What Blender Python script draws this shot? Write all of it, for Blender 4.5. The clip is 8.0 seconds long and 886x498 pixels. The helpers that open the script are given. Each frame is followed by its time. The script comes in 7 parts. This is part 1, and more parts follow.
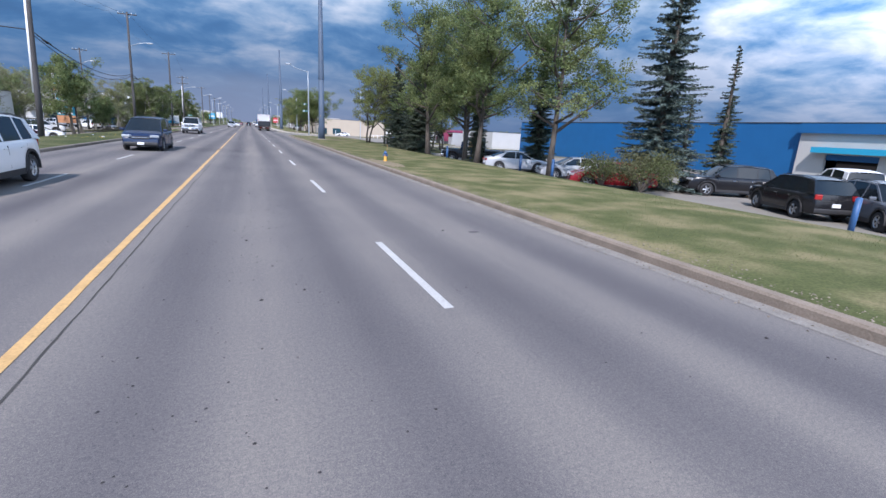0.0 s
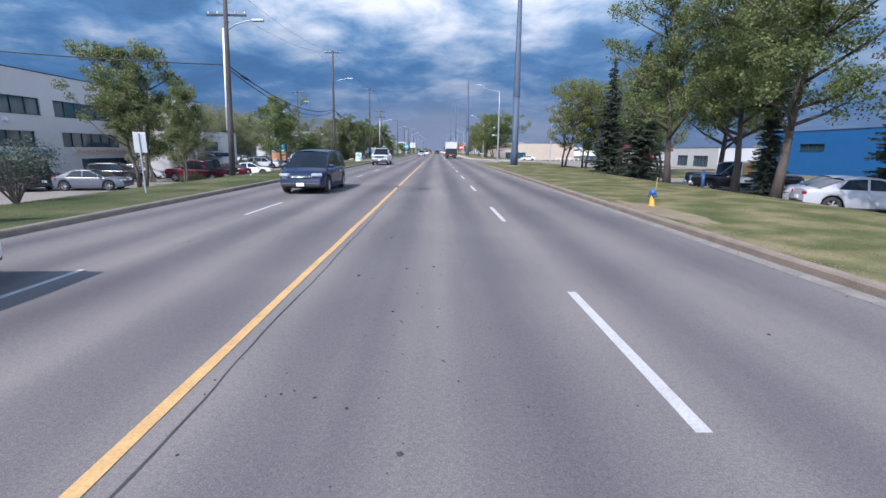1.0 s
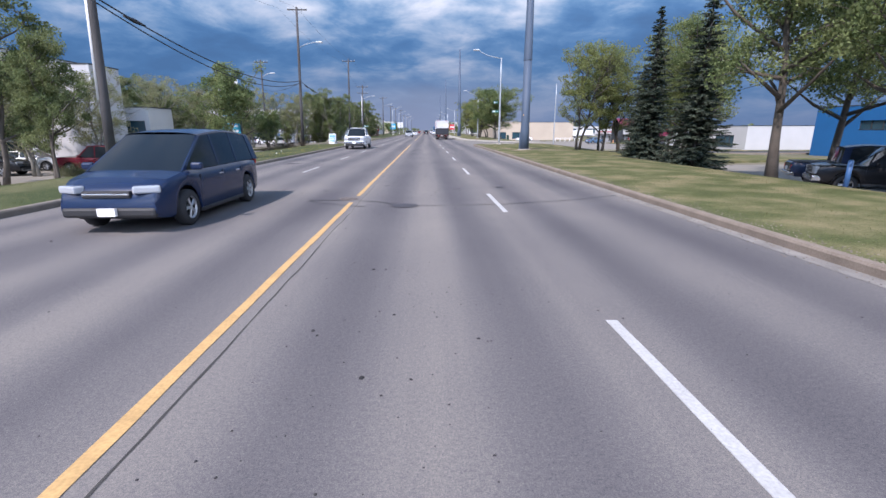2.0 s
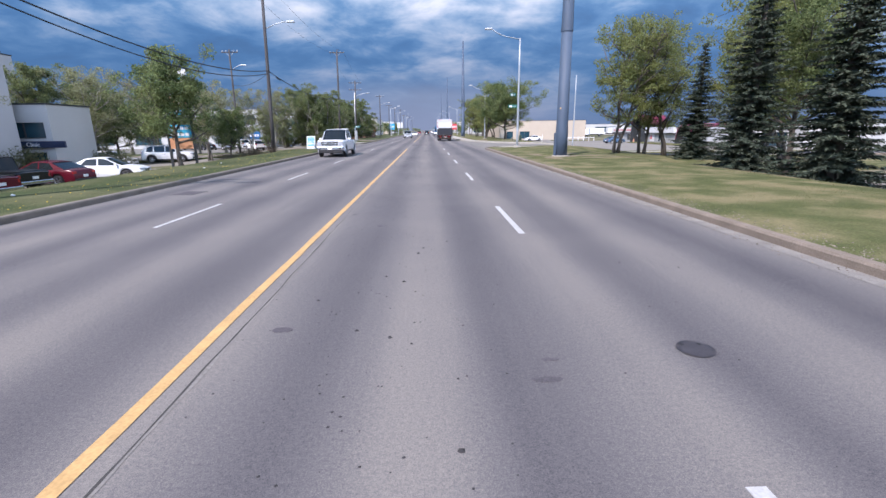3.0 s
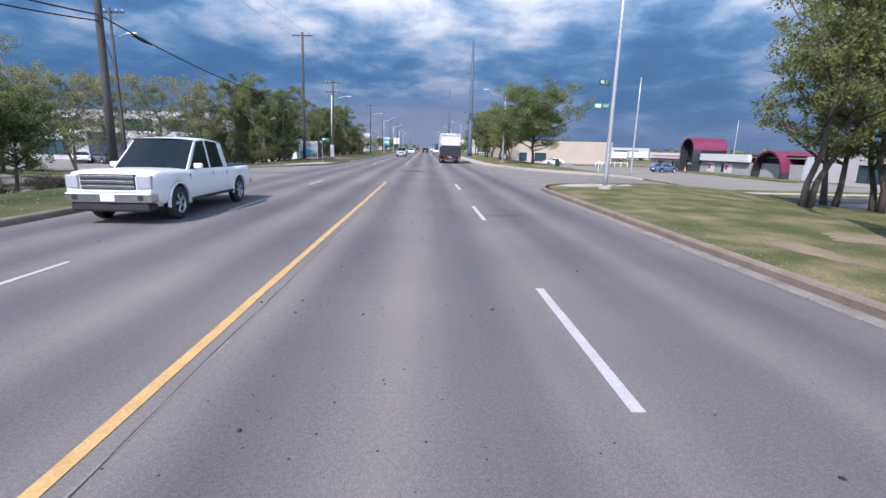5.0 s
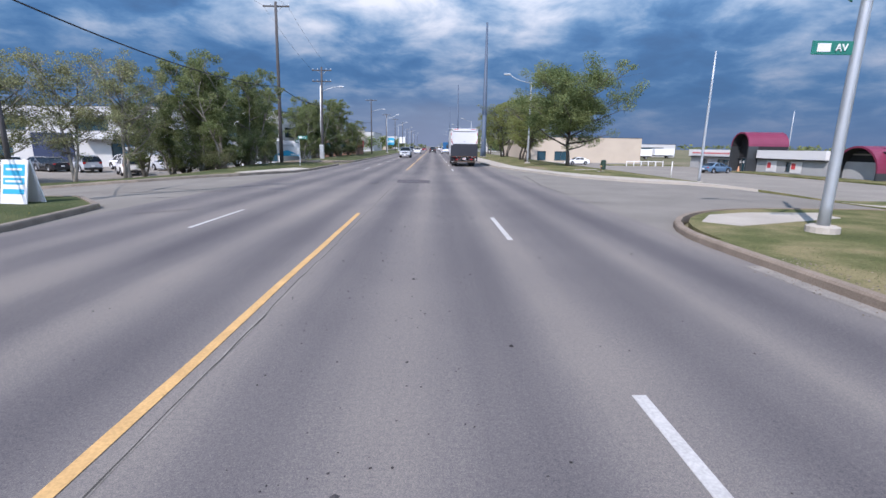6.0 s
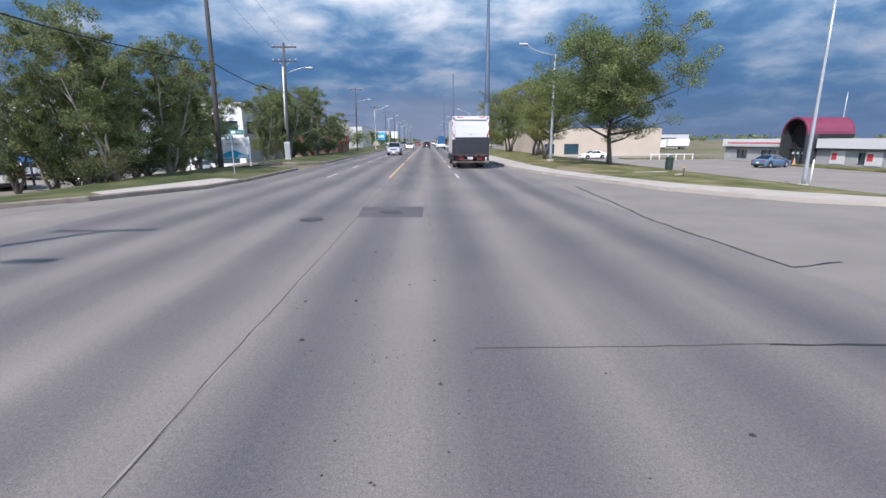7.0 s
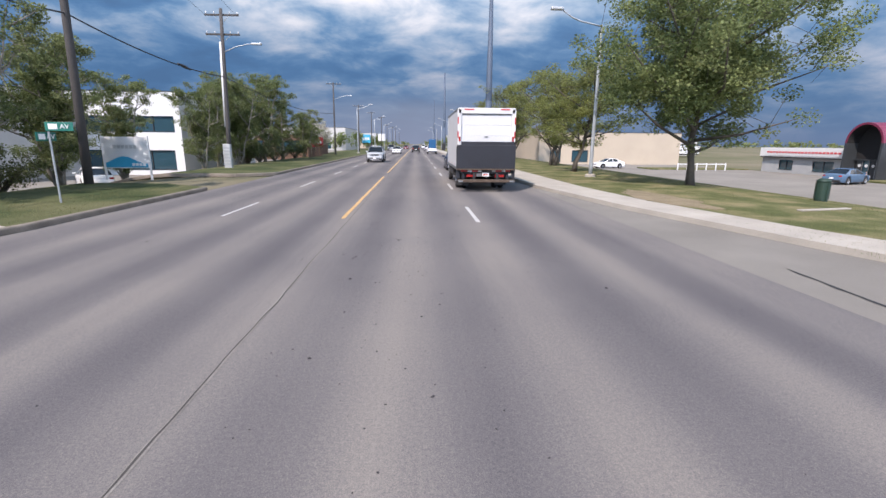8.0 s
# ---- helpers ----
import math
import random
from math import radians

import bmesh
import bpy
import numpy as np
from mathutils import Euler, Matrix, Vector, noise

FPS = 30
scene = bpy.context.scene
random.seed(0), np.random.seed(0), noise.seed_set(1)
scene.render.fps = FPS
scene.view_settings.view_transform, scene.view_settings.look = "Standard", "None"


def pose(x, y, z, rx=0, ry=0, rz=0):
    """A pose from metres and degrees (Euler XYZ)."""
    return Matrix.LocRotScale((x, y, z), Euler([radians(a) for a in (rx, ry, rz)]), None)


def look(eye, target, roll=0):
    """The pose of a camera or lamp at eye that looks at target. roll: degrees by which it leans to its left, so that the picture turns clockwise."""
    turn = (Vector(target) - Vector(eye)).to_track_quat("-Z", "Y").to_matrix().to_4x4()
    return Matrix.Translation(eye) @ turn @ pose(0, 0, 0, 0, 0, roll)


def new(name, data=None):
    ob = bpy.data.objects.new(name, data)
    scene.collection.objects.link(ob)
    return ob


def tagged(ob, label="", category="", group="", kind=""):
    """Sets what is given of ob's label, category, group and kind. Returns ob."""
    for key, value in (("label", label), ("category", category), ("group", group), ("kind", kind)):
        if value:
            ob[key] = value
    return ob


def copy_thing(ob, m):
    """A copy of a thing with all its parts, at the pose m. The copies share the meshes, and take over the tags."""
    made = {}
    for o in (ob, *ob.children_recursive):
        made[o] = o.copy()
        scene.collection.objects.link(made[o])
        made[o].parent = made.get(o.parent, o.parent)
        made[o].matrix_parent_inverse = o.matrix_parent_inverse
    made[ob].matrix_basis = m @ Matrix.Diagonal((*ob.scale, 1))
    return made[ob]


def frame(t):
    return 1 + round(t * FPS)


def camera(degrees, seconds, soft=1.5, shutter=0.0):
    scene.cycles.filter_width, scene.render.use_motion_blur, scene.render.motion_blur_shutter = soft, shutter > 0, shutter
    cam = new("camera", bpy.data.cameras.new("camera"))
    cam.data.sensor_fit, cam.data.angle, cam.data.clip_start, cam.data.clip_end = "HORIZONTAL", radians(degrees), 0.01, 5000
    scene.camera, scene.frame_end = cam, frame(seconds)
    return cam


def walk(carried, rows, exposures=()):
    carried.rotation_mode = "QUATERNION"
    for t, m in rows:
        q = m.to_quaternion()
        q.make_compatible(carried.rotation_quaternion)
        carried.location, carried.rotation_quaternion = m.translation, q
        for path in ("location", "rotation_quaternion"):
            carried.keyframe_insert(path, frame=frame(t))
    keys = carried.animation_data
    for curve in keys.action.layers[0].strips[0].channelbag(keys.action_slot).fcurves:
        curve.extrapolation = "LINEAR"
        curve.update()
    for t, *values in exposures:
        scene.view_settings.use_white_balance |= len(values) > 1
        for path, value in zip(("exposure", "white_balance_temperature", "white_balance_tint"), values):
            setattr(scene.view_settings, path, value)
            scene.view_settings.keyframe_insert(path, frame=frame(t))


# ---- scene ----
cam = camera(88.1, 8.0)
PATH = [
    (0, (1.700, 1.808, 1.822), (2.461, 3.591, 1.328), 3.10), 
    (0.5, (1.673, 6.876, 1.836), (2.087, 8.762, 1.315), 2.15), 
    (1, (1.861, 12.369, 1.783), (1.889, 14.323, 1.361), 0.30), 
    (1.5, (1.827, 17.718, 1.759), (1.888, 19.652, 1.257), 0.49), 
    (3, (1.938, 34.076, 1.805), (1.999, 36.010, 1.302), -0.63), 
    (3.5, (2.000, 40.043, 1.811), (2.038, 41.986, 1.338), -0.24), 
    (4, (1.989, 45.599, 1.826), (2.049, 47.545, 1.367), 1.19), 
    (4.5, (2.020, 51.222, 1.858), (2.106, 53.173, 1.427), 1.44), 
    (6, (2.003, 68.843, 1.852), (2.050, 70.794, 1.415), 0.74), 
    (6.5, (1.995, 74.734, 1.905), (2.021, 76.693, 1.504), 0.33), 
    (7, (1.966, 80.973, 1.909), (2.030, 82.919, 1.448), -0.32), 
    (7.5, (2.014, 87.014, 1.982), (2.099, 88.960, 1.528), -0.50), 
    (8, (1.962, 93.093, 2.009), (2.077, 95.039, 1.562), 0.47), 
]
walk(cam, [(t, look(eye, target, roll)) for t, eye, target, roll in PATH], exposures=((0, 0.38, 6150, 18.5), (0.5, 0.39, 6150, 18.5), (1.5, 0.42, 6330, 21.5), (3, 0.54, 6350, 22), (4.5, 0.48, 6380, 21.5), (6, 0.34, 6350, 20), (7, 0.38, 6500, 18.5), (8, 0.44, 6900, 20)))

# ---- world, sun ----
SUN_EL, SUN_AZ = radians(48), radians(213)      # azimuth clockwise from +y
world = bpy.data.worlds.new("world")
scene.world = world
world.use_nodes = True
wn, wl = world.node_tree.nodes, world.node_tree.links
wn.clear()


def wnode(kind, **values):
    n = wn.new(kind)
    for key, v in values.items():
        n.inputs[key].default_value = v
    return n


w_out, w_bg = wn.new("ShaderNodeOutputWorld"), wn.new("ShaderNodeBackground")
sky = wn.new("ShaderNodeTexSky")
sky.sky_type, sky.sun_disc = "NISHITA", False
sky.sun_elevation, sky.sun_rotation = SUN_EL, SUN_AZ
sky.air_density, sky.dust_density = 1.3, 0.6
w_co = wn.new("ShaderNodeTexCoord")
w_sep = wn.new("ShaderNodeSeparateXYZ")
wl.new(w_co.outputs["Generated"], w_sep.inputs[0])


def wmath(op, a, b):
    n = wn.new("ShaderNodeMath")
    n.operation = op
    for i, v in enumerate((a, b)):
        if isinstance(v, (int, float)):
            n.inputs[i].default_value = v
        else:
            wl.new(v, n.inputs[i])
    return n.outputs[0]


def wramp(src, stops):
    n = wn.new("ShaderNodeValToRGB")
    wl.new(src, n.inputs[0])
    el = n.color_ramp.elements
    while len(el) < len(stops):
        el.new(0.5)
    for e, (p, c) in zip(el, stops):
        e.position, e.color = p, (*c, 1)
    return n.outputs[0]


def wmix(fac, a, b):
    n = wn.new("ShaderNodeMix")
    n.data_type = "RGBA"
    for i, v in ((0, fac), (6, a), (7, b)):
        if isinstance(v, (int, float)):
            n.inputs[i].default_value = v
        elif isinstance(v, tuple):
            n.inputs[i].default_value = (*v, 1)
        else:
            wl.new(v, n.inputs[i])
    return n.outputs[2]


# cloud layer: the direction is laid on a flat ceiling of cloud, so that clouds flatten towards the horizon
w_z = wmath("MAXIMUM", w_sep.outputs[2], 0.02)
w_zz = wmath("ADD", w_z, 0.24)
w_u, w_v = wmath("DIVIDE", w_sep.outputs[0], w_zz), wmath("DIVIDE", w_sep.outputs[1], w_zz)
w_comb = wn.new("ShaderNodeCombineXYZ")
wl.new(w_u, w_comb.inputs[0])
wl.new(w_v, w_comb.inputs[1])
w_big = wnode("ShaderNodeTexNoise", Scale=0.95, Detail=3.0, Roughness=0.45, Distortion=0.15)
w_fine = wnode("ShaderNodeTexNoise", Scale=3.4, Detail=8.0, Roughness=0.56, Distortion=0.25)
w_shift = wn.new("ShaderNodeVectorMath")
w_shift.inputs[1].default_value = (1.5, 1.7, 0.4)
wl.new(w_comb.outputs[0], w_shift.inputs[0])
for n in (w_big, w_fine):
    wl.new(w_shift.outputs[0], n.inputs["Vector"])
w_mixed = wmath("ADD", wmath("MULTIPLY", w_big.outputs[0], 0.56), wmath("MULTIPLY", w_fine.outputs[0], 0.44))
# more and whiter cloud towards the east
w_mixed = wmath("ADD", w_mixed, wmath("MULTIPLY", wmath("MAXIMUM", wmath("SUBTRACT", w_sep.outputs[0], 0.55), 0.0), 0.32))
cloud = wramp(w_mixed, [(0.40, (0.016, 0.076, 0.190)), (0.455, (0.030, 0.122, 0.275)), (0.495, (0.088, 0.205, 0.365)), (0.545, (0.28, 0.39, 0.51)), (0.62, (0.66, 0.70, 0.73))])
# a dark slate band over a paler, hazy strip at the horizon
haze = wramp(w_sep.outputs[2], [(0.0, (0.175, 0.225, 0.325)), (0.07, (0.155, 0.210, 0.310)), (0.115, (0.028, 0.100, 0.235)), (0.20, (0.018, 0.092, 0.235)), (0.30, (0.035, 0.12, 0.255))])
slate = wramp(w_sep.outputs[2], [(0.0, (0.105, 0.165, 0.275)), (0.035, (0.075, 0.145, 0.265)), (0.10, (0.030, 0.105, 0.240)), (0.20, (0.020, 0.095, 0.238)), (0.30, (0.035, 0.12, 0.255))])
# the haze lies over the end of the road; to both sides the slate reaches down to the roofs
h_x = wmath("DIVIDE", wmath("SUBTRACT", w_sep.outputs[0], 0.02), 0.30)
h_f = wmath("MAXIMUM", wmath("SUBTRACT", 1.0, wmath("MULTIPLY", h_x, h_x)), 0.0)
band = wmix(h_f, slate, haze)
band_f = wramp(w_sep.outputs[2], [(0.0, (1, 1, 1)), (0.08, (0.8, 0.8, 0.8)), (0.16, (0.55, 0.55, 0.55)), (0.27, (0.0, 0.0, 0.0))])
# the sunlit, unseen sky behind the road is brightened further as added fill light
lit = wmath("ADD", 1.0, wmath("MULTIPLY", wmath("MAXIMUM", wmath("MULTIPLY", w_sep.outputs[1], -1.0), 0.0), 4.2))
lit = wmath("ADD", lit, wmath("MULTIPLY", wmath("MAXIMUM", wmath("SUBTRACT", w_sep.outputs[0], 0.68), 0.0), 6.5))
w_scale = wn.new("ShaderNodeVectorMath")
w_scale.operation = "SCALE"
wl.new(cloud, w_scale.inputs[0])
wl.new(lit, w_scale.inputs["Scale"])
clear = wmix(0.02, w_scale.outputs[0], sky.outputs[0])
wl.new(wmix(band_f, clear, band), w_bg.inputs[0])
w_bg.inputs[1].default_value = 1.0
wl.new(w_bg.outputs[0], w_out.inputs[0])

sun = new("sun", bpy.data.lights.new("sun", "SUN"))
sun.data.energy, sun.data.angle, sun.data.color = 4.6, radians(0.6), (1.0, 0.95, 0.88)
sun_dir = Vector((math.sin(SUN_AZ) * math.cos(SUN_EL), math.cos(SUN_AZ) * math.cos(SUN_EL), math.sin(SUN_EL)))
sun.matrix_world = look(sun_dir * 100, (0, 0, 0))


# ---- materials ----
def material(name, base, rough=0.7, metal=0.0, vary=0.25, scale=3.0, fine=0.15, fine_scale=60.0, bump=0.15, spec=0.5, island=0.0, tint=None, coat=0.0):
    """A surface with stains at one scale and grain at another, in world metres."""
    m = bpy.data.materials.new(name)
    m.use_nodes = True
    nt = m.node_tree
    b = nt.nodes["Principled BSDF"]
    b.inputs["Roughness"].default_value, b.inputs["Metallic"].default_value = rough, metal
    b.inputs["Specular IOR Level"].default_value = spec
    b.inputs["Coat Weight"].default_value = coat
    geo = nt.nodes.new("ShaderNodeNewGeometry")
    n1, n2 = nt.nodes.new("ShaderNodeTexNoise"), nt.nodes.new("ShaderNodeTexNoise")
    for n, s, d in ((n1, scale, 5.0), (n2, fine_scale, 3.0)):
        n.inputs["Scale"].default_value, n.inputs["Detail"].default_value = s, d
        nt.links.new(geo.outputs["Position"], n.inputs["Vector"])

    def mth(op, a, c):
        k = nt.nodes.new("ShaderNodeMath")
        k.operation = op
        for i, v in enumerate((a, c)):
            if isinstance(v, (int, float)):
                k.inputs[i].default_value = v
            else:
                nt.links.new(v, k.inputs[i])
        return k.outputs[0]

    f = mth("ADD", mth("MULTIPLY", mth("SUBTRACT", n1.outputs[0], 0.5), vary * 2), mth("MULTIPLY", mth("SUBTRACT", n2.outputs[0], 0.5), fine * 2))
    if island:
        f = mth("ADD", f, mth("MULTIPLY", mth("SUBTRACT", geo.outputs["Random Per Island"], 0.5), island * 2))
    f = mth("ADD", f, 1.0)
    v = nt.nodes.new("ShaderNodeVectorMath")
    v.operation = "SCALE"
    if tint:
        mx = nt.nodes.new("ShaderNodeMix")
        mx.data_type = "RGBA"
        mx.inputs[6].default_value, mx.inputs[7].default_value = (*base, 1), (*tint, 1)
        r = nt.nodes.new("ShaderNodeMapRange")
        r.inputs[1].default_value, r.inputs[2].default_value = 0.42, 0.62
        nt.links.new(n1.outputs[0], r.inputs[0])
        nt.links.new(r.outputs[0], mx.inputs[0])
        nt.links.new(mx.outputs[2], v.inputs[0])
    else:
        v.inputs[0].default_value = base
    nt.links.new(f, v.inputs["Scale"])
    nt.links.new(v.outputs[0], b.inputs["Base Color"])
    if bump:
        bp = nt.nodes.new("ShaderNodeBump")
        bp.inputs["Strength"].default_value, bp.inputs["Distance"].default_value = bump, 0.02
        nt.links.new(n2.outputs[0], bp.inputs["Height"])
        nt.links.new(bp.outputs[0], b.inputs["Normal"])
    return m


def asphalt_material():
    """Grey asphalt, polished lighter between the wheel tracks, with grain, patches and tar stains."""
    m = bpy.data.materials.new("road_asphalt")
    m.use_nodes = True
    nt = m.node_tree
    ln = nt.links.new
    b = nt.nodes["Principled BSDF"]
    b.inputs["Roughness"].default_value, b.inputs["Specular IOR Level"].default_value = 0.85, 0.25
    geo, sep = nt.nodes.new("ShaderNodeNewGeometry"), nt.nodes.new("ShaderNodeSeparateXYZ")
    ln(geo.outputs["Position"], sep.inputs[0])

    def mth(op, a, c):
        k = nt.nodes.new("ShaderNodeMath")
        k.operation = op
        for i, v in enumerate((a, c)):
            if isinstance(v, (int, float)):
                k.inputs[i].default_value = v
            else:
                ln(v, k.inputs[i])
        return k.outputs[0]

    def noise_of(scale, detail, stretch=(1, 1, 1)):
        mp = nt.nodes.new("ShaderNodeMapping")
        mp.inputs["Scale"].default_value = stretch
        ln(geo.outputs["Position"], mp.inputs[0])
        n = nt.nodes.new("ShaderNodeTexNoise")
        n.inputs["Scale"].default_value, n.inputs["Detail"].default_value = scale, detail
        ln(mp.outputs[0], n.inputs["Vector"])
        return n.outputs[0]

    wob = noise_of(0.08, 2.0)
    x = mth("ADD", sep.outputs[0], mth("MULTIPLY", mth("SUBTRACT", wob, 0.5), 0.5))
    # one lane is 3.5 m: dark wheel tracks at a third and two thirds of it
    wave = mth("COSINE", mth("MULTIPLY", mth("SUBTRACT", x, 1.83), 2 * math.pi / 1.75), 0.0)
    streak = noise_of(1.1, 4.0, (1, 0.04, 1))
    large = noise_of(0.25, 4.0)
    grain = noise_of(70.0, 4.0)
    grit = noise_of(170.0, 2.0)
    f = mth("ADD", mth("MULTIPLY", wave, 0.15), mth("MULTIPLY", mth("SUBTRACT", streak, 0.5), 0.60))
    f = mth("ADD", f, mth("MULTIPLY", mth("SUBTRACT", large, 0.5), 0.45))
    f = mth("ADD", f, mth("MULTIPLY", mth("SUBTRACT", noise_of(28.0, 3.0), 0.5), 0.40))
    f = mth("ADD", f, mth("MULTIPLY", mth("SUBTRACT", grain, 0.5), 0.75))
    f = mth("ADD", f, mth("MULTIPLY", mth("SUBTRACT", grit, 0.5), 1.1))
    r = nt.nodes.new("ShaderNodeValToRGB")
    ln(mth("ADD", mth("MULTIPLY", f, 0.9), 0.5), r.inputs[0])
    el = r.color_ramp.elements
    el[0].position, el[0].color = 0.0, (0.040, 0.038, 0.048, 1)
    el[1].position, el[1].color = 1.0, (0.252, 0.228, 0.200, 1)
    mid = el.new(0.5)
    mid.color = (0.124, 0.116, 0.118, 1)
    ln(r.outputs[0], b.inputs["Base Color"])
    bp = nt.nodes.new("ShaderNodeBump")
    bp.inputs["Strength"].default_value, bp.inputs["Distance"].default_value = 0.22, 0.01
    ln(mth("ADD", grain, mth("MULTIPLY", grit, 0.6)), bp.inputs["Height"])
    ln(bp.outputs[0], b.inputs["Normal"])
    return m


M_ROAD = asphalt_material()
M_LOT = material("lot_asphalt", (0.20, 0.185, 0.165), 0.9, vary=0.3, scale=0.3, fine=0.25, fine_scale=40, spec=0.2)
M_DARKLOT = material("new_asphalt", (0.045, 0.047, 0.055), 0.85, vary=0.3, scale=0.3, fine=0.25, fine_scale=40, spec=0.2)
M_SIDE = material("side_street_asphalt", (0.178, 0.167, 0.152), 0.88, vary=0.3, scale=0.5, fine=0.3, fine_scale=60, spec=0.2)
M_GRASS = material("grass", (0.088, 0.100, 0.040), 0.95, vary=0.55, scale=0.7, fine=0.6, fine_scale=25, bump=0.6, spec=0.1, tint=(0.158, 0.138, 0.074))
M_GRASSW = material("green_grass", (0.055, 0.072, 0.031), 0.95, vary=0.5, scale=0.35, fine=0.5, fine_scale=25, bump=0.6, spec=0.1, tint=(0.094, 0.094, 0.048))
M_FARGRASS = material("far_ground", (0.12, 0.12, 0.07), 0.95, vary=0.4, scale=0.04, fine=0.3, fine_scale=3, spec=0.1, tint=(0.16, 0.14, 0.10))
M_DIRT = material("dirt", (0.205, 0.168, 0.115), 0.95, vary=0.4, scale=1.5, fine=0.4, fine_scale=50, bump=0.5, spec=0.1)
M_KERB = material("kerb_concrete", (0.20, 0.165, 0.135), 0.9, vary=0.4, scale=2.0, fine=0.35, fine_scale=40, bump=0.4, spec=0.2)
M_GUTTER = material("gutter_sand", (0.205, 0.192, 0.178), 0.95, vary=0.5, scale=2.5, fine=0.4, fine_scale=40, bump=0.3, spec=0.1)
M_KERBD = material("kerb_concrete_dirty", (0.19, 0.165, 0.14), 0.9, vary=0.5, scale=2.0, fine=0.35, fine_scale=40, bump=0.4, spec=0.2)
M_CONC = material("pale_concrete", (0.34, 0.315, 0.28), 0.9, vary=0.25, scale=1.0, fine=0.25, fine_scale=50, bump=0.3, spec=0.2)
M_YELLOW = material("yellow_line_paint", (0.47, 0.295, 0.122), 0.7, vary=0.3, scale=4.0, fine=0.35, fine_scale=45, bump=0.1)
M_WHITEL = material("white_line_paint", (0.39, 0.385, 0.38), 0.7, vary=0.25, scale=4.0, fine=0.35, fine_scale=45, bump=0.1)
M_TAR = material("crack_sealant", (0.016, 0.016, 0.018), 0.7, vary=0.4, scale=6.0)
M_CRACK = material("open_crack", (0.045, 0.042, 0.04), 0.95, vary=0.4, scale=6.0)
M_PATCH = material("asphalt_patch", (0.088, 0.080, 0.088), 0.85, vary=0.35, scale=1.5, fine=0.5, fine_scale=70, bump=0.4, spec=0.2)
M_GRAVEL = material("kerb_gravel", (0.155, 0.13, 0.105), 0.95, island=0.5)
M_CRUMB = material("asphalt_crumbs", (0.028, 0.026, 0.028), 0.9, island=0.4)
M_IRON = material("cast_iron", (0.058, 0.053, 0.060), 0.6, 0.3, vary=0.4, scale=8.0)
M_IRONR = material("rusty_iron", (0.175, 0.140, 0.120), 0.8, 0.1, vary=0.4, scale=8.0)
M_WOOD = material("weathered_pole_wood", (0.056, 0.053, 0.054), 0.9, vary=0.35, scale=1.2, fine=0.4, fine_scale=30, bump=0.5)
M_STEEL = material("galvanised_steel", (0.36, 0.39, 0.42), 0.5, 0.5, vary=0.15, scale=2.0)
M_BLUESTEEL = material("slate_blue_painted_steel", (0.052, 0.078, 0.120), 0.65, 0.0, vary=0.15, scale=1.0, fine=0.05)
M_CABLE = material("black_cable", (0.02, 0.02, 0.024), 0.7)
M_LAMP = material("lamp_head_grey", (0.42, 0.44, 0.46), 0.5, 0.3)
M_WHITE = material("white_paint", (0.64, 0.64, 0.645), 0.5, vary=0.06, scale=1.2, fine=0.03)
M_BARK = material("bark", (0.085, 0.072, 0.060), 0.95, vary=0.4, scale=3.0, fine=0.4, fine_scale=30, bump=0.7)
M_BIRCH = material("pale_bark", (0.20, 0.185, 0.16), 0.9, vary=0.5, scale=3.0, fine=0.4, fine_scale=20, bump=0.4)


def leaf_material(name, a, b, island=0.4, through_light=0.45):
    """Leaves that let part of the light through."""
    m = material(name, a, 0.65, vary=0.3, scale=0.5, fine=0.1, fine_scale=5, bump=0, spec=0.3, island=island, tint=b)
    nt = m.node_tree
    p, out = nt.nodes["Principled BSDF"], nt.nodes["Material Output"]
    tr, mix = nt.nodes.new("ShaderNodeBsdfTranslucent"), nt.nodes.new("ShaderNodeMixShader")
    src = p.inputs["Base Color"].links[0].from_socket
    nt.links.new(src, tr.inputs["Color"])
    mix.inputs[0].default_value = through_light
    nt.links.new(p.outputs[0], mix.inputs[1])
    nt.links.new(tr.outputs[0], mix.inputs[2])
    nt.links.new(mix.outputs[0], out.inputs["Surface"])
    return m


M_LEAF = leaf_material("leaves_mid_green", (0.140, 0.185, 0.072), (0.190, 0.222, 0.092), 0.45, 0.5)
M_LEAFD = leaf_material("leaves_dark_green", (0.140, 0.176, 0.070), (0.180, 0.206, 0.092))
M_LEAFY = leaf_material("leaves_spring_green", (0.235, 0.255, 0.085), (0.20, 0.225, 0.095), 0.4, 0.6)
M_LEAFP = leaf_material("leaves_pale_spring", (0.25, 0.26, 0.135), (0.20, 0.21, 0.11))
M_NEEDLE = leaf_material("spruce_needles", (0.050, 0.070, 0.050), (0.078, 0.098, 0.070), 0.4, 0.15)
M_NEEDLEB = leaf_material("blue_spruce_needles", (0.090, 0.125, 0.112), (0.120, 0.160, 0.145), 0.4, 0.2)
M_BLADE = leaf_material("grass_blades", (0.135, 0.155, 0.062), (0.195, 0.180, 0.095), 0.2, 0.5)
M_MULCH = material("bark_mulch", (0.11, 0.075, 0.055), 0.95, vary=0.4, scale=3.0, fine=0.4, fine_scale=40, bump=0.6, spec=0.1)
M_HEATH = leaf_material("reddish_shrub_leaves", (0.095, 0.070, 0.050), (0.085, 0.085, 0.045))
M_SHRUB = leaf_material("shrub_leaves", (0.095, 0.115, 0.045), (0.12, 0.12, 0.06))


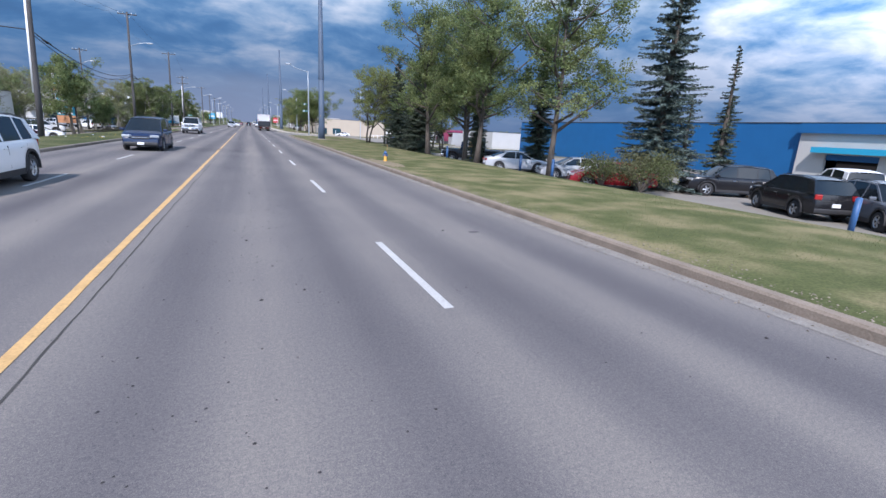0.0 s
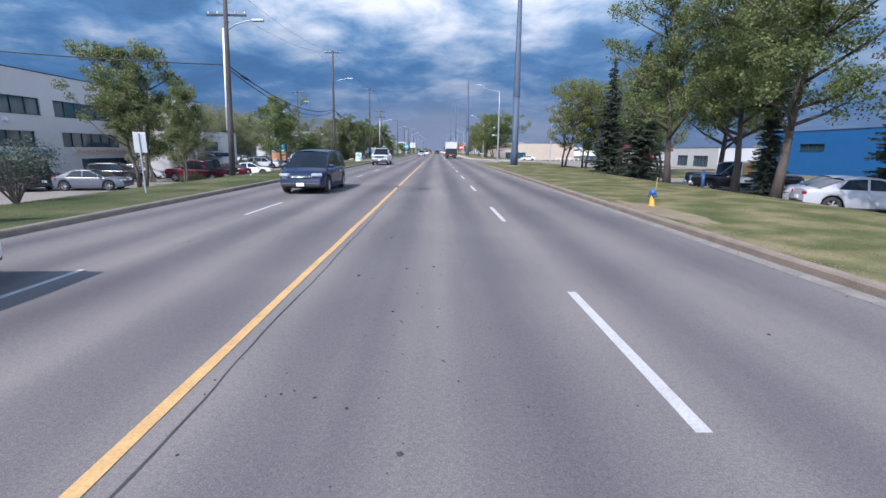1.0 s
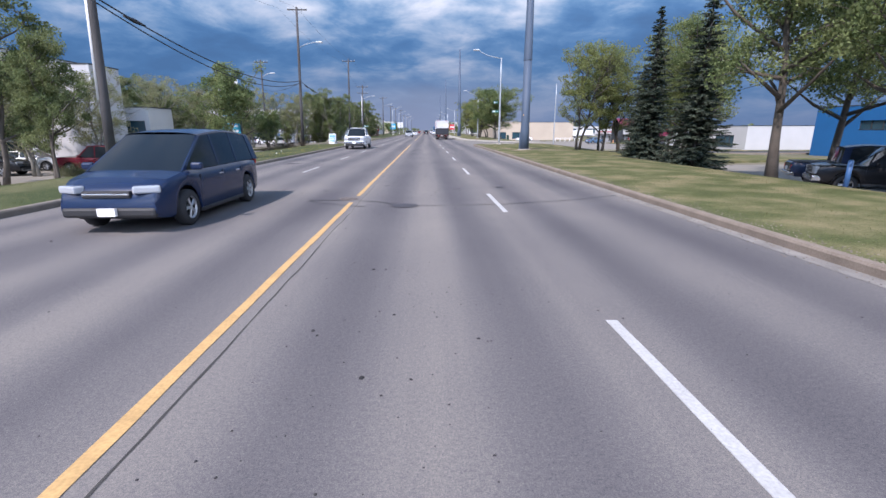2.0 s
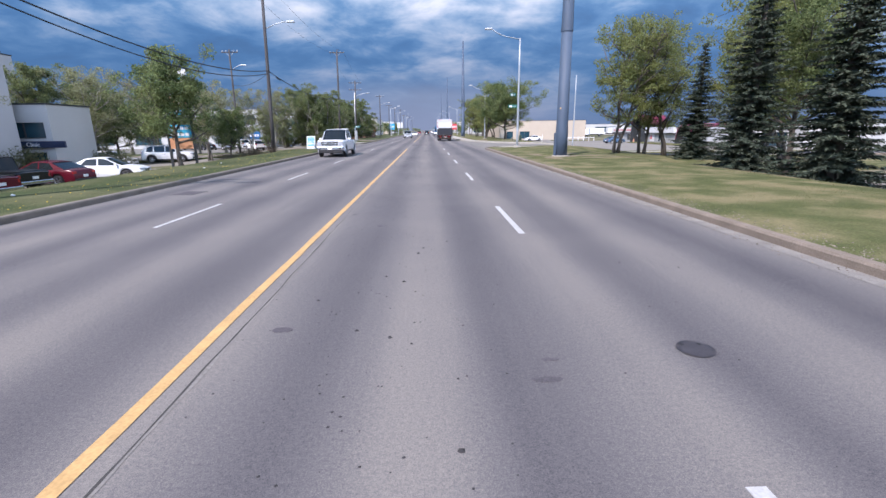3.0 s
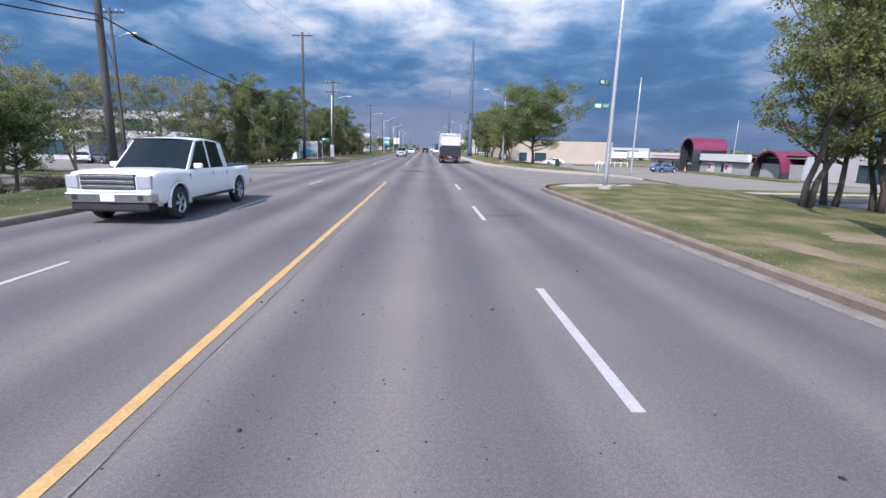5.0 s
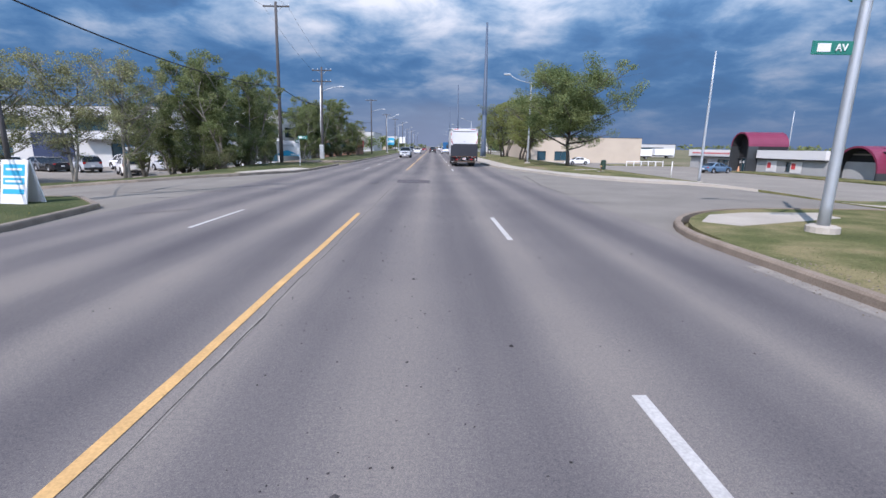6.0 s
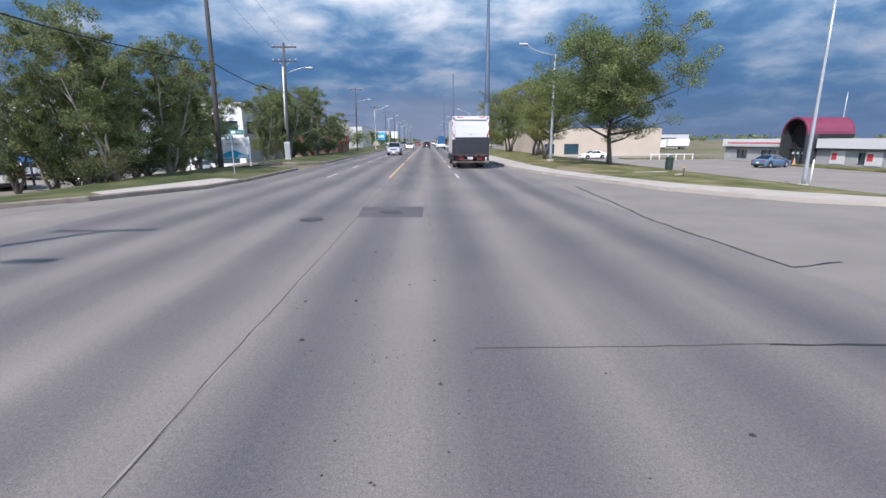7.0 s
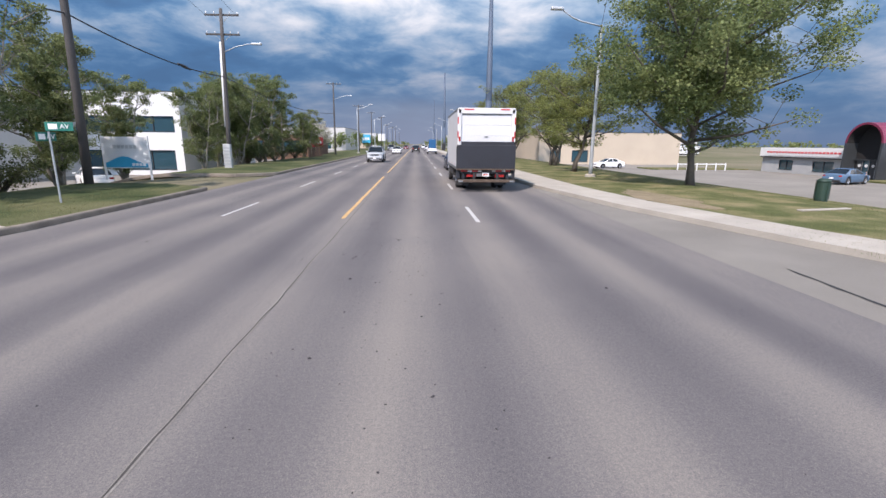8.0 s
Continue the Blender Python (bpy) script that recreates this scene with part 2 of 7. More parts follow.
# ---- mesh helpers ----
def obj(name, bm, mat, smooth=False):
    me = bpy.data.meshes.new(name)
    bm.to_mesh(me)
    bm.free()
    if smooth:
        me.polygons.foreach_set("use_smooth", [True] * len(me.polygons))
    for k in (mat if isinstance(mat, (list, tuple)) else [mat]):
        me.materials.append(k)
    return new(name, me)


def part(name, bm, mat, parent, label="", smooth=False, m=None):
    ob = obj(name, bm, mat, smooth)
    ob.parent = parent
    if m is not None:
        ob.matrix_basis = m
    if label:
        tagged(ob, label)
    return ob


def thing(name, label, category, group="", m=None, kind=""):
    ob = new(name)
    ob.empty_display_size = 0.2
    if m is not None:
        ob.matrix_basis = m
    return tagged(ob, label, category, group, kind)


def box(bm, x0, x1, y0, y1, z0, z1, bevel=0.0):
    vs = [bm.verts.new((x, y, z)) for z in (z0, z1) for y in (y0, y1) for x in (x0, x1)]
    fs = [bm.faces.new([vs[i] for i in q]) for q in ((0, 2, 3, 1), (4, 5, 7, 6), (0, 1, 5, 4), (2, 6, 7, 3), (0, 4, 6, 2), (1, 3, 7, 5))]
    if bevel:
        es = {e for f in fs for e in f.edges}
        bmesh.ops.bevel(bm, geom=list(es), offset=bevel, segments=2, profile=0.5, affect="EDGES")
    return bm


def boxm(x0, x1, y0, y1, z0, z1, bevel=0.0):
    return box(bmesh.new(), x0, x1, y0, y1, z0, z1, bevel)


def tube(bm, pts, radii, sides=10, cap=True):
    """A round tube along points, with a radius at each."""
    rings = []
    n = len(pts)
    pts = [Vector(p) for p in pts]
    ref = Vector((0.31, 0.17, 0.93))
    for i, p in enumerate(pts):
        d = (pts[min(i + 1, n - 1)] - pts[max(i - 1, 0)]).normalized()
        a = d.cross(ref if abs(d.dot(ref)) < 0.97 else Vector((1, 0, 0))).normalized()
        c = d.cross(a)
        r = radii[i] if isinstance(radii, (list, tuple)) else radii
        rings.append([bm.verts.new(p + (a * math.cos(t) + c * math.sin(t)) * r) for t in [2 * math.pi * k / sides for k in range(sides)]])
    for r0, r1 in zip(rings, rings[1:]):
        for k in range(sides):
            bm.faces.new((r0[k], r0[(k + 1) % sides], r1[(k + 1) % sides], r1[k]))
    if cap:
        bm.faces.new(rings[0][::-1])
        bm.faces.new(rings[-1])
    return bm


def tubem(pts, radii, sides=10):
    return tube(bmesh.new(), pts, radii, sides)


def slab(bm, outline, z0, z1):
    """An upright prism over an outline (anticlockwise from above)."""
    lo = [bm.verts.new((x, y, z0)) for x, y in outline]
    hi = [bm.verts.new((x, y, z1)) for x, y in outline]
    bm.faces.new(hi)
    for i in range(len(outline)):
        j = (i + 1) % len(outline)
        bm.faces.new((lo[i], lo[j], hi[j], hi[i]))
    return bm


def sweep(bm, line, profile):
    """A profile of (offset to the right, height) swept along a flat line."""
    rows = []
    n = len(line)
    for i, (x, y) in enumerate(line):
        ax, ay = line[max(i - 1, 0)]
        bx, by = line[min(i + 1, n - 1)]
        d = math.hypot(bx - ax, by - ay)
        nx, ny = (by - ay) / d, -(bx - ax) / d
        rows.append([bm.verts.new((x + nx * o, y + ny * o, h + pave(x, y))) for o, h in profile])
    for a, b in zip(rows, rows[1:]):
        for k in range(len(profile) - 1):
            bm.faces.new((a[k], a[k + 1], b[k + 1], b[k]))
    return bm


def arc(cx, cy, r, a0, a1, n=10):
    return [(cx + r * math.cos(radians(a0 + (a1 - a0) * i / n)), cy + r * math.sin(radians(a0 + (a1 - a0) * i / n))) for i in range(n + 1)]


# ---- ground, road, kerbs ----
ROAD_L, ROAD_R = -6.9, 7.4          # kerb faces


def structure(name, bm, mat, label, category, smooth=False):
    return tagged(obj(name, bm, mat, smooth), label, category, kind="structure")


def sheet(x0, x1, y0, y1, z, step=0.0, rough=0.0):
    bm = bmesh.new()
    nx = max(1, int((x1 - x0) / step)) if step else 1
    ny = max(1, int((y1 - y0) / step)) if step else 1
    g = [[bm.verts.new((x0 + (x1 - x0) * i / nx, y0 + (y1 - y0) * j / ny, z + (rough * noise.noise((x0 + (x1 - x0) * i / nx, (y0 + (y1 - y0) * j / ny), 0.3)) if rough else 0))) for i in range(nx + 1)] for j in range(ny + 1)]
    for j in range(ny):
        for i in range(nx):
            bm.faces.new((g[j][i], g[j][i + 1], g[j + 1][i + 1], g[j + 1][i]))
    return bm


LAWN = 0.13


def ease(k):
    k = min(1.0, max(0.0, k))
    return k * k * (3 - 2 * k)


def gz(x, y):
    """Height of the lawns: the road runs on a low bank above the car parks and side streets on both sides."""
    if x < 0:
        start = 10.5 + 2.5 * ease((y - 94) / 10)
        bank, street = ease((-x - start) / 7), ease((-x - 8) / 20)
        w = ease((y - 76) / 8) * (1 - ease((y - 100) / 8))
        return LAWN - 1.15 * (bank + (street - bank) * w) * (1 - ease((y - 165) / 45))
    south, north = ease((x - 13) / 9), ease((x - 15) / 14)
    w = ease((y - 72) / 10)
    return LAWN - (0.80 + 0.55 * ease((y - 40) / 60)) * (south + (north - south) * w) * (1 - ease((y - 200) / 50))


def pave(x, y):
    """Height of the paved surfaces."""
    return gz(x, y) - LAWN


def draped(outline, dz, step=(1.5, 4.0), skirt=0.25):
    """A sheet over an outline that follows the ground, with a short skirt at its rim."""
    bm = bmesh.new()
    bm.faces.new([bm.verts.new((x, y, 0)) for x, y in outline])
    bm.normal_update()
    bmesh.ops.triangulate(bm, faces=bm.faces[:])
    xs, ys = [p[0] for p in outline], [p[1] for p in outline]
    for axis, lo, hi, d in ((0, max(min(xs), -42), min(max(xs), 42), step[0]), (1, max(min(ys), -80), min(max(ys), 260), step[1])):
        k = math.floor(lo / d) + 1
        while k * d < hi:
            co, no = ((k * d, 0, 0), (1, 0, 0)) if axis == 0 else ((0, k * d, 0), (0, 1, 0))
            bmesh.ops.bisect_plane(bm, geom=bm.verts[:] + bm.edges[:] + bm.faces[:], plane_co=co, plane_no=no, dist=1e-4)
            k += 1
    bm.normal_update()
    for f in bm.faces:
        if f.normal.z < 0:
            f.normal_flip()
    rim = [e for e in bm.edges if e.is_boundary]
    for v in bm.verts:
        v.co.z = gz(v.co.x, v.co.y) + dz
    if skirt:
        for v in [g for g in bmesh.ops.extrude_edge_only(bm, edges=rim)["geom"] if isinstance(g, bmesh.types.BMVert)]:
            v.co.z -= skirt
    return bm


def rect(x0, x1, y0, y1):
    return [(x0, y0), (x1, y0), (x1, y1), (x0, y1)]


structure("ground", draped(rect(-1500, 1500, -300, 2600), -0.21, (3.0, 8.0), 0), M_FARGRASS, "flat dry grassland and dirt reaching to the horizon", "ground")
structure("road", sheet(ROAD_L, ROAD_R, -80, 1400, 0.0), M_ROAD, "worn grey asphalt road with darker wheel tracks", "road")
structure("side_street_east", draped([(7.4, 72)] + arc(12.4, 77.4, 5.0, 180, 90)[1:] + [(90, 82.4), (90, 92.5), (19.5, 92.5)] + arc(19.5, 101.5, 9.0, 270, 205)[1:] + [(8.4, 112), (7.4, 118)], -LAWN - 0.001), M_SIDE, "pale worn asphalt side street joining the road", "road")
structure("side_street_west", draped([(-6.9, 104), (-7.2, 100.5), (-9.5, 96.5), (-14, 94.0), (-90, 95.5), (-90, 85.5), (-13, 85.0), (-9.4, 84.2), (-7.5, 82.0), (-6.9, 78.6)], -LAWN - 0.001), M_SIDE, "pale worn asphalt side street joining the road", "road")
structure("parking_lot_west", draped(rect(-75, -12.5, -40, 83), -LAWN - 0.02), M_LOT, "grey asphalt car park beside the verge", "parking lot")
structure("parking_lot_far_west", draped(rect(-75, -16.8, 99.5, 240), -LAWN - 0.02), M_LOT, "grey asphalt car park behind trees", "parking lot")
structure("parking_lot_east", draped(rect(15.0, 49, -40, 60), -LAWN - 0.02), M_LOT, "pale asphalt car park beside the verge", "parking lot")
structure("parking_lot_far_east", draped(rect(18, 50.8, 97, 240), -LAWN - 0.02), M_LOT, "pale asphalt car park in front of low shops", "parking lot")

# verges: lawn a kerb's height above the road


def lawn(name, outline, label):
    return structure(name, draped(outline, 0.0), M_GRASSW if "west" in name else M_GRASS, label, "lawn")


lawn("verge_east", [(7.55, -80), (15.2, -80), (15.2, 60), (40, 66), (40, 82.4), (12.6, 82.45)] + arc(12.6, 77.6, 4.85, 90, 180)[1:] + [(7.55, 77.6)], "sunlit roadside lawn with dry yellow patches")
lawn("verge_west", [(-14.0, -80), (-7.05, -80), (-7.05, 78.6), (-7.65, 82.0), (-9.6, 84.0), (-13, 84.9), (-30, 85.2), (-30, 84.0), (-17.4, 83.2), (-17.0, 71.5), (-16.6, 64.0), (-16.2, 56.0), (-15.4, 46.0), (-14.8, 36.0), (-14.0, 20.0)], "narrow mown lawn between kerb and car park")
lawn("verge_north_east", [(19.5, 92.65)] + [(90, 92.65), (90, 96.5), (23, 97.5), (18.6, 103), (18.6, 260), (9.6, 260), (9.6, 113)] + arc(19.5, 101.5, 8.9, 205, 270)[:-1][:9], "mown lawn with a big tree by the road")
lawn("verge_north_west", [(-7.05, 104), (-7.05, 113.4), (-9.5, 115), (-17, 116), (-17, 100.5), (-60, 101.5), (-60, 95.0), (-14, 94.3), (-9.8, 97.2), (-7.5, 100.8)], "mown lawn under a row of trees")
lawn("verge_far_west", [(-17, 122), (-9, 122), (-7.05, 123.5), (-7.05, 700), (-17, 700)], "long roadside lawn along the kerb")
lawn("verge_far_east", [(9.6, 263), (18.6, 263), (18.6, 800), (7.6, 800), (7.6, 300)], "long roadside lawn along the kerb")
structure("pavement_north_east", draped([(7.4, 800), (7.4, 122)] + [(7.7, 114), (8.6, 107.5), (10.1, 101.5), (11.1, 98.0), (13.5, 94.5), (16.3, 92.9), (19.0, 92.5), (19.1, 94.0), (17.0, 94.5), (14.8, 96.0), (12.6, 99.2), (11.2, 103.0), (10.0, 108.5), (9.6, 114), (9.6, 262), (7.6, 300), (7.6, 800)], 0.012), M_CONC, "pale concrete pavement curving round the corner", "pavement")
structure("pavement_north_west", draped([(-7.05, 103.6), (-7.5, 100.8), (-9.5, 97.6), (-10.7, 98.7), (-9.5, 101.6), (-8.6, 104.4)], 0.015), M_CONC, "pale concrete pavement at the corner", "pavement")
structure("pavement_ramp_east", draped([(8.6, 79.8), (9.2, 79.2), (12.8, 80.6), (13.0, 81.6), (10.8, 81.5), (9.5, 81.0)], 0.012), M_CONC, "small pale concrete corner slab in the lawn", "pavement")

structure("side_street_dark_lane", draped([(20, 88.0), (90, 87.0), (90, 91.6), (24, 92.0)], -LAWN + 0.018, skirt=0), M_DARKLOT, "newer dark asphalt lane of the side street", "road")
structure("pavement_side_street", draped([(17.5, 93.0), (90, 92.7), (90, 94.2), (19.0, 94.6)], 0.012), M_CONC, "pale concrete pavement along the side street", "pavement")

lawn("verge_shop_front", rect(46.5, 50.6, 112, 137.6), "strip of green lawn in front of the shops")
lawn("verge_yard", rect(36, 50.6, 158.5, 163), "strip of green lawn beside the yard")

KERB = [(0.0, -0.05), (0.0, 0.11), (0.025, 0.145), (0.16, 0.15), (0.17, -0.05)]


def kerb(name, line, mat=None, label="worn reddish concrete kerb"):
    pts = []
    for (ax, ay), (bx, by) in zip(line, line[1:]):
        k = max(1, int(math.hypot(bx - ax, by - ay) / 1.0))
        pts += [(ax + (bx - ax) * i / k, ay + (by - ay) * i / k) for i in range(k)]
    pts.append(line[-1])
    pts = [(x + 0.018 * noise.noise((x * 0.7, y * 0.7, 1)), y) for x, y in pts]
    return structure(name, sweep(bmesh.new(), pts, KERB), mat or M_KERB, label, "kerb")


kerb("kerb_east", [(ROAD_R, -80), (ROAD_R, 77.6)] + arc(12.4, 77.6, 5.0, 180, 90)[1:] + [(60, 82.6)])
kerb("kerb_west", [(-60, 85.3), (-13, 85.1), (-9.5, 84.2), (-7.5, 82.1), (-6.9, 78.6), (-6.9, -80)], M_KERBD, "dirty dark concrete kerb")
kerb("kerb_corner_west", [(-6.9, 113.2), (-6.9, 104), (-7.3, 100.7), (-9.6, 97.0), (-14, 94.2), (-60, 94.4)], M_KERBD, "dirty concrete kerb round the corner")
kerb("kerb_far_west", [(-6.9, 700), (-6.9, 123.5), (-9, 121.9), (-17, 121.8)], M_KERBD, "dirty concrete kerb")
kerb("kerb_far_east", [(7.45, 122), (7.45, 800)], M_KERB, "pale concrete kerb")
# gutter of sand and dust along the east kerb
structure("gutter_dust", sheet(7.12, 7.42, -60, 76, 0.004, 0), M_GUTTER, "strip of pale dust and sand in the gutter", "dirt")


def ribbon(line, width, z=0.006, wob=0.0):
    bm = bmesh.new()
    prev = None
    n = len(line)
    for i, (x, y) in enumerate(line):
        ax, ay = line[max(i - 1, 0)]
        bx, by = line[min(i + 1, n - 1)]
        d = math.hypot(bx - ax, by - ay) or 1
        nx, ny = (by - ay) / d, -(bx - ax) / d
        w = width * (1 + wob * noise.noise((x * 3, y * 3, 5))) / 2
        row = [bm.verts.new((x - nx * w, y - ny * w, z + pave(x, y))), bm.verts.new((x + nx * w, y + ny * w, z + pave(x, y)))]
        if prev:
            bm.faces.new((prev[0], prev[1], row[1], row[0]))
        prev = row
    return bm


def wander(x0, y0, x1, y1, amp, step=0.25, seed=0):
    n = max(2, int(math.hypot(x1 - x0, y1 - y0) / step))
    d = math.hypot(x1 - x0, y1 - y0)
    nx, ny = (y1 - y0) / d, -(x1 - x0) / d
    out = []
    for i in range(n + 1):
        k = i / n
        o = amp * (noise.noise((i * step * 0.5, seed, 0)) + 0.5 * noise.noise((i * step * 2.1, seed, 4)))
        out.append((x0 + (x1 - x0) * k + nx * o, y0 + (y1 - y0) * k + ny * o))
    return out


# painted lines
for i, (a, b) in enumerate(((-80, 34.5), (35.7, 81.6), (105.6, 122), (126, 700))):
    structure("yellow_line", ribbon(wander(-0.05, a, -0.05, b, 0.012, 0.5, i), 0.11, 0.006, 0.12), M_YELLOW, "faded yellow centre line on asphalt", "road marking")
dash_l, dash_r = boxm(-0.045, 0.045, -1.5, 1.5, 0.0, 0.006), boxm(-0.055, 0.055, -1.5, 1.5, 0.0, 0.006)
dash_l, dash_r = structure("lane_dash", dash_l, M_WHITEL, "thin worn white lane dash", "road marking"), structure("lane_dash", dash_r, M_WHITEL, "worn white lane dash on asphalt", "road marking")
for ob, x, y0 in ((dash_r, 3.6, 7.5), (dash_l, -3.45, 8.6)):
    tagged(ob, group="lane dashes")
    ob.matrix_basis = pose(x, y0 - 9, 0.0)
    for k in range(0, 32):
        y = y0 + 9 * k
        if 84 < y < 100:
            continue
        copy_thing(ob, pose(x, y, 0.0))

# joint and cracks
structure("joint_edge", ribbon(wander(0.16, 30, 0.14, 128, 0.03, 0.2, 3), 0.036, 0.003, 0.9), M_GUTTER, "pale crumbled edge of the lengthwise crack", "crack")
structure("road_joint", ribbon(wander(0.16, -60, 0.14, 140, 0.03, 0.2, 3), 0.015, 0.004, 0.8), M_CRACK, "open lengthwise crack beside the centre line", "crack")
for i, (x0, y0, x1, y1, w) in enumerate(((-1.2, 34.92, -0.42, 34.86, 0.045), (-1.18, 34.92, -0.85, 34.45, 0.05), (-0.85, 34.45, 0.4, 33.85, 0.05), (0.06, 34.82, 0.5, 34.66, 0.06), (0.5, 34.66, 1.06, 34.24, 0.055), (1.62, 33.93, 3.6, 34.1, 0.04), (3.6, 34.1, 5.0, 34.5, 0.045), (5.0, 34.5, 7.2, 35.6, 0.045), (3.3, 69.75, 5.8, 70.25, 0.05), (5.2, 84.9, 8.4, 84.7, 0.035), (8.2, 100.2, 7.75, 95.1, 0.05), (7.75, 95.1, 7.4, 91.8, 0.05), (7.4, 91.8, 7.5, 87.5, 0.05),
                                        (7.5, 87.5, 8.5, 87.8, 0.05), (-6.0, 81.0, -4.8, 82.2, 0.05), (-7.9, 84.7, -7.0, 85.1, 0.07), (-11, 88.5, -6.2, 87.6, 0.06), (-10.5, 86.4, -5.6, 87.4, 0.05), (1.9, 94.0, 2.5, 93.9, 0.03))):
    structure("sealed_crack", ribbon(wander(x0, y0, x1, y1, 0.09, 0.07, i + 11), w, 0.005, 0.7), M_TAR, "dark tar-sealed crack across the asphalt", "crack")
structure("crack_edge", ribbon(wander(1.65, 33.88, 3.9, 34.1, 0.1, 0.2, 19), 0.03, 0.0035, 0.9), M_GUTTER, "pale filler along the edge of a sealed crack", "crack")
structure("road_patch", slab(bmesh.new(), [(0.15, 92.7), (1.82, 92.6), (1.85, 94.5), (0.05, 94.6)], 0.0, 0.006), M_PATCH, "dark square asphalt patch round a manhole", "road patch")
structure("open_crack", ribbon(wander(0.1, 70.1, 3.3, 69.6, 0.12, 0.15, 77), 0.016, 0.004, 0.8), M_CRACK, "thin open crack across the lane", "crack")
structure("open_crack", ribbon(wander(2.4, 84.95, 5.2, 84.9, 0.06, 0.15, 78), 0.014, 0.004, 0.8), M_CRACK, "thin open crack across the lane", "crack")
structure("road_patch", slab(bmesh.new(), [(-5.8, 48.0), (-5.1, 48.0), (-5.0, 48.8), (-5.7, 48.9)], 0.0, 0.005), M_PATCH, "dark worn asphalt patch", "road patch")


def manhole(x, y, r, rusty=False):
    t = thing("manhole_cover", "rusty round iron manhole cover with raised studs" if rusty else "dark smooth round iron manhole cover in the asphalt", "manhole", "manhole covers", pose(x, y, 0.006))
    bm = bmesh.new()
    for r0, r1, z in ((0, r * 0.86, 0.008), (r * 0.9, r, 0.010)):
        a = [bm.verts.new((r1 * math.cos(k * math.pi / 16), r1 * math.sin(k * math.pi / 16), z)) for k in range(32)]
        if r0 == 0:
            bm.faces.new(a)
        else:
            c = [bm.verts.new((r0 * math.cos(k * math.pi / 16), r0 * math.sin(k * math.pi / 16), z)) for k in range(32)]
            for k in range(32):
                bm.faces.new((c[k], a[k], a[(k + 1) % 32], c[(k + 1) % 32]))
    part("cover", bm, M_IRONR if rusty else M_IRON, t)
    bm = bmesh.new()
    if not rusty:
        for px in (-0.16, 0.16):
            part("pick_hole", tubem([(px * r / 0.33, 0.08, 0.006), (px * r / 0.33, 0.08, 0.0095)], 0.018, 10), M_TAR, t)
        return
    n = int(r * 0.8 / 0.05)
    for a in range(-n, n + 1):
        for c in range(-n, n + 1):
            if math.hypot(a, c) * 0.05 < r * 0.8:
                box(bm, a * 0.05 - 0.012, a * 0.05 + 0.012, c * 0.05 - 0.012, c * 0.05 + 0.012, 0.008, 0.011)
    tagged(part("stud_pattern", bm, M_IRON, t), kind="stuff")


for x, y, r, rusty in ((-0.95, 92.4, 0.29, False), (0.95, 93.5, 0.33, False), (-0.2, 35.12, 0.27, True), (1.3, 33.95, 0.33, False), (4.15, 37.5, 0.15, False)):
    manhole(x, y, r, rusty)

for i, (x, y, rx, ry) in enumerate(((0.55, 38.1, 0.16, 0.10), (2.8, 37.1, 0.20, 0.06), (2.9, 37.4, 0.12, 0.04), (-1.2, 36.9, 0.10, 0.12), (5.6, 9.5, 0.18, 0.10), (4.4, 69.0, 0.12, 0.08), (0.3, 44.2, 0.12, 0.08), (1.0, 42.9, 0.08, 0.1), (-0.7, 56.0, 0.1, 0.1))):
    pts = [(x + 0.6 * rx * (1 + 0.5 * noise.noise((math.cos(a) * 2, math.sin(a) * 2, i))) * math.cos(a), y + 0.6 * ry * (1 + 0.5 * noise.noise((math.cos(a) * 2, math.sin(a) * 2, i + 9))) * math.sin(a)) for a in [2 * math.pi * k / 16 for k in range(16)]]
    structure("tar_spot", slab(bmesh.new(), pts, 0.0, 0.004), M_PATCH, "small dark tar spot on the asphalt", "stain")

# crumbs of asphalt and grit lying on the road
rng = random.Random(5)
bm = bmesh.new()
for k in range(4200):
    x = rng.choice((rng.gauss(1.9, 0.55), rng.gauss(1.2, 0.5), rng.uniform(-6, 7)))
    y, s = rng.uniform(0, 130), rng.uniform(0.004, 0.016) * (2.1 if rng.random() < 0.09 else 1)
    a = rng.uniform(0, 3)
    c, d = math.cos(a) * s, math.sin(a) * s
    v = [bm.verts.new((x + u * c - w * d, y + u * d + w * c, 0.001)) for u, w in [(math.cos(q) * rng.uniform(0.6, 1.1), math.sin(q) * rng.uniform(0.5, 1.0)) for q in (0.2, 1.4, 2.6, 3.7, 5.0)]]
    top = bm.verts.new((x, y, s * 0.6))
    for i in range(5):
        bm.faces.new((v[i], v[(i + 1) % 5], top))
tagged(obj("asphalt_crumbs", bm, M_CRUMB), "scattered dark crumbs of asphalt and grit", "debris", kind="stuff")

# grass blades along the nearer strips of lawn
bm = bmesh.new()


def blades(x0, x1, y0, y1, count, h):
    for k in range(count):
        x, y = rng.uniform(x0, x1), rng.uniform(y0, y1)
        if noise.noise((x * 0.35, y * 0.35, 2)) < -0.25:
            continue
        a, hh, w = rng.uniform(0, 6.3), h * rng.uniform(0.5, 1.3), 0.005
        dx, dy, g = math.cos(a), math.sin(a), gz(x, y) - 0.004
        p = [bm.verts.new(q) for q in ((x - dx * w, y - dy * w, g), (x + dx * w, y + dy * w, g), (x - dy * hh * 0.5, y + dx * hh * 0.5, g + hh))]
        bm.faces.new(p)


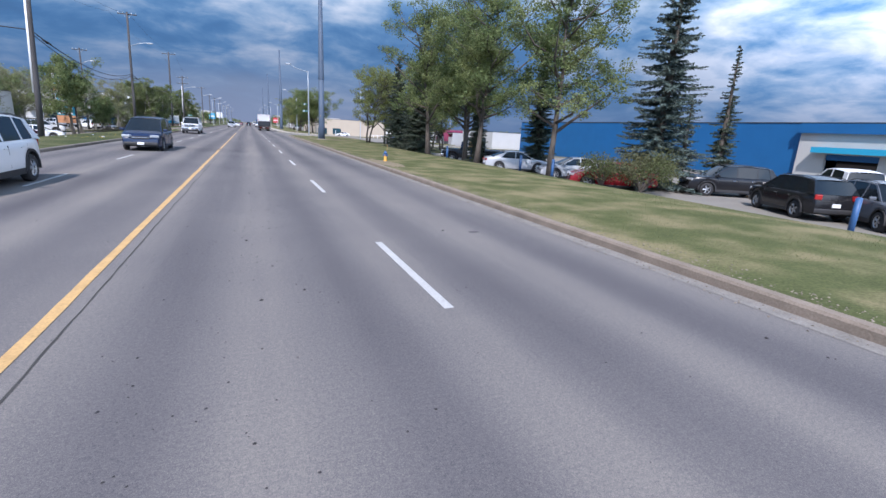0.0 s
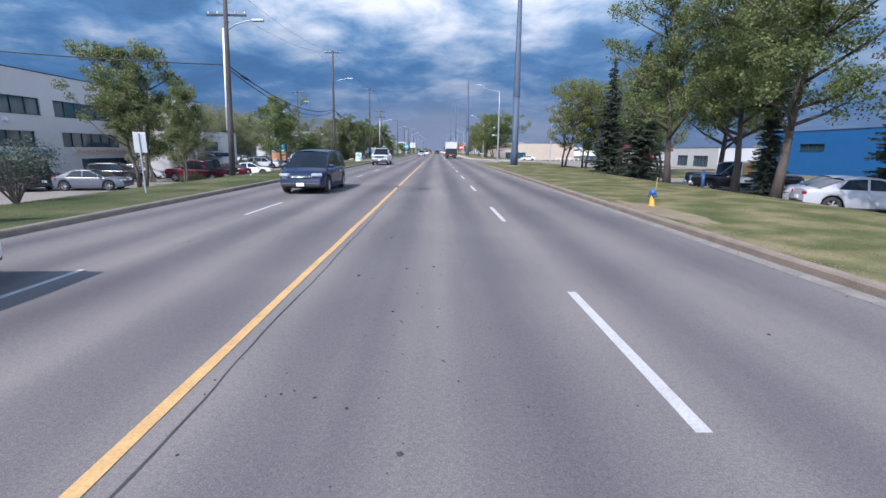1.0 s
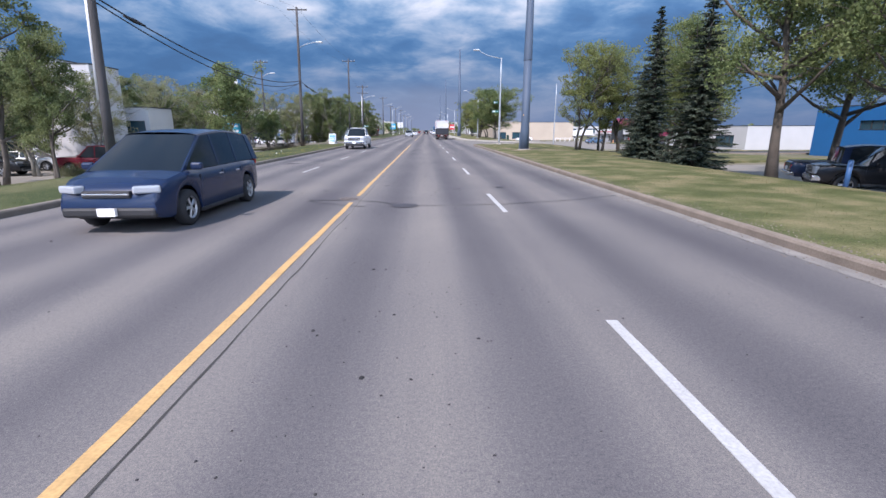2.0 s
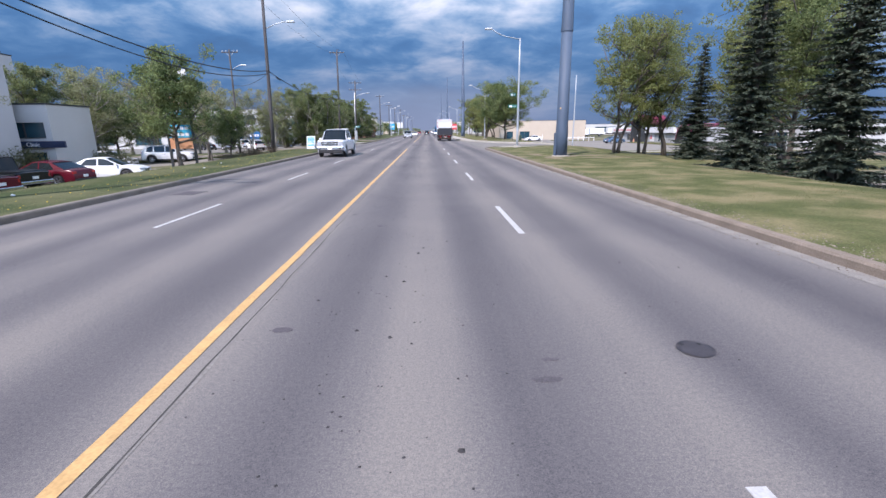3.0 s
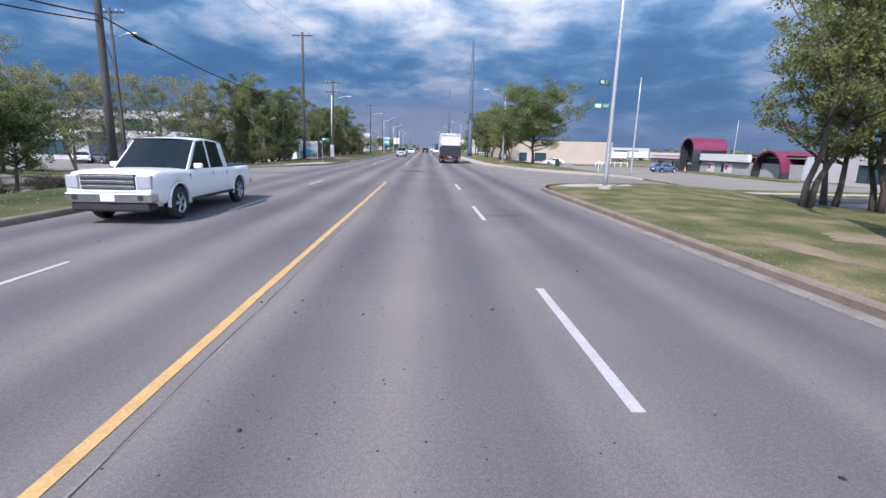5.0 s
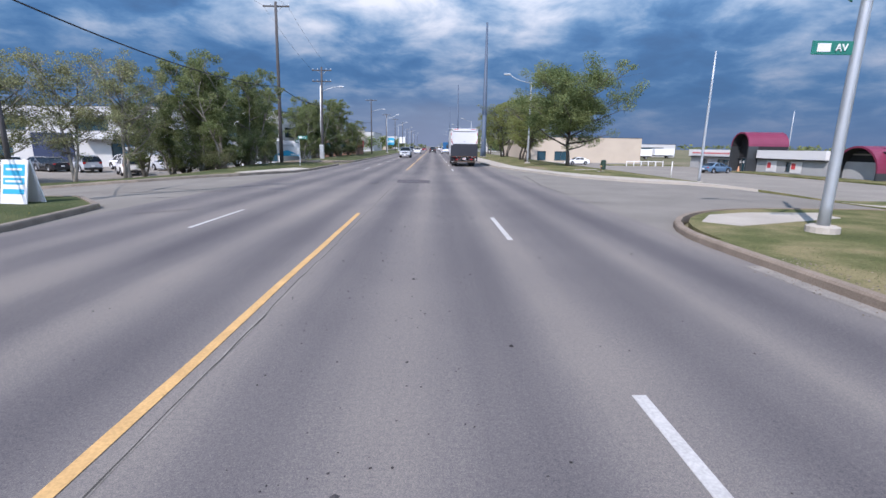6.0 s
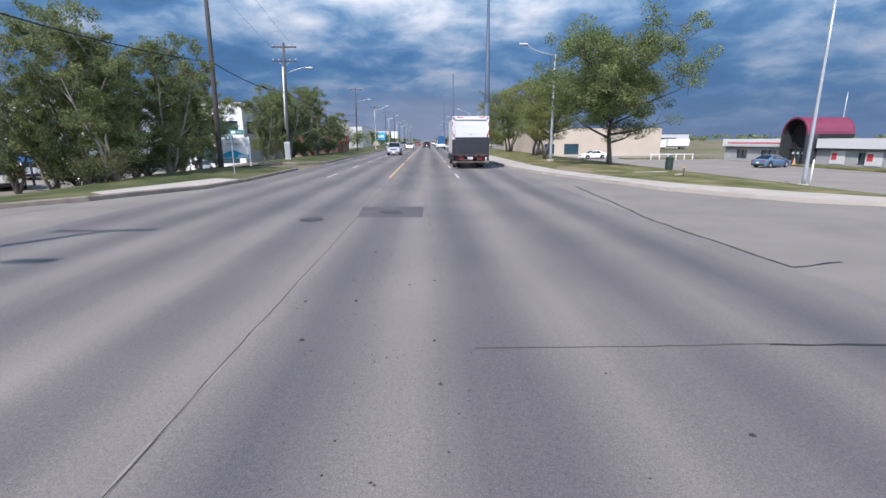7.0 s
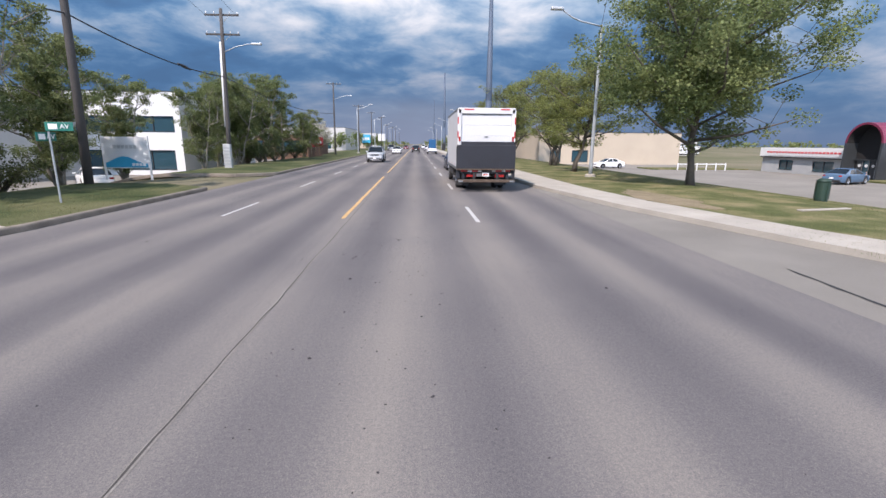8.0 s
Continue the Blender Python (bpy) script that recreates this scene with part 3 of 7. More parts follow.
blades(7.7, 15, 6, 77, 72000, 0.03)
blades(-13.8, -7.1, 16, 82, 52000, 0.035)
blades(10, 18, 100, 120, 12000, 0.04)
blades(-16, -7.2, 103, 113, 10000, 0.05)
tagged(obj("grass_blades", bm, M_BLADE), "short uneven grass blades of the lawns", "grass", kind="stuff")


# gravel and sand thrown against the east kerb
bm = bmesh.new()
for k in range(5200):
    x, y, s = 7.62 + abs(rng.gauss(0, 0.28)), rng.uniform(4, 76), rng.uniform(0.006, 0.02)
    if rng.random() < 0.25:
        x = rng.uniform(7.0, 7.4)
    z = LAWN if x > 7.55 else 0.004
    v = [bm.verts.new((x + s * math.cos(q) * rng.uniform(0.7, 1.2), y + s * math.sin(q) * rng.uniform(0.7, 1.2), z)) for q in (0.3, 1.6, 2.9, 4.1, 5.3)]
    top = bm.verts.new((x, y, z + s * 0.8))
    for i in range(5):
        bm.faces.new((v[i], v[(i + 1) % 5], top))
tagged(obj("kerb_gravel", bm, M_GRAVEL), "pale gravel and sand strewn along the kerb", "gravel", kind="stuff")


def blot(name, x, y, rx, ry, mat, label, seed):
    pts = []
    for k in range(56):
        a = 2 * math.pi * k / 56
        s = 1 + 0.45 * noise.noise((math.cos(a) * 1.3, math.sin(a) * 1.3, seed)) + 0.35 * noise.noise((math.cos(a) * 4.3, math.sin(a) * 4.3, seed + 5))
        pts.append((x + rx * s * math.cos(a), y + ry * s * math.sin(a)))
    structure(name, draped(pts, 0.008, (1.0, 1.0), 0.03), mat, label, "bare earth")


for i, (x, y, rx, ry) in enumerate(((9.5, 61.6, 0.45, 1.1), (12.4, 63.8, 1.2, 0.5), (13.6, 62.2, 0.8, 0.35), (9.2, 65.2, 0.35, 1.2), (11.6, 66.4, 0.7, 0.7), (10.5, 63.2, 0.75, 0.7), (11.8, 61.4, 0.9, 0.28), (8.2, 25, 0.5, 2.5), (17.4, 56.2, 1.5, 3.6), (11.0, 109, 0.8, 3.0))):
    blot("bare_earth", x, y, rx, ry, M_DIRT, "bare sandy patch worn into the lawn", i * 3.7)


# ---- poles and cables ----
def wood_pole(x, y, h, lean=0.0, arms=((0.35, 1.2),), lamp=None, conduit=False, label="dark weathered wooden utility pole with a crossarm", r=0.16, yaw=0):
    t = thing("utility_pole", label, "utility pole", "utility poles", pose(x, y, gz(x, y)))
    tilt = Vector((lean, 0, 0))
    part("pole", tubem([tilt * (z / h) + Vector((0, 0, z)) for z in (-0.1, h * 0.3, h * 0.6, h)], [r, r * 0.88, r * 0.76, r * 0.62], 12), M_WOOD, t, smooth=True)
    for d, half in arms:
        arm = part("crossarm", boxm(-half, half, -0.06, 0.06, h - d - 0.06, h - d + 0.06, 0.01), M_WOOD, t, m=pose(lean * (h - d) / h, 0.13, 0, 0, 0, yaw))
        for px in (-half * 0.92, -half * 0.45, half * 0.45, half * 0.92):
            part("insulator", tubem([(px, 0, h - d + 0.05), (px, 0, h - d + 0.14), (px, 0, h - d + 0.22)], [0.03, 0.05, 0.025], 8), M_LAMP, arm)
        part("brace", tube(tubem([(-half * 0.5, 0, h - d), (0, -0.08, h - d - 0.55)], 0.02, 6), [(half * 0.5, 0, h - d), (0, -0.08, h - d - 0.55)], 0.02, 6), M_STEEL, arm)
    if conduit:
        part("conduit", tubem([(lean * 3.0 / h - r * 0.92, -0.03, 3.0), (lean * 0.8 - r * 0.78, -0.03, h * 0.8)], 0.085, 8), M_WHITE, t, "white plastic cable conduit", True)
    if lamp:
        z, reach, side = lamp
        pts = [(lean * z / h + side * 0.1, 0, z), (side * reach * 0.5, 0, z + 0.35), (side * reach * 0.85, 0, z + 0.55), (side * reach, 0, z + 0.58)]
        arm = part("lamp_arm", tubem(pts, 0.04, 8), M_STEEL, t, smooth=True)
        part("lamp_head", boxm(side * reach - 0.1, side * reach + 0.55 * side + 0.1, -0.13, 0.13, z + 0.5, z + 0.64, 0.04) if side > 0 else boxm(side * reach - 0.65, side * reach + 0.1, -0.13, 0.13, z + 0.5, z + 0.64, 0.04), M_LAMP, arm, "flat grey lamp head")
    return t


wood_pole(-12.0, 44.0, 11.6, 0.55, ((0.4, 1.25), (1.5, 1.25)), (9.2, 2.2, 1), True, "leaning wooden utility pole with white conduit and two crossarms", 0.2)
wood_pole(-12.9, 79.9, 15.2, 0.4, ((0.25, 1.1),), (11.0, 2.4, 1), False, "tall dark wooden utility pole with a street lamp arm", 0.19)
wood_pole(-22.6, 96.4, 12.6, 0.1, ((0.3, 1.0),), (10.2, 1.4, 1), False, "slim dark wooden utility pole behind the verge", 0.15)
wood_pole(-12.8, 114.8, 14.4, 0.35, ((0.35, 1.2),), None, False, "tall dark wooden utility pole with a short crossarm", 0.19)
wood_pole(-12.3, 129.7, 11.2, 0.35, ((0.4, 1.2), (1.7, 1.2)), (8.3, 2.4, 1), True, "wooden utility pole with white conduit, crossarms and lamp", 0.18)
t = thing("utility_cabinet", "grey slatted cable cabinet at the foot of a pole", "utility box", m=pose(-12.25, 129.3, gz(-12.25, 129.3)))
part("cabinet_body", boxm(-0.26, 0.26, -0.16, 0.16, -0.05, 1.75, 0.02), M_LAMP, t)
for k in range(6):
    part("slat", boxm(-0.22, 0.22, -0.18, -0.16, 0.2 + 0.24 * k, 0.32 + 0.24 * k), M_STEEL, t)
wood_pole(-11.4, 171.6, 11.4, 0.1, ((0.25, 1.2),), (8.8, 2.4, 1), False)
for k, y in enumerate((205, 240, 278, 318, 362, 410, 470)):
    wood_pole(-11.5 - 0.3 * (k % 2), y, 10.6 + 0.7 * (k % 3), 0.1, ((0.3, 1.2),), (8.5, 2.2, 1) if k % 2 else None, False, "distant wooden utility pole beside the road")


def steel_mast(x, y, h, r):
    t = thing("steel_mast", "tall slate-blue tapered steel power mast", "power pole", "steel masts", pose(x, y, pave(x, y)))
    part("lower_section", tubem([(0, 0, 0.1), (0, 0, 1.6), (0, 0, 2.1), (0, 0, 7.6)], [r * 1.08, r * 1.06, r * 0.98, r * 0.9], 20), M_BLUESTEEL, t, smooth=True)
    part("upper_section", tubem([(0, 0, 7.4), (0, 0, 7.42), (0, 0, h)], [r * 0.96, r * 0.96, r * 0.40], 20), M_BLUESTEEL, t, smooth=True)
    part("joint_band", tubem([(0, 0, 7.33), (0, 0, 7.45)], r * 1.0, 20), M_BLUESTEEL, t)
    part("footing", tubem([(0, 0, -0.05), (0, 0, 0.2)], r * 1.5, 16), M_CONC, t, "round concrete footing")
    part("service_box", boxm(-r * 1.25, -r * 0.8, -0.12, 0.12, 0.2, 1.55, 0.02), M_BLUESTEEL, t)
    part("tag", boxm(-r * 0.75, -r * 0.55, -r * 0.8, -r * 0.72, 2.95, 3.05), M_YELLOW, t, "small yellow tag")


steel_mast(10.3, 63.1, 22.5, 0.36)
steel_mast(11.0, 152.3, 22.3, 0.42)
steel_mast(11.3, 248.6, 24.3, 0.42)
steel_mast(11.4, 340.0, 24.0, 0.42)


def street_lamp(x, y, h, reach, yaw, blades_on=False):
    t = thing("street_lamp", "pale blue-grey steel street lamp on a concrete base", "street lamp", "street lamps", pose(x, y, gz(x, y), 0, 0, yaw))
    part("base", tubem([(0, 0, -0.1), (0, 0, 0.13), (0, 0, 0.16)], [0.32, 0.31, 0.24], 16), M_CONC, t, "round pale concrete base")
    part("pole", tubem([(0, 0, 0.1), (0, 0, 0.6), (0, 0, h * 0.75), (0, 0, h)], [0.12, 0.11, 0.085, 0.06], 14), M_STEEL, t, smooth=True)
    if reach:
        arm = part("arm", tubem([(0, 0, h - 0.1)] + [(reach * math.sin(radians(a)), 0, h + 1.1 * (1 - math.cos(radians(a)))) if a < 60 else (reach * math.sin(radians(a)), 0, h + 0.55 + 0.25 * math.sin(radians((a - 60) * 3))) for a in (15, 30, 45, 60, 75, 90)], 0.045, 8), M_STEEL, t, smooth=True)
        part("lamp_head", boxm(reach - 0.1, reach + 0.6, -0.15, 0.15, h + 0.7, h + 0.86, 0.05), M_LAMP, arm, "flat grey lamp head")
    return t


lamp_a = street_lamp(10.5, 78.5, 9.6, 2.6, 180)
street_lamp(25.3, 108.8, 10.8, 0.0, 180)
street_lamp(12.6, 120.9, 8.6, 2.4, 180)
street_lamp(66.0, 152.0, 10.0, 0.0, 180)
street_lamp(12.6, 200.0, 8.6, 2.4, 180)


def cable(a, b, sag, r=0.018, name="overhead_cable", label="thin black overhead cable strung between poles"):
    a, b = Vector(a), Vector(b)
    pts = [a.lerp(b, i / 24) - Vector((0, 0, sag * 4 * (i / 24) * (1 - i / 24))) for i in range(25)]
    tagged(obj(name, tubem(pts, r, 6), M_CABLE), label, "cable", "overhead cables")


cable((-11.7, 44.0, 7.1), (-34.2, 41.0, 8.2), 0.25, 0.035)
cable((-11.7, 44.0, 7.1), (-12.7, 79.9, 7.3), 1.25, 0.035)
cable((-11.7, 44.0, 6.9), (-12.7, 79.9, 7.05), 1.5, 0.03)
cable((-12.7, 79.9, 7.3), (-12.6, 114.8, 7.2), 1.0, 0.035)
cable((-12.7, 79.9, 7.1), (-22.5, 96.4, 7.6), 0.5, 0.02)
cable((-12.6, 114.8, 7.2), (-12.1, 129.7, 6.7), 0.4, 0.035)
cable((-12.1, 129.7, 6.7), (-11.3, 171, 6.7), 0.8, 0.03)
for dx in (-1.1, 1.1):
    cable((-13.0 + dx, -6.0, 11.2), (-11.6 + dx, 44.1, 11.3), 0.7, 0.009)
    cable((-11.6 + dx, 44.1, 11.3), (-13.5 + dx, 80.0, 15.0), 0.6, 0.009)
    cable((-13.5 + dx, 80.0, 15.0), (-12.5 + dx, 114.9, 14.2), 0.8, 0.009)
    cable((-12.5 + dx, 114.9, 14.2), (-12.0 + dx, 129.8, 10.9), 0.3, 0.009)


def splice(x, y, z):
    tagged(obj("cable_splice", tubem([(x, y - 0.8, z + 0.05), (x, y, z), (x, y + 0.8, z - 0.05)], [0.05, 0.1, 0.05], 8), M_CABLE), "black splice box hanging on the cable", "cable", "overhead cables")


splice(-11.78, 47.0, 6.72), splice(-12.78, 83.2, 6.94), splice(-12.28, 124.0, 6.53)


# ---- trees ----
def leaf_cloud(acc, centre, radius, count, size, r, squash=0.8):
    """Adds a loose ball of leaves, each a small pointed blade, to a list of corner arrays."""
    if count < 1:
        return
    d = r.normal(0, 0.5, (count, 3))
    d *= np.minimum(1.0, 1.0 / np.maximum(0.2, np.linalg.norm(d, axis=1)))[:, None]
    p = np.array(centre) + d * np.array((radius, radius, radius * squash))
    u = r.normal(0, 1, (count, 3)) * (1, 1, 0.7)
    u /= np.linalg.norm(u, axis=1)[:, None]
    v = np.cross(u, r.normal(0, 1, (count, 3)))
    v /= np.linalg.norm(v, axis=1)[:, None]
    k = (size * r.uniform(0.6, 1.5, count))[:, None]
    acc.append(np.stack([p - u * k, p + u * k * 0.7 - 0.72 * v * k, p + u * k * 0.5 + 0.72 * v * k], 1))


def blades_mesh(name, acc, mat):
    """One mesh out of many three-cornered blades."""
    q = np.concatenate(acc).astype(np.float32)
    n = len(q)
    me = bpy.data.meshes.new(name)
    me.vertices.add(n * 3)
    me.vertices.foreach_set("co", q.ravel())
    me.loops.add(n * 3)
    me.loops.foreach_set("vertex_index", np.arange(n * 3, dtype=np.int32))
    me.polygons.add(n)
    me.polygons.foreach_set("loop_start", np.arange(0, n * 3, 3, dtype=np.int32))
    me.update(calc_edges=True)
    me.materials.append(mat)
    return me


def crown_part(name, acc, mat, parent):
    ob = new(name, blades_mesh(name, acc, mat))
    ob.parent = parent
    return ob


def deciduous(seed, h, spread, trunk_h, leafmat, bark, label, density=1.0, stems=1, leaf=0.05, upright=0.5, name="tree", fill=60, gaps=0.12):
    """A tapered trunk that forks into limbs and twigs, the twigs clothed in small uneven clumps of leaves."""
    r, rn = random.Random(seed), np.random.default_rng(seed)
    t = thing(name, label, "tree", "roadside trees")
    wood, crown = bmesh.new(), []
    tips = []
    base = trunk_h / h
    for s in range(stems):
        lean = Vector((r.uniform(-0.12, 0.12), r.uniform(-0.12, 0.12), 0)) * (1 + stems)
        p0 = Vector((r.uniform(-0.25, 0.25), r.uniform(-0.25, 0.25), -0.1)) * (1 if stems > 1 else 0) - Vector((0, 0, 0.1))
        top = p0 + lean * h * 0.5 + Vector((0, 0, h * r.uniform(0.84, 0.93)))
        r0 = h * 0.015 / math.sqrt(stems) + 0.035
        spine = [p0.lerp(top, k / 7) + Vector((r.uniform(-0.12, 0.12), r.uniform(-0.12, 0.12), 0)) * (k > 0) for k in range(8)]
        tube(wood, spine, [r0 * (1.3 if k == 0 else 1 - 0.13 * k) for k in range(8)], 8)
        nl = int((13 + 2.2 * spread) / stems) + 3
        for k in range(nl):
            f = base + (0.93 - base) * (k + r.random() * 0.6) / nl
            o = p0.lerp(top, min(1, f / 0.9))
            a = k * 2.4 + r.uniform(-0.5, 0.5)
            g = (f - base * 0.7) / (0.97 - base * 0.7)
            reach = spread * (0.20 + 0.85 * math.sin(math.pi * min(0.93, max(0.16, g)) ** 0.85)) * r.uniform(0.6, 1.12) * (1 - 0.25 * max(0.0, g - 0.5))
            rise = upright * r.uniform(0.5, 1.5)
            e = o + Vector((math.cos(a) * reach, math.sin(a) * reach, reach * rise))
            mid = o.lerp(e, 0.5) + Vector((r.uniform(-0.1, 0.1), r.uniform(-0.1, 0.1), -0.06)) * reach
            rr = r0 * (0.5 - 0.35 * f)
            tube(wood, [o, mid, e], [rr + 0.015, rr * 0.7 + 0.01, 0.010], 6)
            for b in range(6):
                q = o.lerp(e, r.uniform(0.3, 0.95)) + Vector((0, 0, 0.03))
                w = q + Vector((r.uniform(-1, 1), r.uniform(-1, 1), r.uniform(-0.35, 0.9))) * (0.25 + reach * 0.34)
                tube(wood, [q, w], [0.016, 0.006], 4)
                tips.append(w)
            tips.append(e)
        tips.append(top + Vector((0, 0, 0.15)))
    for w in tips:
        if r.random() < gaps:
            continue
        rad = r.uniform(0.35, 0.8) * (0.34 + 0.15 * spread)
        leaf_cloud(crown, w, rad, int(520 * density * rad * rad * r.uniform(0.6, 1.4) * (0.05 / leaf) ** 1.5), leaf, rn, r.uniform(0.55, 1.0))
    # inner leaf masses in uneven lobes, with gaps between them
    lobes = [Vector((r.gauss(0, 1), r.gauss(0, 1), r.gauss(0, 0.8))).normalized() for _ in range(7)]
    mid_z, half_z = (h + trunk_h) / 2, (h - trunk_h) / 2
    for k in range(int(fill)):
        d = Vector((r.gauss(0, 1), r.gauss(0, 1), r.gauss(0, 0.9))).normalized()
        bump = max(0.0, max(d.dot(v) for v in lobes)) ** 2
        q = r.uniform(0.2, 0.86) * (0.62 + 0.36 * bump)
        taper = 1.0 - 0.35 * max(0.0, d.z)
        c = Vector((d.x * spread * q * taper, d.y * spread * q * taper, mid_z + d.z * half_z * q * 1.1))
        rad = r.uniform(0.35, 0.75) * (0.30 + 0.13 * spread)
        leaf_cloud(crown, c, rad, int(430 * density * rad * rad * (0.05 / leaf) ** 1.5), leaf, rn, 0.7)
    part("trunk", wood, bark, t, smooth=True)
    crown_part("crown", crown, leafmat, t)
    return t


def spruce(seed, h, spread, mat, label, ragged=0.15, low=0.25, count=1.0):
    """A conifer: uneven whorls of boughs that droop and turn up at their tips, clothed in short needle sprays."""
    r, rn = random.Random(seed), np.random.default_rng(seed)
    t = thing("spruce_tree", label, "tree", "conifers")
    wood, crown = bmesh.new(), []
    tube(wood, [(0, 0, -0.1), (0, 0, h * 0.5), (0, 0, h * 0.98)], [h * 0.017 + 0.05, h * 0.010 + 0.03, 0.02], 8)
    n = int(h * 3.2)
    for k in range(n):
        f = k / n
        reach = spread * ((1 - f) ** 0.9 * 0.92 + 0.05) * r.uniform(1 - ragged, 1 + ragged)
        m = max(4, int((6 + 6 * (1 - f)) * count))
        for j in range(m):
            a = 2 * math.pi * (j + r.random() * 0.9) / m + k * 0.7
            rc = reach * r.uniform(0.55, 1.15)
            d = np.array((math.cos(a), math.sin(a), 0.0))
            o = np.array((0, 0, low + (h - low) * f + r.uniform(-0.22, 0.22)))
            droop = r.uniform(0.10, 0.42) * (1 - 0.7 * f) - 0.10 * f
            e = o + d * rc + np.array((0, 0, -rc * droop))
            tube(wood, [o, e], [0.026, 0.008], 4)
            side = np.array((-d[1], d[0], 0.0))
            steps = max(5, int(rc / 0.075))
            g = 0.12 + 0.9 * (np.arange(steps) + rn.uniform(0, 1, steps)) / steps
            c = o + np.outer(g, e - o)
            c[:, 2] += rc * 0.10 * (g ** 3)
            for layer in range(7):
                w = (0.10 + 0.20 * (1 - g) * min(1.0, rc)) * rn.uniform(0.6, 1.3, steps)
                sg = rn.choice((-1.0, 1.0), steps) * rn.uniform(0.25, 1.1, steps)
                tip = c + np.outer(w * sg, side) + np.outer(w * rn.uniform(0.1, 0.9, steps), d)
                tip[:, 2] += w * rn.uniform(-0.9, 0.35, steps)
                ax = tip - c
                wid = np.cross(ax, rn.normal(0, 1, (steps, 3)))
                wid *= (0.042 / np.maximum(1e-4, np.linalg.norm(wid, axis=1)))[:, None]
                crown.append(np.stack([c - wid, tip, c + wid], 1))
    part("trunk", wood, M_BARK, t)
    crown_part("crown", crown, mat, t)
    return t


def place(ob, x, y, s=1.0, turn=0.0, lift=0.0, sz=None):
    ob.matrix_basis = pose(x, y, gz(x, y) - 0.03 + lift, 0, 0, turn) @ Matrix.Diagonal((s, s, sz or s, 1))
    return ob


def again(ob, x, y, s=1.0, turn=0.0, lift=0.0, sz=None, label=""):
    base = Vector(ob.scale)
    k = copy_thing(ob, pose(x, y, gz(x, y) - 0.03 + lift, 0, 0, turn) @ Matrix.Diagonal((s / base.x, s / base.y, (sz or s) / base.z, 1)))
    return tagged(k, label)


# west side
elm = place(deciduous(3, 8.8, 2.7, 1.8, M_LEAFD, M_BARK, "leafy dark green tree with forked stems by the car park", 2.0, 2, 0.06, 0.7, fill=130), -21.1, 48.5, 1.15, 40, 0, 1.2)
again(elm, -16.6, 46.8, 0.62, 160, 0, 0.84)
again(elm, -31.0, 76.0, 0.9, 300, 0, 1.0)
ash = place(deciduous(8, 6.9, 2.7, 1.7, M_LEAF, M_BARK, "green tree with a bare lower trunk beside the pylon sign", 1.7, 1, 0.06, 0.6, fill=110), -17.9, 72.3, 1.3, 10, 0.0, 1.36)
for x, y, s, a in ((-32, 84, 1.1, 130), (-34, 98, 1.2, 200), (-16.6, 78.6, 0.7, 280), (-28.5, 81.5, 1.0, 20)):
    again(ash, x, y, s, a)
poplar = place(deciduous(21, 10.4, 2.4, 0.5, M_LEAFD, M_BIRCH, "tall dense poplar with pale bark in a row", 1.9, 3, 0.06, 1.0, fill=150), -14.4, 106.0, 0.82, 0, 0, 0.78)
for x, y, s, a, sz in ((-20.4, 109.6, 0.8, 330, 0.74), (-23.6, 110.4, 0.7, 130, 0.66), (-17.0, 107.4, 0.88, 70, 0.92), (-14.0, 110.2, 0.8, 150, 0.80), (-17.6, 110.5, 0.8, 220, 0.82), (-14.8, 116.0, 0.75, 300, 0.76), (-19.5, 116, 0.85, 20, 0.92), (-18.8, 121, 0.8, 190, 0.85), (-17.6, 125.5, 0.75, 260, 0.72), (-16.0, 133.5, 0.7, 80, 0.7), (-16.4, 137.5, 0.75, 160, 0.8),
                       (-15.5, 140.0, 0.9, 99, 0.85), (-14.2, 144.0, 0.95, 200, 0.9), (-17.5, 147, 1.0, 310, 1.0), (-14.0, 150, 0.85, 45, 0.75), (-13.2, 157, 0.7, 140, 0.62), (-19.5, 153, 1.0, 10, 0.95), (-13.6, 164, 0.7, 30, 0.55)):
    again(poplar, x, y, s, a, 0, sz)
spring = place(deciduous(33, 7.8, 2.8, 1.5, M_LEAFP, M_BIRCH, "thin pale spring-green tree not yet in full leaf", 1.0, 2, 0.05, 0.8, fill=48, gaps=0.2), -27.0, 58.0, 1.0, 0)
for x, y, s, a in ((-28.5, 77.5, 1.0, 90), (-19.5, 81, 0.9, 200), (-19.8, 102.4, 1.0, 20), (-23.0, 101.6, 1.02, 140), (-26.2, 100.8, 1.05, 250), (-29.6, 100.4, 1.05, 310), (-33.4, 99.8, 1.1, 70), (-38.0, 99.0, 0.9, 200), (-27, 84, 1.0, 110), (-33, 86, 1.15, 160), (-51, 107, 1.1, 30), (-20.5, 55.5, 0.8, 80), (-23.5, 54, 0.85, 210)):
    again(spring, x, y, s, a)
# east side
cotton = place(deciduous(41, 12.0, 4.2, 2.6, M_LEAF, M_BARK, "tall airy green tree over the car park edge", 1.35, 1, 0.065, 0.6, fill=110, gaps=0.12), 19.0, 26.0, 1.0, 0)
for x, y, s, a, sz in ((17.6, 33.5, 1.0, 100, 1.02), (18.9, 38.5, 0.9, 210, 1.0), (17.2, 43.0, 1.0, 300, 1.05), (22.5, 46.0, 0.95, 30, 1.0), (22.5, 60.0, 0.85, 170, 0.9)):
    again(cotton, x, y, s, a, 0, sz)
linden = place(deciduous(52, 8.6, 2.9, 1.8, M_LEAFY, M_BARK, "bright spring-green tree on the lawn", 1.2, 2, 0.06, 0.8, fill=70, gaps=0.12), 19.8, 77.8, 1.2, 0, 0, 1.3)
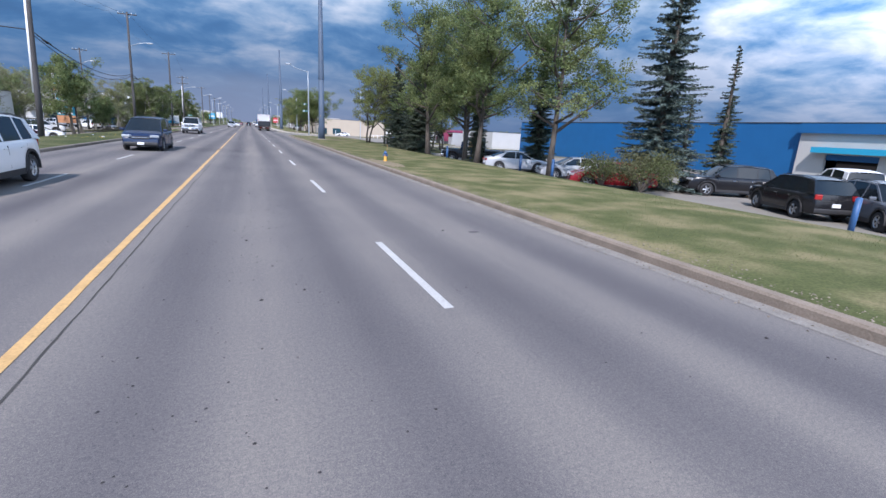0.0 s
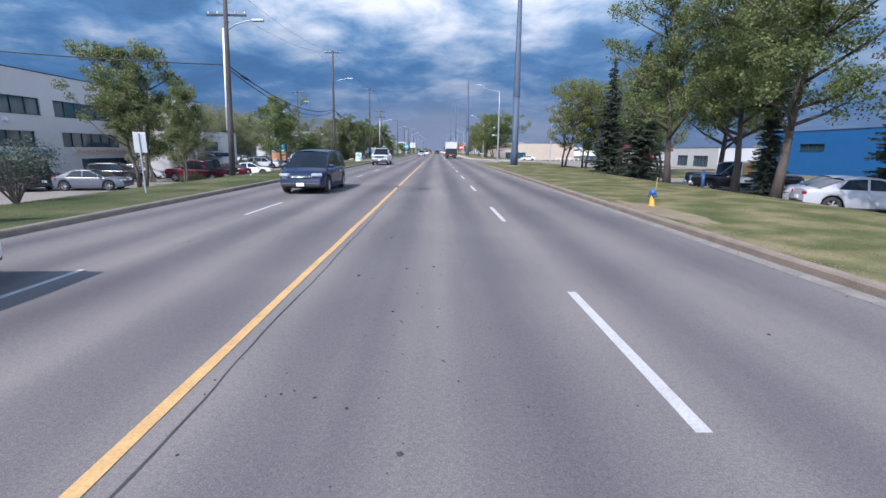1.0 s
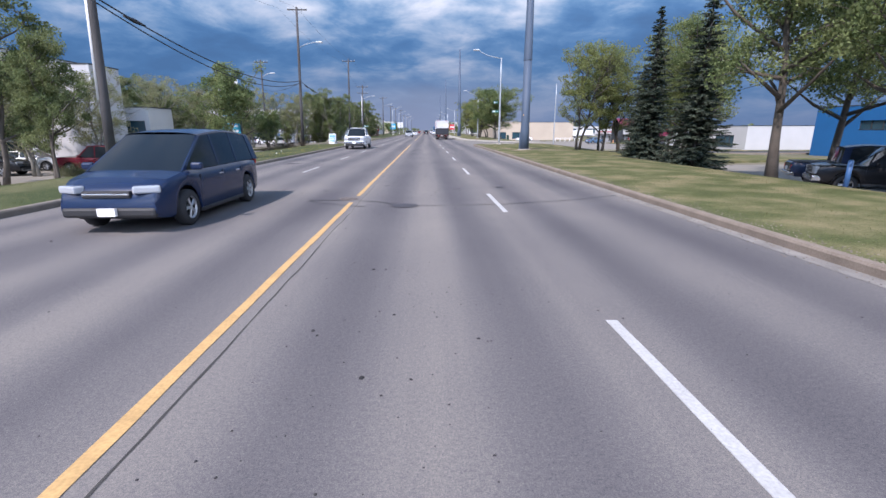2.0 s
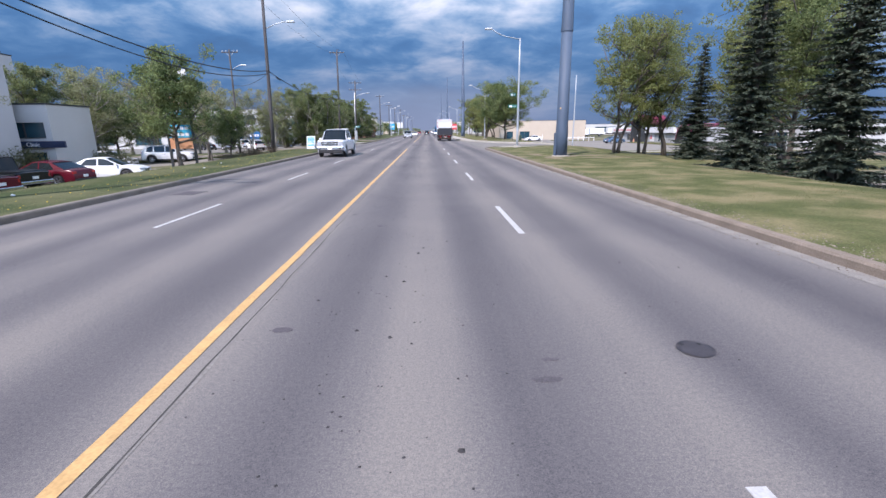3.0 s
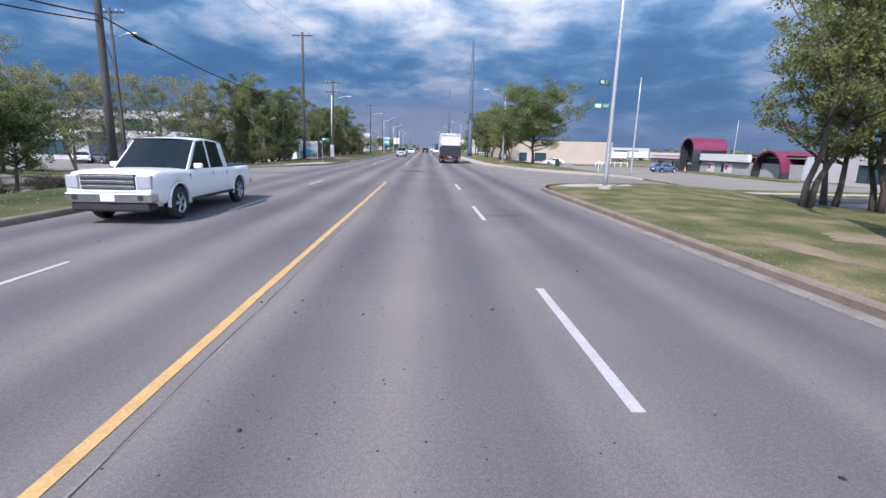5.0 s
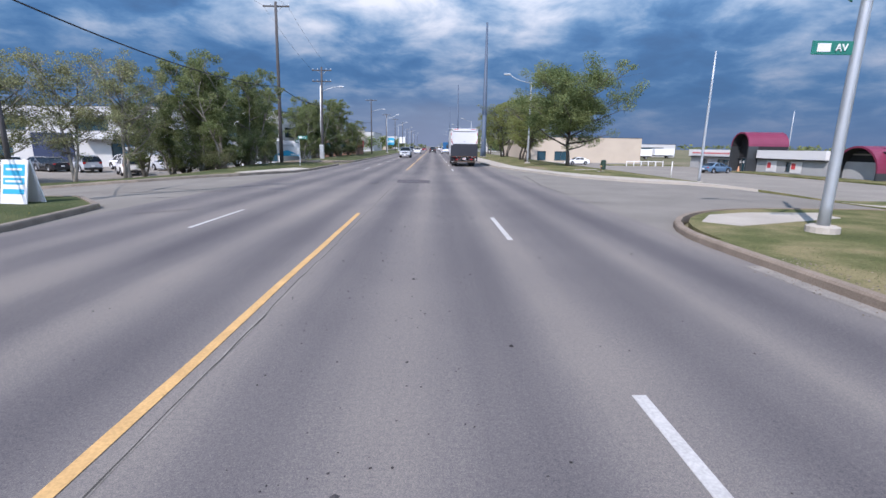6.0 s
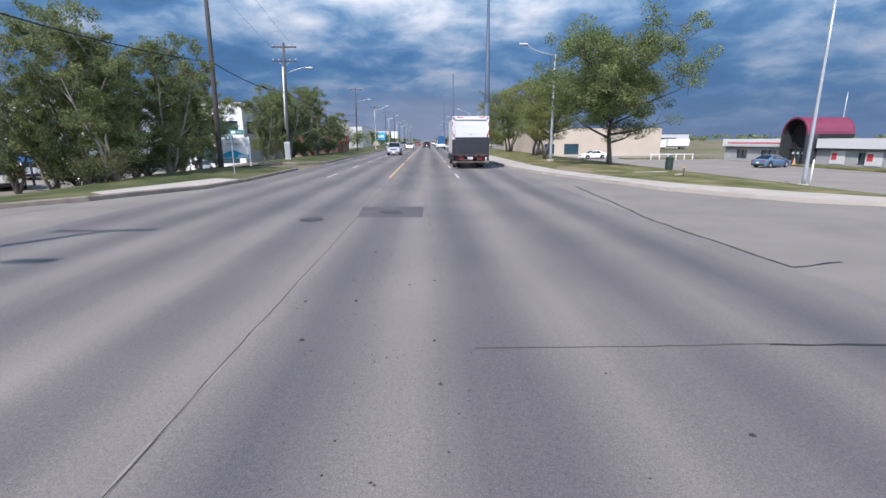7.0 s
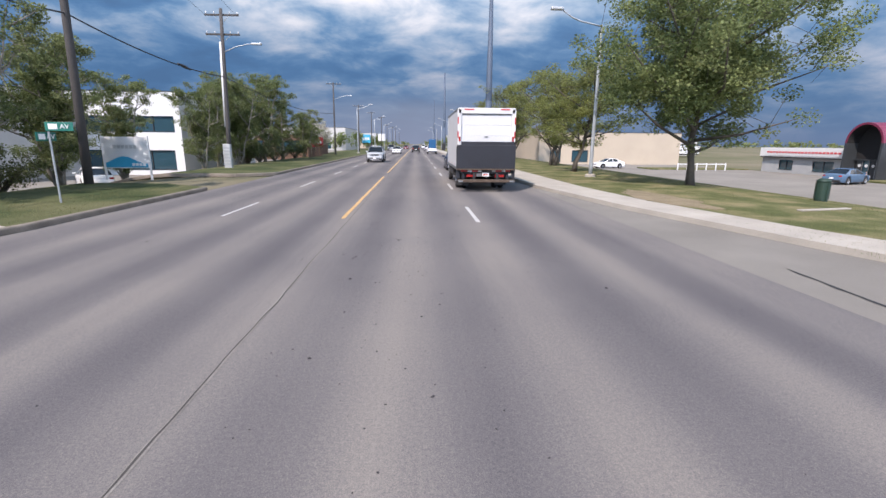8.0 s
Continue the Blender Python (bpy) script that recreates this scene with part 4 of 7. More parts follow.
for x, y, s, a in ((23.4, 80.6, 1.25, 120), (25.6, 79.8, 1.3, 240), (30.6, 77.0, 1.3, 330), (25.0, 66.0, 1.3, 60), (29.2, 69.0, 1.3, 190)):
    again(linden, x, y, s, a)
willow = place(deciduous(64, 9.8, 5.6, 1.9, M_LEAF, M_BARK, "large spreading green tree with a thick dark trunk on the lawn", 1.5, 1, 0.065, 0.45, fill=260, gaps=0.1), 15.5, 115.2, 1.05, 25, 0, 0.95)
for x, y, s, a, sz in ((13.4, 126.5, 1.15, 60, 0.84), (14.6, 136, 1.3, 100, 0.92), (17.5, 144, 1.4, 200, 1.05), (15.0, 155, 1.3, 290, 1.05), (18, 170, 1.3, 40, 1.1), (16, 186, 1.3, 140, 1.1)):
    again(linden, x, y, s, a, 0, sz)
blue = place(spruce(5, 12.5, 2.5, M_NEEDLEB, "big blue-grey spruce with boughs down to the ground", 0.2), 24.0, 22.6, 1.3, 0, 0, 1.15)
dark = place(spruce(6, 11.0, 1.85, M_NEEDLE, "tall dark green spruce with boughs down to the lawn", 0.15, 0.2, 1.35), 18.8, 58.4, 1.3, 0, 0, 1.0)
again(dark, 20.2, 54.4, 1.4, 130, 0, 1.08)
again(dark, 26.0, 75.6, 1.3, 60, 0, 0.9)
again(dark, 22.0, 32.2, 0.9, 200, 0, 0.98)
again(dark, 18.8, 36.0, 0.6, 300, 0, 0.7)
thin = place(spruce(9, 9.5, 1.25, M_NEEDLE, "thin ragged spruce with gaps between its boughs", 0.35, 1.0, 0.6), 31.2, 24.0, 1.0, 0, 0, 0.95)
again(thin, 39, 33.5, 1.2, 80, 0, 0.75)
again(thin, 43.5, 33.0, 1.3, 180, 0, 0.75)


def shrub(seed, w, h, mat, label, count=500):
    r, rn = random.Random(seed), np.random.default_rng(seed)
    t = thing("shrub", label, "shrub", "shrubs")
    wood, crown = bmesh.new(), []
    for k in range(16):
        a = r.uniform(0, 6.3)
        e = Vector((math.cos(a) * w * r.uniform(0.2, 0.9), math.sin(a) * w * r.uniform(0.2, 0.9), h * r.uniform(0.5, 0.95)))
        tube(wood, [(0, 0, -0.05), e * 0.5 + Vector((0, 0, 0.1)), e], [0.03, 0.02, 0.006], 5)
        leaf_cloud(crown, e * 0.9, w * 0.42, count // 8, 0.035, rn)
    part("stem", wood, M_BARK, t)
    crown_part("foliage", crown, mat, t)
    return t


bush = place(shrub(2, 1.1, 1.0, M_HEATH, "low rounded reddish shrub in a mulch bed"), -14.0, 77.8, 1.0, 0, 0, 0.7)
for x, y, s, a, sz in ((-15.2, 79.4, 1.1, 50, 0.7), (-13.0, 79.4, 0.8, 120, 0.6), (-16.2, 76.8, 1.1, 200, 0.8), (-14.8, 75.4, 1.0, 20, 0.7), (-13.4, 76.4, 0.9, 300, 0.6)):
    again(bush, x, y, s, a, 0, sz)
structure("mulch_bed", draped([(-16.8, 74.6), (-14.6, 73.8), (-12.6, 76.0), (-12.0, 80.6), (-14.2, 81.4), (-16.8, 80.6)], 0.03), M_MULCH, "brown bark mulch bed edged by lawn", "flower bed")
hedge = place(shrub(4, 1.2, 1.2, M_SHRUB, "green shrub growing under the trees", 1700), 20.5, 20, 1.4)
for x, y, s, a, sz in ((19.2, 21.5, 1.3, 100, 1.3), (22.4, 21.5, 1.5, 220, 1.7), (-14.2, 104.4, 1.2, 100, 1.1), (-16.4, 107.5, 1.5, 200, 1.3), (-15.0, 109.6, 1.5, 40, 1.2), (-17.8, 110.5, 1.6, 130, 1.4), (-15.6, 113.6, 1.4, 250, 1.2),
                       (-20.5, 111.5, 1.9, 77, 1.6), (-13.8, 141, 1.6, 30, 1.6), (-13.5, 145, 1.4, 90, 1.2), (-15.6, 143, 1.8, 170, 1.6), (-24, 64.5, 1.4, 0, 1.6), (-21.5, 69.5, 1.3, 70, 1.4), (-17.4, 48.8, 0.9, 15, 0.8), (-13.0, 152, 1.5, 220, 1.5)):
    again(hedge, x, y, s, a, 0, sz)
juniper = place(shrub(7, 1.3, 1.9, M_NEEDLE, "dense dark evergreen shrub at the car park edge", 1900), -11.4, 27.0, 1.1)


# ---- vehicles ----
M_TYRE = material("tyre_rubber", (0.022, 0.022, 0.024), 0.85, vary=0.3, scale=6)
M_RIM = material("alloy_rim", (0.45, 0.46, 0.48), 0.35, 0.8, vary=0.1)
M_TRIM = material("black_plastic_trim", (0.02, 0.02, 0.022), 0.6)
M_PLATE = material("number_plate_white", (0.72, 0.72, 0.72), 0.5, vary=0.05)
M_PLATEBAR = material("plate_marking_red", (0.45, 0.06, 0.06), 0.5)
M_REDL = material("red_lamp_lens", (0.30, 0.012, 0.012), 0.2, vary=0.1, coat=0.5)
M_HEADL = material("clear_lamp_lens", (0.34, 0.36, 0.39), 0.12, vary=0.1, coat=0.6)
M_CHROME = material("chrome", (0.65, 0.66, 0.68), 0.15, 0.95, vary=0.1)


def glass_material():
    m = material("dark_car_glass", (0.012, 0.016, 0.020), 0.08, vary=0.1, fine=0.0, bump=0, spec=0.4)
    return m


M_GLASS = glass_material()
PAINT = {}


def paint(name, col):
    if name not in PAINT:
        PAINT[name] = material("car_paint_" + name, col, 0.24, 0.0, vary=0.08, scale=1.5, fine=0.03, bump=0, coat=0.15, spec=0.35)
    return PAINT[name]


paint("white", (0.70, 0.705, 0.715)), paint("black", (0.012, 0.012, 0.014)), paint("navy", (0.012, 0.022, 0.055)), paint("silver", (0.36, 0.38, 0.41))
paint("grey", (0.10, 0.11, 0.13)), paint("red", (0.20, 0.012, 0.018)), paint("maroon", (0.09, 0.008, 0.016)), paint("steelblue", (0.07, 0.125, 0.20))

# top: the line of boot or bed, belt and bonnet from tail to nose as (y, z); cabin: rear base, roof rear, roof middle, roof front, front base;
# posts: the pillars between the side windows, and the end of the last one
CARS = {
    "sedan": dict(w=0.91, r=0.33, axles=(-1.38, 1.42), sill=0.20, top=((-2.36, 0.74), (-2.31, 0.92), (-2.0, 0.99), (-1.5, 1.0), (-0.5, 0.97), (0.9, 0.95), (1.25, 0.94), (1.9, 0.86), (2.22, 0.74), (2.36, 0.58)),
                  cabin=((-1.86, 1.0), (-1.0, 1.39), (-0.3, 1.455), (0.28, 1.42), (1.18, 0.95)), posts=(-0.22, -1.22)),
    "suv": dict(w=0.93, r=0.36, axles=(-1.34, 1.38), sill=0.27, top=((-2.30, 0.78), (-2.27, 1.0), (-2.22, 1.09), (-1.2, 1.08), (0.8, 1.05), (1.2, 1.07), (1.95, 1.01), (2.2, 0.92), (2.31, 0.76)),
                cabin=((-2.24, 1.09), (-1.86, 1.60), (-0.7, 1.69), (0.38, 1.64), (1.2, 1.06)), posts=(-0.1, -1.12, -1.78)),
    "pickup": dict(w=0.99, r=0.40, axles=(-1.75, 1.86), sill=0.42, top=((-2.93, 1.06), (-2.90, 1.12), (-1.2, 1.13), (-1.0, 1.15), (1.3, 1.17), (2.4, 1.19), (2.78, 1.15), (2.92, 1.04)),
                   cabin=((-1.10, 1.15), (-1.0, 1.83), (-0.3, 1.94), (0.55, 1.90), (1.28, 1.17)), posts=(0.02, -0.84)),
    "van": dict(w=0.96, r=0.34, axles=(-1.45, 1.54), sill=0.22, top=((-2.43, 0.76), (-2.40, 1.0), (-2.34, 1.04), (1.0, 1.02), (1.5, 1.04), (2.1, 0.93), (2.35, 0.80), (2.45, 0.62)),
                cabin=((-2.36, 1.04), (-2.18, 1.66), (-0.8, 1.77), (0.5, 1.70), (1.58, 1.03)), posts=(0.0, -1.0, -2.05)),
}


def wheel_on(t, x, y, r, side, w=0.22):
    bm = bmesh.new()
    prof = [(r * 0.62, -w / 2), (r * 0.9, -w / 2), (r, -w * 0.34), (r, w * 0.34), (r * 0.9, w / 2), (r * 0.62, w / 2)]
    rings = [[bm.verts.new((d, rr * math.cos(a), rr * math.sin(a))) for a in [2 * math.pi * k / 24 for k in range(24)]] for rr, d in prof]
    for i in range(len(rings) - 1):
        for k in range(24):
            bm.faces.new((rings[i][k], rings[i][(k + 1) % 24], rings[i + 1][(k + 1) % 24], rings[i + 1][k]))
    tube(bm, [(-side * w * 0.1, 0, 0), (side * w * 0.1, 0, 0)], r * 0.64, 20)
    tyre = part("tyre", bm, M_TYRE, t, smooth=True, m=pose(x, y, r))
    bm = bmesh.new()
    tube(bm, [(side * w * 0.1, 0, 0), (side * w * 0.44, 0, 0)], r * 0.15, 10)
    for k in range(20):
        a, b2 = 2 * math.pi * k / 20, 2 * math.pi * (k + 1) / 20
        p, q = Vector((0, math.cos(a), math.sin(a))), Vector((0, math.cos(b2), math.sin(b2)))
        o, i2 = Vector((side * w * 0.46, 0, 0)), Vector((side * w * 0.30, 0, 0))
        bm.faces.new([bm.verts.new(v) for v in (o + p * r * 0.66, o + q * r * 0.66, i2 + q * r * 0.57, i2 + p * r * 0.57)])
    for k in range(10):
        a = 2 * math.pi * (k // 2) / 5 + (0.13 if k % 2 else -0.13)
        d = Vector((0, math.cos(a), math.sin(a)))
        tube(bm, [Vector((side * w * 0.40, 0, 0)) + d * r * 0.1, Vector((side * w * 0.36, 0, 0)) + d * r * 0.6], [r * 0.06, r * 0.045], 5)
    part("rim", bm, M_RIM, tyre)
    return tyre


def along(pts, y):
    """Height at y on a line of (y, z)."""
    for (y0, z0), (y1, z1) in zip(pts, pts[1:]):
        if y <= y1:
            return z0 + (z1 - z0) * max(0.0, (y - y0) / (y1 - y0))
    return pts[-1][1]


def plate(bm, pts, inward):
    """A thin plate: a flat outline given thickness inwards."""
    a, c = [bm.verts.new(p) for p in pts], [bm.verts.new(Vector(p) + inward) for p in pts]
    bm.faces.new(a)
    bm.faces.new(c[::-1])
    for i in range(len(pts)):
        j = (i + 1) % len(pts)
        bm.faces.new((a[i], c[i], c[j], a[j]))


SHELLS = {}


def car_shell(kind):
    """The meshes of a car: lower body with wheel openings, cabin frame of roof and pillars, and each pane of glass."""
    if kind in SHELLS:
        return SHELLS[kind]
    c = CARS[kind]
    w, r, sill, top = c["w"], c["r"], c["sill"], c["top"]
    y0, y1 = top[0][0], top[-1][0]
    ys = [y0 + (y1 - y0) * k / 68 for k in range(69)]
    bm, rows = bmesh.new(), []
    for y in ys:
        k = (2 * (y - y0) / (y1 - y0) - 1)
        hw = w * (1 - (0.10 if kind == "pickup" else 0.17) * abs(k) ** (9 if kind == "pickup" else 6))
        zb = sill + 0.10 * abs(k) ** 8
        for ya in c["axles"]:
            if abs(y - ya) < r + 0.08:
                zb = max(zb, r + math.sqrt((r + 0.08) ** 2 - (y - ya) ** 2))
        zt = along(top, y)
        zb = min(zb, zt - 0.08)
        d = zt - zb
        half = [(hw * 0.94, zb), (hw * 0.985, zb + min(0.06, d * 0.2)), (hw, zb + d * 0.42), (hw * 0.992, zb + d * 0.72), (hw * 0.965, zt - min(0.05, d * 0.2)), (hw * 0.92, zt - 0.008), (hw * 0.55, zt + 0.022), (0, zt + 0.03)]
        rows.append([bm.verts.new((px, y, pz)) for px, pz in half] + [bm.verts.new((-px, y, pz)) for px, pz in half[-2::-1]])
    for p, q in zip(rows, rows[1:]):
        for k in range(14):
            bm.faces.new((p[k + 1], p[k], q[k], q[k + 1]))
    bm.faces.new(rows[0])
    bm.faces.new(rows[-1][::-1])
    bmesh.ops.recalc_face_normals(bm, faces=bm.faces)
    out = [("body", bm, 0)]
    (rb, zrb), (rr, zrr), (rm, zrm), (rf, zrf), (fb, zfb) = c["cabin"]
    wb, wr = w * 0.905, w * (0.74 if kind != "pickup" else 0.78)

    def roof_z(y):
        k = min(1.0, max(0.0, (y - rr) / (rf - rr)))
        return zrr * (1 - k) * (1 - 2 * k) + 4 * zrm * k * (1 - k) * 1.0 + zrf * k * (2 * k - 1)

    def side(y, f, sg, out_by=0.0):
        """A point of the side: y at the belt (f = 0) or at the roof's edge (f = 1)."""
        zl = along(top, min(max(y, rb), fb))
        z = zl + (roof_z(y) - 0.045 - zl) * f
        return Vector((sg * (wb + (wr - wb) * f + out_by), y, z))

    frame_bm = bmesh.new()
    strip = []
    for k in range(13):
        y = rr - 0.02 + (rf - rr + 0.04) * k / 12
        z = roof_z(y)
        half = [(wr + 0.012, z - 0.055), (wr - 0.005, z - 0.02), (wr * 0.82, z + 0.006), (wr * 0.4, z + 0.022), (0, z + 0.026)]
        strip.append([frame_bm.verts.new((px, y, pz)) for px, pz in half] + [frame_bm.verts.new((-px, y, pz)) for px, pz in half[-2::-1]])
    for p, q in zip(strip, strip[1:]):
        for k in range(8):
            frame_bm.faces.new((p[k + 1], p[k], q[k], q[k + 1]))
    posts = [fb] + list(c["posts"])
    tops = [rf] + [y + 0.02 for y in c["posts"][:-1]] + [max(rr + 0.06, c["posts"][-1] + (0.34 if kind == "sedan" else 0.10))]
    for sg in (-1, 1):
        inward = Vector((-sg * 0.03, 0, 0))
        plate(frame_bm, [side(fb + 0.02, 0, sg, 0.008), side(fb - 0.12, 0, sg, 0.008), side(rf - 0.10, 1, sg, 0.008), side(rf + 0.02, 1, sg, 0.008)], inward)
        for y in c["posts"][:-1]:
            plate(frame_bm, [side(y + 0.04, 0, sg, 0.004), side(y - 0.04, 0, sg, 0.004), side(y - 0.03, 1, sg, 0.004), side(y + 0.04, 1, sg, 0.004)], inward)
        plate(frame_bm, [side(c["posts"][-1], 0, sg, 0.008), side(rb, 0, sg, 0.008), side(rr - 0.02, 1, sg, 0.008), side(tops[-1], 1, sg, 0.008)], inward)
        for k in range(len(posts) - 1):
            g = bmesh.new()
            plate(g, [side(posts[k] - 0.04, 0.0, sg, -0.004), side(posts[k + 1] + 0.01, 0.0, sg, -0.004), side(tops[k + 1] + 0.01, 1, sg, -0.004), side(tops[k] - 0.03, 1, sg, -0.004)], Vector((-sg * 0.012, 0, 0)))
            bmesh.ops.recalc_face_normals(g, faces=g.faces)
            out.append(("side_window", g, 1))
    bmesh.ops.recalc_face_normals(frame_bm, faces=frame_bm.faces)
    out.insert(1, ("cabin_frame", frame_bm, 0))
    for nm, (ya, za), (yb, zb), bulge in (("windscreen", (fb, zfb), (rf, roof_z(rf) - 0.02), 0.07), ("rear_window", (rb, zrb), (rr, roof_z(rr) - 0.02), -0.03)):
        g, cols = bmesh.new(), []
        for k in range(9):
            u = k / 4 - 1
            cols.append([g.verts.new((u * ((wb - 0.02) + (wr - wb) * f), ya + (yb - ya) * f + bulge * (1 - u * u), za + (zb - za) * f)) for f in (0, 0.5, 1)])
        for p, q in zip(cols, cols[1:]):
            for k in range(2):
                g.faces.new((p[k], q[k], q[k + 1], p[k + 1]))
        out.append((nm, g, 1))
    done = []
    for nm, g, glass in out:
        me = bpy.data.meshes.new(nm)
        g.to_mesh(me)
        g.free()
        me.polygons.foreach_set("use_smooth", [True] * len(me.polygons))
        me.set_sharp_from_angle(angle=radians(38))
        done.append((nm, me, glass))
    SHELLS[kind] = done
    return done


def car(kind, colour, label, x, y, yaw, z=0.0, cat="car", group="parked cars"):
    c = CARS[kind]
    W, r, sill, (ry, fy) = c["w"], c["r"], c["sill"], c["axles"]
    tail, nose = c["top"][0][0], c["top"][-1][0]
    pick = kind == "pickup"
    t = thing({"pickup": "pickup_truck", "suv": "suv_car", "van": "minivan"}.get(kind, "sedan_car"), label, cat, group, pose(x, y, z, 0, 0, yaw))
    for idx, (nm, me, glass) in enumerate(car_shell(kind)):
        key = (kind, idx, colour)
        if key not in SHELLS:
            m2 = me.copy()
            m2.materials.clear()
            m2.materials.append(M_GLASS if glass else paint(colour, ()))
            SHELLS[key] = m2
        ob = new(nm, SHELLS[key])
        ob.parent = t
    part("underbody", boxm(-W + 0.25, W - 0.25, tail + 0.25, nose - 0.25, sill + 0.02, 0.78), M_TRIM, t)
    hl = {"sedan": 0.70, "suv": 0.86, "van": 0.78, "pickup": 0.95}[kind]
    tl = {"sedan": 0.84, "suv": 0.98, "van": 1.0, "pickup": 0.92}[kind]
    for sg in (-1, 1):
        if pick:
            part("headlight", boxm(-0.15, 0.15, -0.16, 0.035, -0.15, 0.15, 0.03), M_HEADL, t, m=pose(sg * (W - 0.23), nose - 0.01, hl, 0, 0, -sg * 8))
        else:
            part("headlight", boxm(-0.21, 0.21, -0.14, 0.05, -0.065, 0.065, 0.03), M_HEADL, t, m=pose(sg * (W - 0.31), nose - 0.06, hl, 0, 0, -sg * 24))
        part("tail_light", boxm(-0.12 if not pick else -0.07, 0.12 if not pick else 0.07, -0.035, 0.12, -0.10, 0.10 if kind != "sedan" else 0.04, 0.025), M_REDL, t, m=pose(sg * (W - 0.25 if not pick else W - 0.17), tail + 0.03, tl, 0, 0, sg * 16))
        part("wing_mirror", boxm(-0.11, 0.11, -0.06, 0.06, -0.07, 0.07, 0.04), paint(colour, ()), t, m=pose(sg * (W + 0.06), c["cabin"][4][0] - 0.28, along(c["top"], 0.9) + 0.08))
        for yy in (c["posts"][0] + 0.12, c["posts"][1] + 0.22):
            part("door_handle", boxm(-0.012, 0.012, -0.10, 0.10, -0.016, 0.016, 0.006), M_CHROME if colour in ("black", "navy", "grey") else paint(colour, ()), t, m=pose(sg * (W * 0.993), yy, along(c["top"], 0) - 0.16))
        for yy in (fy, ry):
            wheel_on(t, sg * (W - 0.125), yy, r, sg)
            if kind in ("suv", "pickup"):
                bm = bmesh.new()
                for k in range(20):
                    a, b2 = math.pi * k / 20 - 0.12, math.pi * (k + 1) / 20 - 0.12 + 0.24 * (k == 19)
                    q = [(sg * (W * 1.004), yy + rad * math.cos(v), r + rad * math.sin(v)) for v, rad in ((a, r + 0.065), (b2, r + 0.065), (b2, r + (0.125 if kind == "suv" else 0.095)), (a, r + (0.125 if kind == "suv" else 0.095)))]
                    plate(bm, q if sg > 0 else q[::-1], Vector((-sg * 0.07, 0, 0)))
                part("arch_trim", bm, M_TRIM if kind == "suv" else paint(colour, ()), t)
        for sy in (c["posts"][0], fy - r - 0.16, c["posts"][1] - 0.04):
            part("door_seam", boxm(min(sg * (W - 0.05), sg * W * 0.9955), max(sg * (W - 0.05), sg * W * 0.9955), sy - 0.004, sy + 0.004, sill + 0.18, along(c["top"], sy) - 0.10), M_TRIM, t)
        part("side_skirt", boxm(min(sg * (W - 0.16), sg * (W - 0.005)), max(sg * (W - 0.16), sg * (W - 0.005)), ry + r + 0.09, fy - r - 0.09, sill - 0.03, sill + (0.13 if kind == "suv" else 0.05), 0.02), M_TRIM, t)
    if pick:
        bar = part("front_bumper", boxm(-0.93, 0.93, nose - 0.30, nose + 0.08, 0.50, 0.74, 0.05), M_CHROME, t, "chrome front bumper")
        part("valance", boxm(-0.84, 0.84, nose - 0.34, nose + 0.03, 0.30, 0.51, 0.05), M_TRIM, t)
        for sg in (-1, 1):
            part("fog_lamp", tubem([(sg * 0.70, nose + 0.04, 0.62), (sg * 0.70, nose + 0.09, 0.62)], 0.06, 12), M_TRIM, bar)
        part("rear_bumper", boxm(-0.92, 0.92, tail - 0.08, tail + 0.2, 0.50, 0.68, 0.04), M_CHROME, t)
        # flat dark panel on the closed body, standing in for the bed's hollow
        part("cargo_bed", boxm(-0.78, 0.78, tail + 0.12, -1.20, 1.08, 1.172), M_TRIM, t, "flat dark panel in place of the open cargo bed")
        gw, g0, g1 = 0.58, 0.79, 1.12
    else:
        part("front_bumper", boxm(-W + 0.17, W - 0.17, nose - 0.18, nose + 0.03, sill + 0.08, sill + 0.26, 0.05), paint(colour, ()) if kind == "sedan" else M_TRIM, t)
        part("rear_bumper", boxm(-W + 0.17, W - 0.17, tail - 0.03, tail + 0.18, sill + 0.08, sill + 0.28, 0.05), M_TRIM, t)
        gw, g0, g1 = (0.42, hl - 0.14, hl + 0.03) if kind == "suv" else (0.40, hl - 0.14, hl - 0.02)
    if kind == "suv":
        part("skid_plate", boxm(-0.5, 0.5, nose - 0.1, nose + 0.045, sill + 0.04, sill + 0.12, 0.015), M_RIM, t, "silver skid plate")
        for sg in (-1, 1):
            part("roof_rail", tubem([(sg * 0.60, -1.7, 1.63), (sg * 0.61, -1.4, 1.695), (sg * 0.61, 0.0, 1.715), (sg * 0.60, 0.3, 1.66)], 0.016, 6), M_TRIM, t)
            part("fog_lamp", boxm(sg * 0.62 - 0.06, sg * 0.62 + 0.06, nose, nose + 0.04, sill + 0.14, sill + 0.20, 0.02), M_HEADL, t)
    grille = part("grille", boxm(-gw, gw, nose - 0.14, nose + 0.025, g0, g1, 0.015), M_TRIM, t)
    n = 3 if pick else 1
    for k in range(n):
        zz = g0 + (g1 - g0) * (k + 0.5) / n
        part("grille_bar", boxm(-gw * 0.97, gw * 0.97, nose + 0.01, nose + 0.04, zz - (0.03 if pick else 0.018), zz + (0.03 if pick else 0.018), 0.006), M_CHROME, grille)
    part("number_plate", boxm(-0.15, 0.15, tail - 0.045, tail - 0.005, sill + 0.34, sill + 0.48), M_PLATE, t)
    if group == "traffic" and yaw == 180:
        part("front_plate", boxm(-0.15, 0.15, nose + 0.03, nose + 0.095, *((0.54, 0.70) if pick else (sill + 0.12, sill + 0.25))), M_PLATE, t)
    return t


